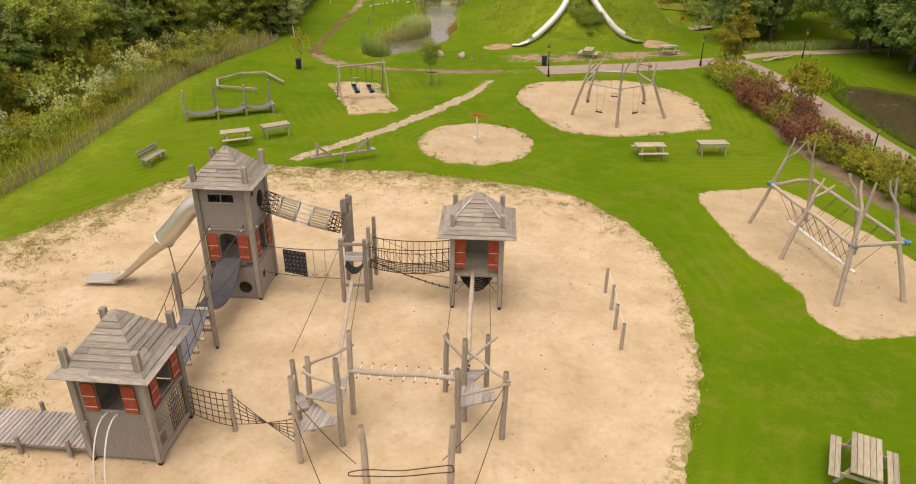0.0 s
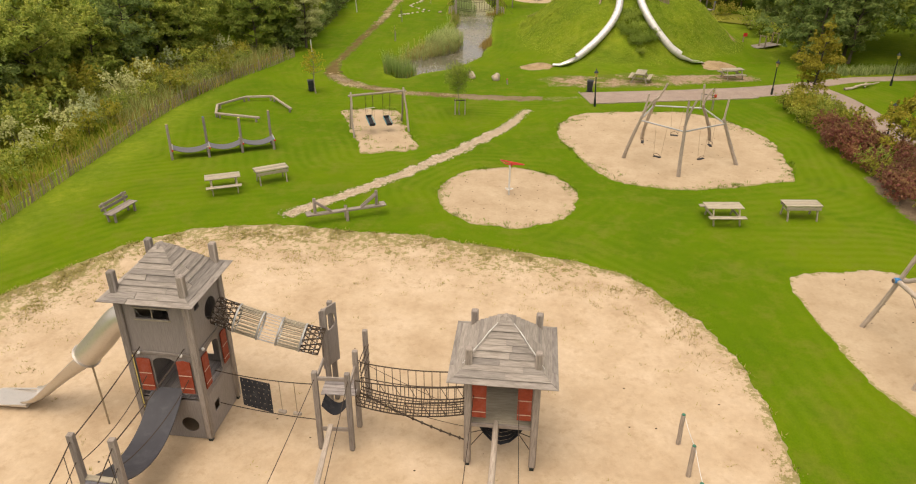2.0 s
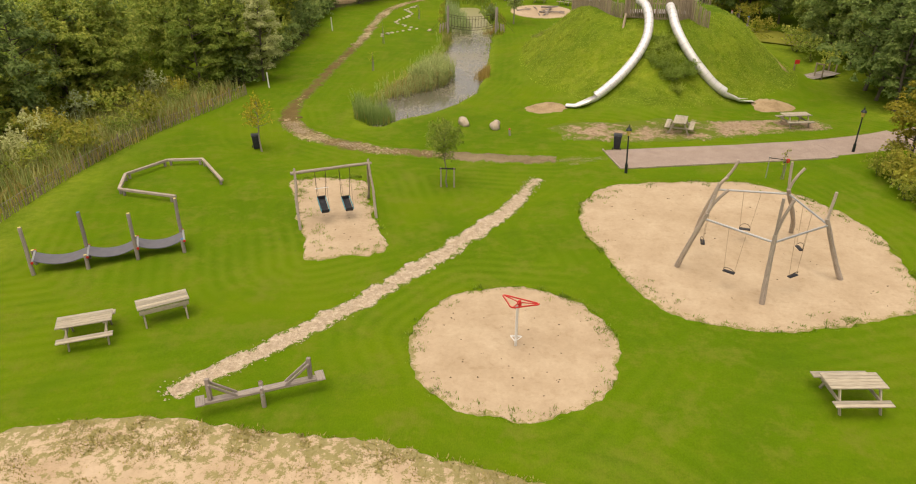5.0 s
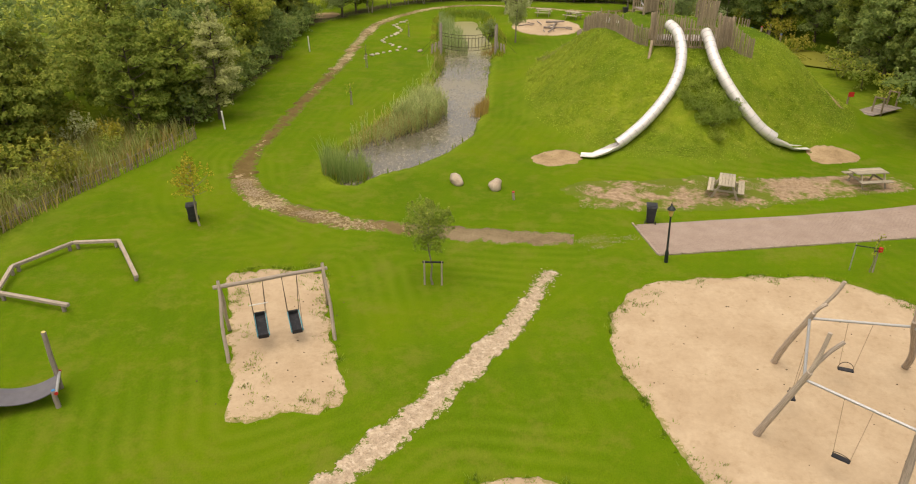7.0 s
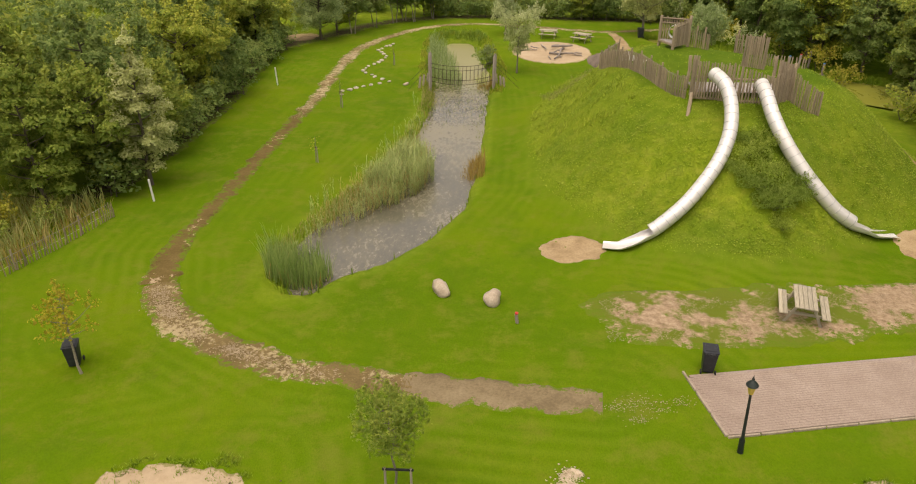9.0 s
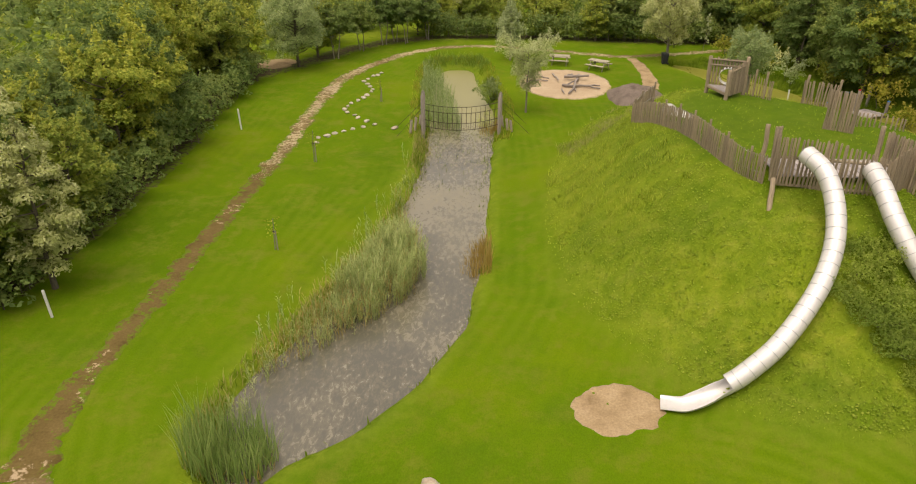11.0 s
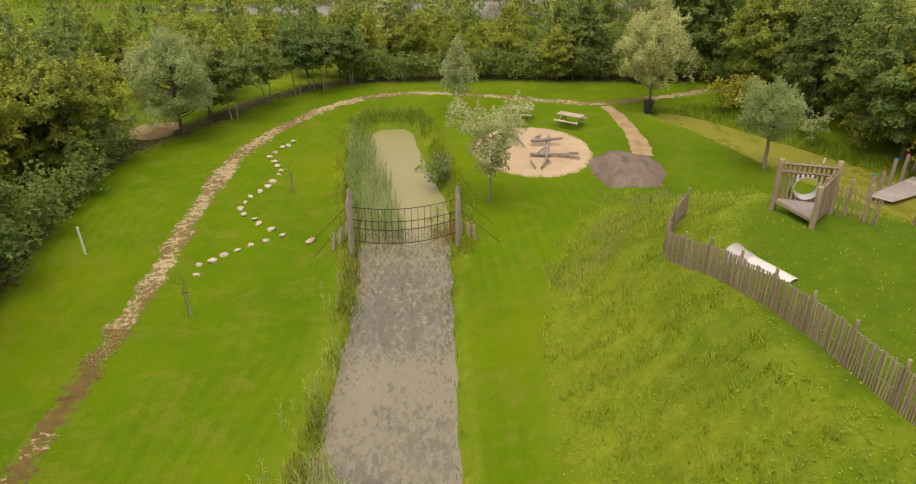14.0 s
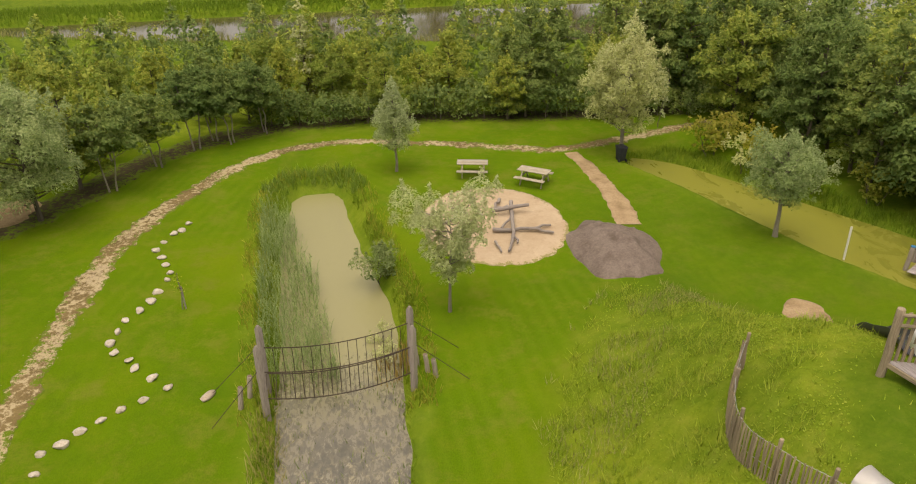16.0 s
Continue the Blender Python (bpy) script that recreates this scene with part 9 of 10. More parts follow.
def log_pile():
    root = thing("climbing_logs", at(5.4, 105.2), "criss-crossed bare trunks lying in a sand circle", "logs")
    z = land(5.4, 105.2)
    runs = [((6.42, 107.0, 0.25), (5.74, 103.5, 0.22), 0.16), ((5.78, 103.65, 0.22), (5.2, 102.1, 0.10), 0.12), ((5.76, 103.6, 0.22), (5.76, 102.8, 0.10), 0.09), ((5.2, 105.9, 0.38), (7.1, 106.1, 0.42), 0.17),
            ((5.2, 106.15, 0.28), (6.12, 106.45, 0.30), 0.10), ((4.9, 104.25, 0.14), (6.66, 104.02, 0.16), 0.15), ((6.6, 104.03, 0.16), (7.73, 104.28, 0.14), 0.11), ((6.6, 104.03, 0.16), (7.68, 103.55, 0.10), 0.11),
            ((5.97, 107.7, 0.12), (5.4, 106.2, 0.34), 0.12), ((4.43, 107.85, 0.10), (4.7, 105.3, 0.24), 0.10), ((5.3, 104.15, 0.22), (6.1, 105.4, 0.30), 0.09), ((4.78, 103.1, 0.12), (4.87, 102.15, 0.07), 0.09), ((3.42, 107.0, 0.10), (4.05, 106.3, 0.12), 0.09), ((2.42, 105.3, 0.10), (3.93, 105.65, 0.12), 0.09)]
    for i, (a, b, r) in enumerate(runs):
        single("trunk", log, GREYWOOD, root, "", Vector(a) + Vector((0, 0, z)), Vector(b) + Vector((0, 0, z)), r * 0.7, r * 0.5, 9, 0.08, i * 1.9)


log_pile()


def spoil_heap():
    bm = bmesh.new()
    cx, cy = 9.9, 101.6
    n, rings = 40, 12
    rows = []
    for j in range(rings + 1):
        f = 1 - j / rings
        row = []
        for i in range(n):
            a = 2 * math.pi * i / n
            R = (2.1 if math.cos(a) < 0 else 2.05) * (1 + 0.2 * wob(math.cos(a) * 2, math.sin(a) * 2, 1.0, 9))
            x, y = cx + R * f * math.cos(a), cy + (2.75 if math.sin(a) > 0 else 2.6) / 1.9 * R * f * math.sin(a)
            h = 0.95 * (1 - f ** 1.5) + 0.16 * wob(x, y, 1.3, 3) * (1 - f) * 2 + 0.14 * wob(x, y, 3.2, 3) * min(1, (1 - f) * 4)
            row.append(bm.verts.new((x, y, land(x, y) - (0.05 if j == 0 else -0.01) + h)))
        rows.append(row)
    for a, b in zip(rows, rows[1:]):
        for i in range(n):
            bm.faces.new((a[i], a[(i + 1) % n], b[(i + 1) % n], b[i]))
    bm.faces.new(rows[-1])
    ob = part("dirt_mound", bm, SPOIL)
    tagged(ob, "low heap of grey-brown soil beside the path", "heap")


spoil_heap()


def pebbles(name, spots, size, material, label, category="gravel"):
    """Loose shells and pebbles lying on a path, as one object."""
    rng = np.random.default_rng(len(spots))
    n = len(spots)
    z = np.array([land(x, y) for x, y in spots]) + 0.028
    c = np.column_stack([np.array(spots), z])
    a = rng.random(n) * 6.283
    s = size * (0.5 + rng.random(n))
    co = np.empty((n, 5, 3))
    for k in range(4):
        g = a + k * 1.5708
        co[:, k] = c + np.column_stack([np.cos(g) * s, np.sin(g) * s * 0.7, np.zeros(n)])
    co[:, 4] = c + np.column_stack([rng.normal(size=n) * s * 0.2, rng.normal(size=n) * s * 0.2, s * 0.7])
    faces = (np.arange(n) * 5)[:, None, None] + np.array([[0, 1, 4], [1, 2, 4], [2, 3, 4], [3, 0, 4]])
    me = bpy.data.meshes.new(name)
    me.from_pydata(co.reshape(-1, 3).tolist(), [], faces.reshape(-1, 3).tolist())
    me.materials.append(material)
    tagged(new(name, me), label, category, kind="stuff")


def along(pts, n, half, patchy=False):
    line = curve_through(pts, 0.2)
    out = []
    while len(out) < n:
        p = line[int(BR.random() * (len(line) - 1))]
        if patchy and wob(p.x, p.y, 0.55, 2) < BR.random() * 0.5 - 0.2:
            continue
        out.append((p.x + BR.normal() * half * 0.5, p.y + BR.normal() * half * 0.4))
    return out


SHELL = granular("loose_shell", [(0.30, 0.232, 0.16), (0.405, 0.33, 0.243), (0.50, 0.425, 0.335)], 9, 25, 0.9, 0.2, 0.01)
CHIP = granular("loose_chips", [(0.23, 0.178, 0.115), (0.315, 0.25, 0.17), (0.40, 0.325, 0.235)], 9, 25, 0.9, 0.2, 0.01)
pebbles("pebbles", along([(-9.4, 37.7), (-7.9, 39.2), (-5.6, 41.7), (-2.6, 45.8), (-0.7, 48.8), (1.1, 52.0), (2.4, 55.2)], 3600, 0.40), 0.030, SHELL, "loose pale shells on the straight footpath")
pebbles("pebbles", [p for gx, gy, k in ((3.9, 57.75, 0.5), (4.7, 57.9, 0.7), (5.9, 58.0, 0.5), (4.6, 57.2, 0.4), (5.3, 57.6, 0.3)) for p in [(gx + BR.normal() * k * 0.55, gy + BR.normal() * k * 0.26) for _ in range(int(170 * k))]], 0.018, CHIP, "thin patches of pale shells in the lawn")
pebbles("pebbles", along([(-8.5, 60.2), (-10.2, 61.1), (-11.8, 62.6), (-12.7, 64.0)], 1500, 0.5, True) + along([(-3.0, 58.9), (-6.3, 59.3), (-8.5, 60.2)], 700, 0.45, True) + along([(-13.0, 86.1), (-12.8, 90.5), (-12.6, 99.2), (-12.2, 105.0), (-10.5, 109.9), (-8.0, 114.4), (-4.9, 117.3), (-1.3, 118.1), (2.3, 117.3), (5.8, 116.3), (11.3, 114.7), (19.7, 117.2)], 2200, 0.5, True), 0.024, CHIP, "loose pale shells on the winding path")
pebbles("pebbles", around(5200, 4.2, 20.5, 61.0, 65.8, lambda x, y: abs(y - float(np.interp(x, [4.2, 8, 12, 17, 20.5], [62.4, 62.7, 63.2, 64.3, 65.1]))) < 1.35 and wob(x, y, 0.55, 7) + 0.5 * wob(x, y, 1.4, 3) > 0.02), 0.015, CHIP, "pale chips strewn over the worn strip")


def warning_arm():
    root = thing("sign_post", at(14.1, 55.75), "thin pale post with a dark arm and a red box", "sign post")
    z = land(14.1, 55.75)
    single("post", sweep, GALV, root, "", [(14.1, 55.75, z - 0.1), (14.1, 55.75, z + 1.15)], 0.022, 8)
    single("arm", beam, BLACKMETAL, root, "dark arm", (14.05, 55.72, z + 1.1), (14.95, 55.55, z + 1.05), 0.03, 0.04)
    single("box", beam, BRIGHTRED, root, "red box", (14.95, 55.55, z + 0.92), (14.95, 55.55, z + 1.12), 0.14, 0.10)


warning_arm()


LITTER = granular("dead_leaves", [(0.055, 0.038, 0.024), (0.09, 0.062, 0.038), (0.14, 0.10, 0.06)], 9, 25, 0.9, 0.2, 0.01)
pits = around(40, -9, -5, 46.5, 54.8) + around(75, 5, 16.5, 43.5, 55) + around(60, -14, 7.5, 12, 33) + around(45, -1.8, 3.8, 37.8, 43.6) + around(70, 13.5, 18.6, 21.5, 34)
pebbles("leaf_litter", pits, 0.03, LITTER, "dead brown leaves and twigs scattered on sand", "leaves")


# ---- the mound with its slides and palings ----
def pale_run(root, pts, h0, h1, gap, name="pale", base=None, seed=3, lean=0.035, r=0.043):
    """A row of round pales along pts, heights running from h0 to h1; base(x, y) gives the foot."""
    rng = random.Random(seed)
    meshes = []
    for k in range(5):
        bm = fresh()
        sweep(bm, [(0, 0, 0), (0.012 * (k - 2), 0.01, 0.5), (0, 0, 0.97), (0, 0, 1.0)], [r, r * 0.95, r * 0.9, r * 0.6], 6)
        meshes.append(mesh_of("pale", bm, FENCEWOOD))
    line = curve_through(pts, gap)
    inv = root.matrix_world.inverted()
    for i, p in enumerate(line):
        t = i / max(1, len(line) - 1)
        x, y = p.x, p.y
        z = base(x, y) if base else land(x, y) - 0.08
        h = (h0 + (h1 - h0) * t) * (1 + rng.uniform(-0.028, 0.028))
        ob = new(name, meshes[rng.randrange(5)])
        ob.parent = root
        ob.matrix_basis = inv @ Matrix.Translation((x, y, z)) @ Matrix.Rotation(rng.uniform(0, 6), 4, "Z") @ Matrix.Rotation(rng.uniform(-lean, lean), 4, "X") @ Matrix.Diagonal((1, 1, h, 1))
    return line


def mound_fence():
    root = thing("paling_fence", at(7.2, 82), "curved fence of split chestnut pales on the mound", "fence", "mound fences")
    line = pale_run(root, [(8.2, 88.8), (7.35, 87.7), (6.75, 86.4), (6.75, 85.0), (7.15, 83.0), (7.65, 80.5), (8.1, 78.0), (8.55, 75.9), (9.2, 74.7)], 1.05, 1.12, 0.080, r=0.025)
    for i in range(0, len(line), 17):
        p = line[i]
        z = land(p.x, p.y)
        single("post", log, FENCEWOOD, root, "", Vector((p.x + 0.08, p.y, z - 0.1)), Vector((p.x + 0.08, p.y, z + 1.18)), 0.05, 0.045, 9, 0.02, i)
    for h in (0.35, 0.95):
        bm = fresh()
        sweep(bm, [(p.x + 0.04, p.y, land(p.x, p.y) + h) for p in line[::6]], 0.008, 4)
        wpart("wire", bm, GALV, root)
    root = thing("paling_fence", at(15.6, 75.6), "short fence of chestnut pales beside the slide tower", "fence", "mound fences")
    pale_run(root, [(13.95, 74.1), (14.5, 73.6), (15.1, 73.6)], 1.45, 1.15, 0.10, seed=5)
    root = thing("paling_fence", at(14.6, 81.8), "tall board of upright pales standing on the mound", "fence", "mound fences")
    pale_run(root, [(13.45, 80.15), (14.55, 79.9)], 1.75, 1.75, 0.085, seed=6, r=0.048)
    root = thing("paling_fence", at(16.0, 81.0), "low row of pales and posts on the mound", "fence", "mound fences")
    pale_run(root, [(15.0, 80.9), (15.9, 81.2), (17.0, 80.6)], 0.75, 0.6, 0.16, seed=7, r=0.035)
    root = thing("paling_fence", at(15.4, 85.3), "leaning panel of chestnut pales on the mound's back", "fence", "mound fences")
    line = pale_run(root, [(14.75, 85.6), (15.4, 85.4), (16.05, 85.0)], 1.25, 1.2, 0.105, seed=9, lean=0.08)
    for p in (line[0], line[-1]):
        single("post", log, FENCEWOOD, root, "", Vector((p.x, p.y + 0.06, land(p.x, p.y) - 0.1)), Vector((p.x + 0.1, p.y + 0.06, land(p.x, p.y) + 1.4)), 0.07, 0.065, 8)
    root = thing("paling_fence", at(13.2, 85.6), "sparse paling fence beside the small platform", "fence", "mound fences")
    line = pale_run(root, [(11.95, 86.0), (12.5, 85.7), (12.95, 85.0)], 1.15, 1.0, 0.12, seed=8, r=0.028)
    for p in line[::4]:
        single("post", log, FENCEWOOD, root, "", Vector((p.x, p.y + 0.05, land(p.x, p.y) - 0.1)), Vector((p.x, p.y + 0.05, land(p.x, p.y) + 1.3)), 0.06, 0.055, 8)


mound_fence()


def slide_tower():
    root = thing("slide_tower", at(11.6, 74.6), "timber slide tower walled by upright pales", "slide tower")
    A, B, C, D = Vector((9.35, 74.25, 0)), Vector((10.9, 73.95, 0)), Vector((12.8, 73.55, 0)), Vector((13.95, 74.35, 0))
    floor = 5.30
    quad = [A + Vector((0.2, 0.1, 0)), D, Vector((13.7, 76.2, 0)), Vector((9.6, 76.2, 0))]
    for i in range(16):
        t = (i + 0.5) / 16
        p, q = quad[0].lerp(quad[1], t), quad[3].lerp(quad[2], t)
        single("deck_board", beam, DECKWOOD, root, "", p + Vector((0, 0.05, floor)), q + Vector((0, 0, floor)), 0.24, 0.04)
    for a, b in ((A, B), (B, C), (C, D)):
        for z in (5.05, 6.05):
            single("rail", log, FENCEWOOD, root, "", a + Vector((0, 0.07, z)), b + Vector((0, 0.07, z)), 0.05, 0.05, 8, 0.01, z)
    pale_run(root, [(A.x, A.y), (B.x, B.y)], 1.65, 1.75, 0.105, "pale", lambda x, y: 5.12 - 0.1 * (x - 9.4), 11)
    pale_run(root, [(B.x + 0.1, B.y), (C.x, C.y)], 1.95, 1.6, 0.105, "pale", lambda x, y: 4.85 - 0.12 * (x - 10.9), 12)
    pale_run(root, [(C.x + 0.1, C.y), (D.x, D.y)], 1.7, 1.95, 0.105, "pale", lambda x, y: 4.62, 13)
    pale_run(root, [(A.x - 0.05, A.y + 0.1), (9.75, 75.6)], 1.7, 1.6, 0.105, "pale", lambda x, y: 5.15, 14, 0.1)
    pale_run(root, [(D.x, D.y + 0.1), (13.8, 75.9)], 1.7, 1.6, 0.11, "pale", lambda x, y: 4.9, 15)
    for i, (x, y, t) in enumerate(((9.35, 74.2, 5.3), (11.0, 73.95, 5.3), (12.8, 73.6, 5.3), (13.95, 74.4, 6.7), (9.6, 76.2, 6.6), (13.7, 76.2, 6.6))):
        single("leg", log, FENCEWOOD, root, "", Vector((x - (0.25 if i == 0 else 0), y - (0.8 if i == 0 else 0.1), land(x, y - 0.5) - 0.25)), Vector((x, y, t)), 0.09, 0.085, 10, 0.03, i)


slide_tower()


def hill_slide(pts, end, label, r=0.305):
    """A segmented steel tube down the mound with a flared mouth and run-out."""
    root = thing("tube_slide", at(pts[-1][0], pts[-1][1]), label, "slide", "mound slides")
    run = curve_through(pts, 0.10)
    n, k = len(run), 4
    for i in range(0, n - 1, k):
        seg = run[max(0, i - 0):min(n, i + k + 1)]
        if len(seg) > 1:
            wpart("tube_segment", tube_mesh(seg, r, 18), BRIGHTSTEEL, root)
    for i in range(0, n, k):
        d = (run[min(i + 1, n - 1)] - run[max(i - 1, 0)]).normalized()
        x = d.cross(Vector((0, 0, 1))).normalized()
        y = d.cross(x)
        single("flange", sweep, GALV, root, "", [run[i] + (x * math.cos(a) + y * math.sin(a)) * (r + 0.003) for a in [2 * math.pi * q / 18 for q in range(18)]], 0.012, 5, False, True)
    last = run[-1]
    axis = (run[-1] - run[-2]).normalized()
    under = axis.cross(Vector((0, 0, 1))).normalized().cross(axis).normalized() * (r - 0.05)
    tail = curve_through([last - axis * 0.35 - under, last + axis * 0.20 - under] + [Vector(p) for p in end], 0.10)
    m = len(tail)
    tail = [Vector((p.x, p.y, max(p.z, land(p.x, p.y) + 0.06 - 0.4 * (1 - smooth(i / (m - 1), 0.10, 0.30))))) for i, p in enumerate(tail)]
    sides = [float(np.interp(i / (m - 1), [0, 0.15, 0.3, 0.45, 0.75, 1.0], [0.9, 0.9, 0.95, 0.68, 0.40, 0.16])) * r for i in range(m)]
    wpart("chute", trough(tail, [2 * r - 0.10 + 0.14 * smooth(i / (m - 1), 0.2, 0.6) for i in range(m)], sides), BRIGHTSTEEL, root, "open steel run-out chute")


hill_slide([(10.15, 73.9, 6.30), (10.45, 73.0, 6.02), (10.60, 72.2, 5.30), (10.45, 71.3, 4.42), (9.95, 70.4, 3.55), (9.2, 69.6, 2.72), (8.3, 68.9, 1.92), (7.4, 68.55, 1.18), (6.95, 68.45, 0.86)], [(6.0, 68.15, 0.30), (5.5, 68.1, 0.18), (4.92, 68.2, 0.18)], "long segmented steel tube slide curving down the mound")
hill_slide([(12.25, 73.6, 5.92), (12.25, 72.7, 5.62), (12.35, 71.7, 4.95), (12.75, 70.9, 4.10), (13.35, 70.3, 3.22), (14.1, 69.8, 2.35), (14.9, 69.55, 1.55), (15.7, 69.45, 1.02)], [(16.45, 69.42, 0.52), (16.95, 69.43, 0.34), (17.75, 69.5, 0.30)], "long segmented steel tube slide curving down the mound")


def short_tube():
    root = thing("crawl_tube", at(8.7, 83.0), "short steel crawl tube with a flared mouth in the grass", "tube")
    a, b = Vector((8.75, 81.8, land(8.75, 81.8) - 0.20)), Vector((8.0, 83.7, land(8.0, 83.7) - 0.08))
    run = [a.lerp(b, i / 14) for i in range(15)]
    bm = tube_mesh(run, 0.31, 18)
    wpart("tube", bm, BRIGHTSTEEL, root)
    d = (b - a).normalized()
    x = d.cross(Vector((0, 0, 1))).normalized()
    y = d.cross(x)
    rings = [[b + d * t + (x * math.cos(q) + y * math.sin(q)) * rr for q in [2 * math.pi * k / 20 for k in range(20)]] for t, rr in ((-0.5, 0.32), (0.0, 0.37), (0.25, 0.42))]
    bm = fresh()
    vs = [[bm.verts.new(p) for p in ring] for ring in rings]
    for u, v in zip(vs, vs[1:]):
        for k in range(20):
            bm.faces.new((u[k], u[(k + 1) % 20], v[(k + 1) % 20], v[k]))
    bmesh.ops.solidify(bm, geom=bm.faces[:], thickness=0.02)
    wpart("mouth", bm, BRIGHTSTEEL, root, "flared steel mouth")


short_tube()


def hole_platform():
    root = thing("play_platform", at(10.9, 86.0), "triangular timber platform with a round tunnel mouth", "platform")
    L, F, B = Vector((10.32, 86.65, 0)), Vector((10.80, 84.95, 0)), Vector((11.95, 86.05, 0))
    g = 5.32
    for i in range(9):
        u0, u1 = (i + 0.03) / 9, (i + 0.97) / 9
        bm = fresh()
        lay = bm.verts.layers.float_vector["grain"]
        vs = []
        for dz in (0, 0.04):
            for p in (L.lerp(B, u0), F.lerp(B, u0), F.lerp(B, u1), L.lerp(B, u1)):
                v = bm.verts.new(p + Vector((0, 0, g + dz)))
                v[lay] = (p.y * 0.08 + i, p.x + i, dz)
                vs.append(v)
        for q in ((0, 1, 2, 3), (7, 6, 5, 4), (0, 4, 5, 1), (1, 5, 6, 2), (2, 6, 7, 3), (3, 7, 4, 0)):
            bm.faces.new([vs[k] for k in q])
        wpart("deck_board", bm, DECKWOOD, root)
    single("deck_edge", beam, FENCEWOOD, root, "", L + Vector((0, 0, g - 0.04)), F + Vector((0, 0, g - 0.04)), 0.06, 0.12)
    for p, t in ((L, 6.75), (F, 6.45), (B, 6.85)):
        single("post", log, FENCEWOOD, root, "", Vector((p.x, p.y, land(p.x, p.y) - 0.2)), Vector((p.x, p.y, t)), 0.10, 0.09, 10, 0.03, t)
    d = (B - L).normalized()
    ln = (B - L).length
    for i in range(12):
        s = (i + 0.5) / 12
        p = L + d * ln * s
        if abs(s - 0.52) < 0.25:
            rr = 0.40
            dx = (s - 0.52) * ln
            hh = math.sqrt(max(0, rr * rr - dx * dx))
            c = g + 0.50
            single("board", beam, FENCEWOOD, root, "", p + Vector((0, 0, c + hh)), p + Vector((0, 0, 6.62 + 0.05 * (i % 3))), 0.09, 0.035)
            if c - hh > g + 0.03:
                single("board", beam, FENCEWOOD, root, "", p + Vector((0, 0, g)), p + Vector((0, 0, c - hh)), 0.09, 0.035)
        else:
            single("board", beam, FENCEWOOD, root, "", p + Vector((0, 0, g - 0.1)), p + Vector((0, 0, 6.62 + 0.05 * (i % 3))), 0.09, 0.035)
    n = Vector((-d.y, d.x, 0))
    c = L + d * ln * 0.52 + Vector((0, 0, g + 0.50))
    wpart("tunnel", tube_mesh([c - n * 0.06, c + n * 0.15, c + n * 0.38], 0.40, 24), BRIGHTSTEEL, root, "steel tunnel mouth")
    pale_run(root, [(B.x - 0.08, B.y - 0.08), (F.x + 0.1, F.y + 0.1)], 1.5, 1.25, 0.10, "pale", lambda x, y: g - 0.15, 17)
    for z in (6.35, 6.62):
        single("rail", log, FENCEWOOD, root, "", L + Vector((0, -0.06, z)), B + Vector((0, -0.06, z)), 0.045, 0.045, 8)
    single("rail", log, FENCEWOOD, root, "", B + Vector((0, 0, 6.5)), F + Vector((0, 0, 6.3)), 0.045, 0.045, 8)


hole_platform()


def back_slide():
    root = thing("slide", at(14.0, 92.5), "dark chute down the back of the mound", "slide")
    run = [Vector((p.x, p.y, land(p.x, p.y) + 0.03)) for p in curve_through([(11.7, 87.2, 0), (12.7, 89.4, 0), (13.7, 91.6, 0), (14.6, 93.3, 0), (15.0, 94.0, 0)], 0.2)]
    n = len(run)
    wpart("chute", trough(run, [0.7] * n, [0.3] * n), BELT, root)
    bm = fresh()
    panel(bm, rect(0, 0, 0.75, 0.05), [], 0.55, Matrix.Translation((14.9, 94.3, land(15.3, 94.6) + 0.06)))
    wpart("landing_plate", bm, WHITE, root, "pale landing plate")


back_slide()


def jetty():
    root = thing("jetty", at(25.6, 78.0), "weathered timber jetty with a small gate frame", "jetty")
    z = 0.22
    a, b, c, d = Vector((23.7, 77.6, z)), Vector((24.6, 76.7, z)), Vector((27.4, 78.6, z)), Vector((26.6, 79.7, z))
    for i in range(20):
        t = (i + 0.5) / 20
        single("plank", beam, GREYWOOD, root, "", a.lerp(d, t), b.lerp(c, t), 0.16, 0.04)
    for x, y in ((25.0, 77.7), (25.4, 77.3), (26.7, 79.3), (27.1, 78.9)):
        single("post", beam, FENCEWOOD, root, "", (x, y, -0.5), (x, y, 1.25), 0.10, 0.10)
    for p, q in (((25.0, 77.7), (25.4, 77.3)), ((26.7, 79.3), (27.1, 78.9))):
        single("crossbar", beam, FENCEWOOD, root, "", (*p, 1.2), (*q, 1.2), 0.08, 0.08)
    single("rope", sweep, ROPE, root, "", sag((25.0, 77.7, 1.1), (26.7, 79.3, 1.1), 0.15), 0.014, 5)
    sg = thing("sign", at(23.8, 78.8), "small red sign on a wooden post", "sign")
    g = land(23.8, 78.8)
    single("post", beam, FENCEWOOD, sg, "", (23.8, 78.8, g - 0.1), (23.8, 78.8, g + 0.75), 0.10, 0.10)
    single("board", beam, BRIGHTRED, sg, "red board", (23.72, 78.72, g + 0.7), (24.1, 78.72, g + 0.7), 0.03, 0.32)


jetty()


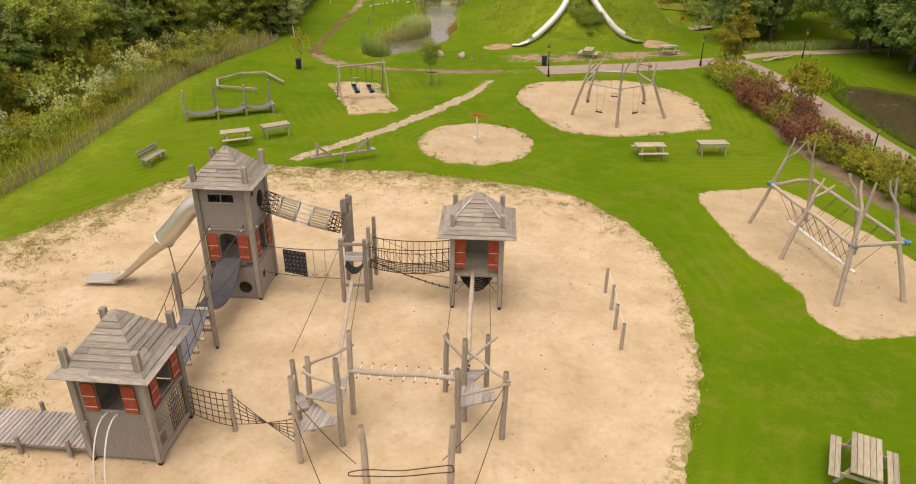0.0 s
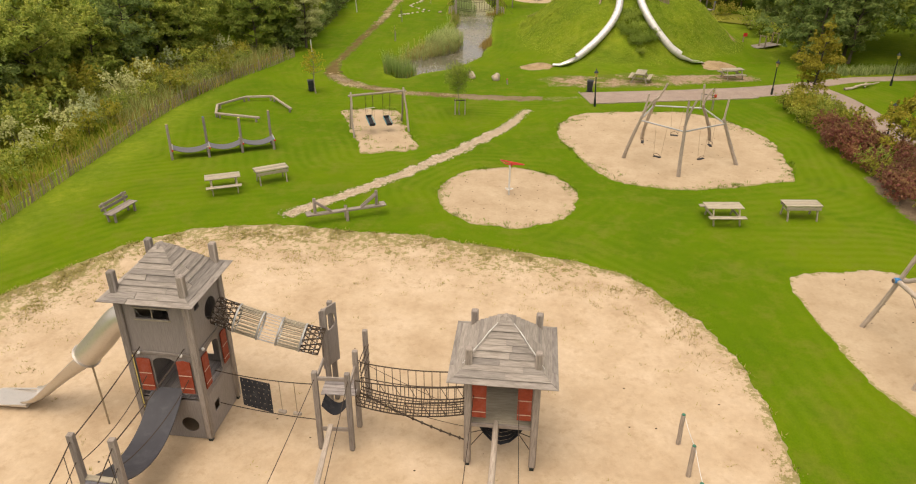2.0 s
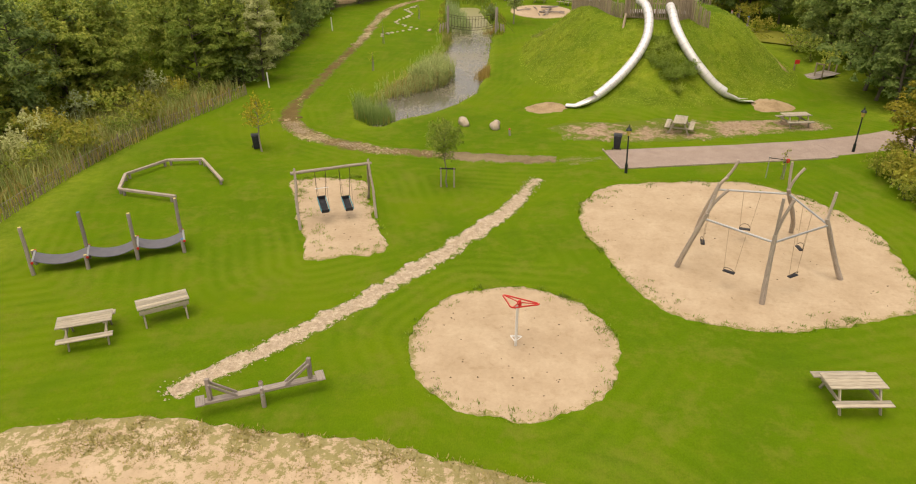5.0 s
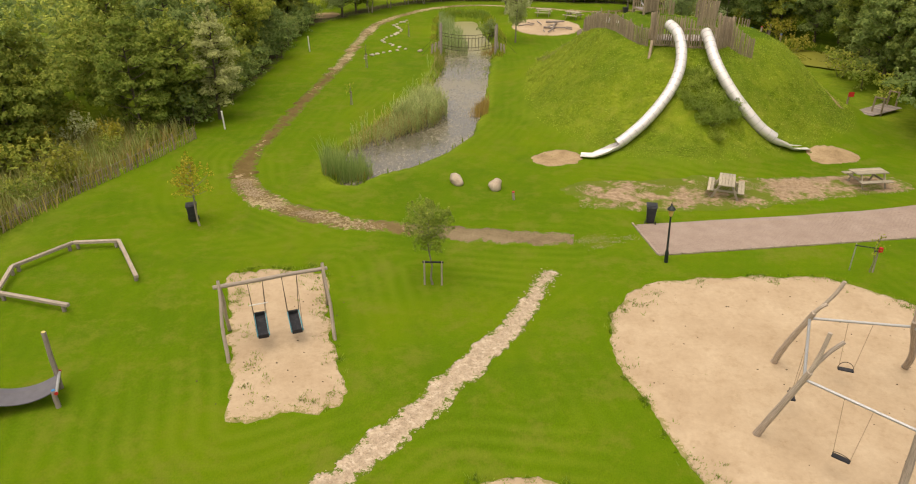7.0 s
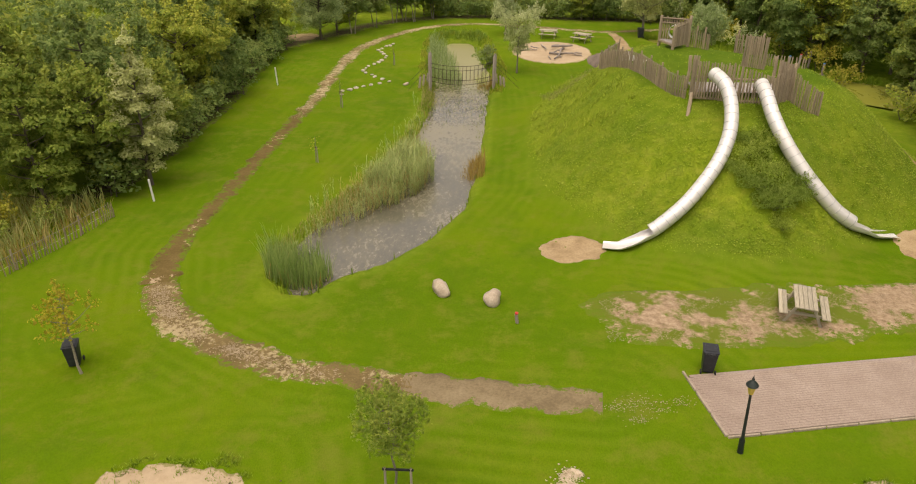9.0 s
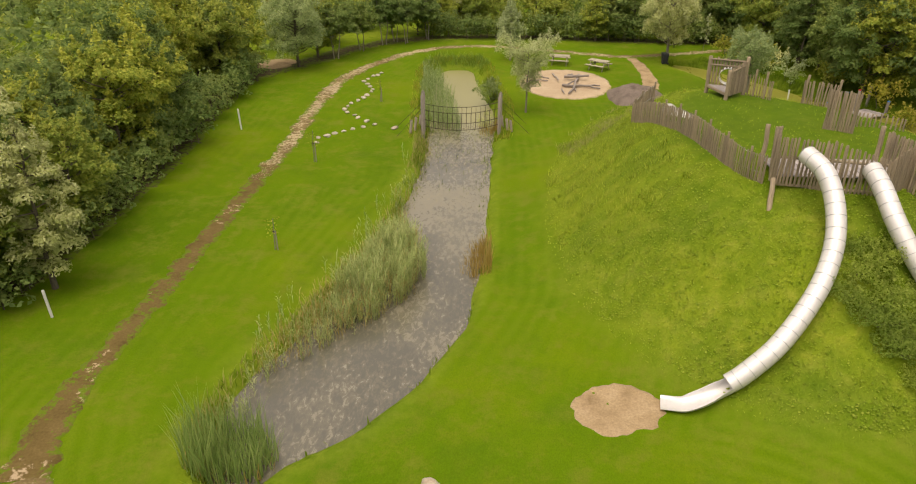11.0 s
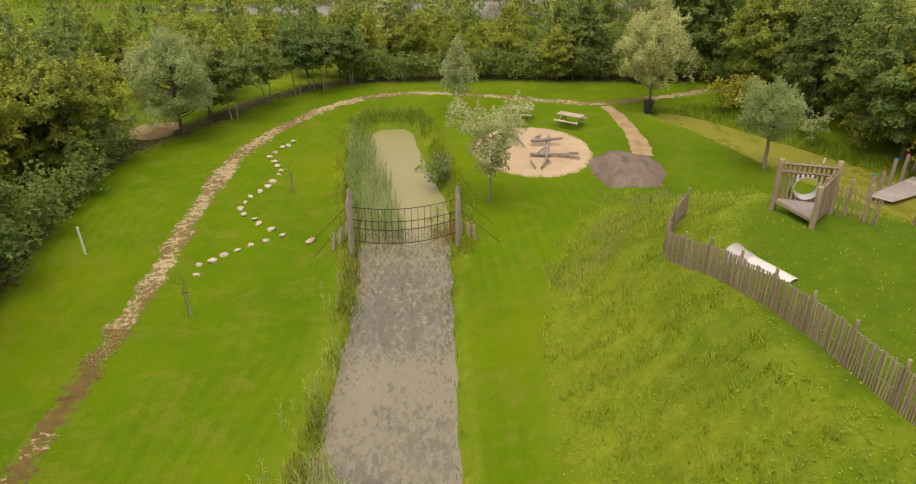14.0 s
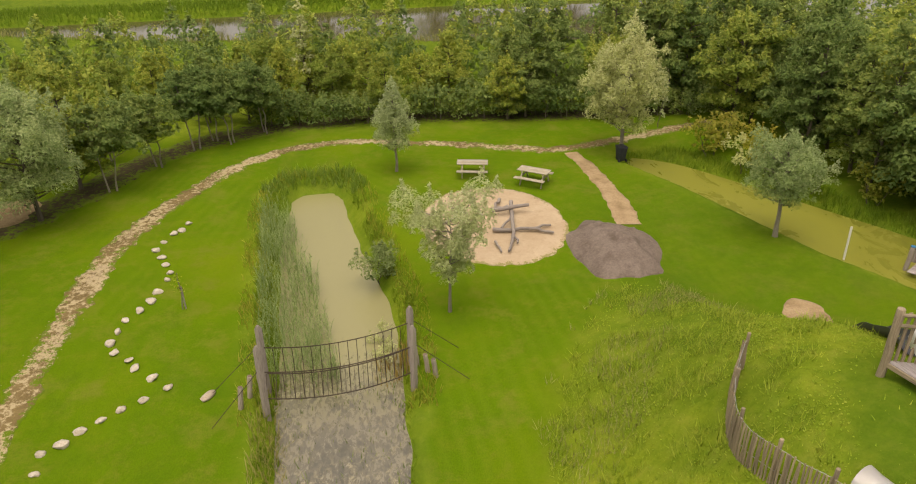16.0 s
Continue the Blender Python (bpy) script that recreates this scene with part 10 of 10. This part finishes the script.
def landing_stage():
    root = thing("landing_stage", at(23.6, 99.0), "grey timber landing stage with colour-capped posts in the ditch", "landing stage")
    a, b, c, d = Vector((21.6, 98.0, 0.25)), Vector((22.4, 97.1, 0.25)), Vector((26.6, 99.0, 0.25)), Vector((25.6, 100.4, 0.25))
    for i in range(26):
        t = (i + 0.5) / 26
        single("plank", beam, DECKWOOD, root, "", a.lerp(d, t), b.lerp(c, t), 0.155, 0.04)
    for x, y, h, m, nm in ((22.0, 98.5, 0.95, BLUE, "blue"), (22.9, 99.1, 0.95, BRIGHTRED, "red"), (23.8, 99.7, 1.35, BLUE, "blue"), (24.9, 100.35, 1.35, BRIGHTRED, "red"), (25.9, 100.9, 1.5, GREYWOOD, ""), (26.3, 99.0, 0.95, BLUE, "blue")):
        post = single("post", log, GREYWOOD, root, "", Vector((x, y, -0.6)), Vector((x + 0.05, y, 0.22 + h)), 0.10, 0.095, 10, 0.01, x)
        if nm:
            bm = fresh()
            sweep(bm, [(x + 0.05, y, 0.21 + h), (x + 0.05, y, 0.25 + h)], 0.098, 10)
            bm.transform(root.matrix_world.inverted())
            part("cap", bm, m, post, nm + " post cap")
    single("rope", sweep, ROPE, root, "", sag((22.05, 98.5, 0.98), (22.95, 99.1, 0.98), 0.15), 0.014, 5)


landing_stage()


# ---- brick pavement, laid piece by piece ----
def pavement():
    root = new("pavement")
    root.matrix_world = Matrix.Translation((6.87, 56.6, 0))
    tagged(root, "pinkish clay paving bricks with pale kerb stones", "pavement", kind="structure")
    o = Vector((6.87, 56.52, 0))
    u = Vector((11.5, 2.22, 0)).normalized()
    v = Vector((-u.y, u.x, 0))
    L, W, gap = 0.205, 0.1, 0.004
    bm = fresh()
    cbox(bm, (0, 0, 0), (L - gap, W - gap, 0.05), None, 0.003)
    me = mesh_of("brick", bm, BRICK)
    inv = root.matrix_world.inverted()
    rot = Matrix.Rotation(math.atan2(u.y, u.x), 4, "Z")
    rest = []
    rng = random.Random(9)
    count = 0
    for j in range(27):
        for i in range(60):
            shift = 0.5 * (j % 2)
            p = o + u * (0.10 + (i + 0.5 + shift) * L) + v * (0.07 + (j + 0.5) * W)
            m = Matrix.Translation((p.x, p.y, land(p.x, p.y) + 0.022 + rng.uniform(-0.0015, 0.0015))) @ rot
            if i < 14 and j < 21 and count < 294:
                ob = new("brick", me)
                ob.parent = root
                ob.matrix_basis = inv @ m
                count += 1
            else:
                rest.append(m)
    co = np.array([v_.co[:] for v_ in me.vertices])
    faces = [tuple(p.vertices) for p in me.polygons]
    allco, allf = [], []
    for k, m in enumerate(rest):
        mm = np.array(inv @ m)
        allco.append(co @ mm[:3, :3].T + mm[:3, 3])
        allf += [tuple(q + k * len(co) for q in f) for f in faces]
    m2 = bpy.data.meshes.new("bricks")
    m2.from_pydata(np.concatenate(allco).tolist(), [], allf)
    m2.materials.append(BRICK)
    ob = new("bricks", m2)
    ob.parent = root
    tagged(ob, "further paving bricks", kind="stuff")
    for k in range(12):
        bm = fresh()
        a = o + u * (k * 1.0 + 0.02)
        b = o + u * (k * 1.0 + 0.98)
        beam(bm, (a.x, a.y, land(a.x, a.y) + 0.02), (b.x, b.y, land(b.x, b.y) + 0.02), 0.07, 0.09)
        wpart("kerb_stone", bm, KERB, root)
    for k in range(3):
        bm = fresh()
        a = o + v * (k * 1.0 + 0.05)
        b = o + v * (k * 1.0 + 0.98)
        beam(bm, (a.x, a.y, land(a.x, a.y) + 0.02), (b.x, b.y, land(b.x, b.y) + 0.02), 0.07, 0.09)
        wpart("kerb_stone", bm, KERB, root)


pavement()
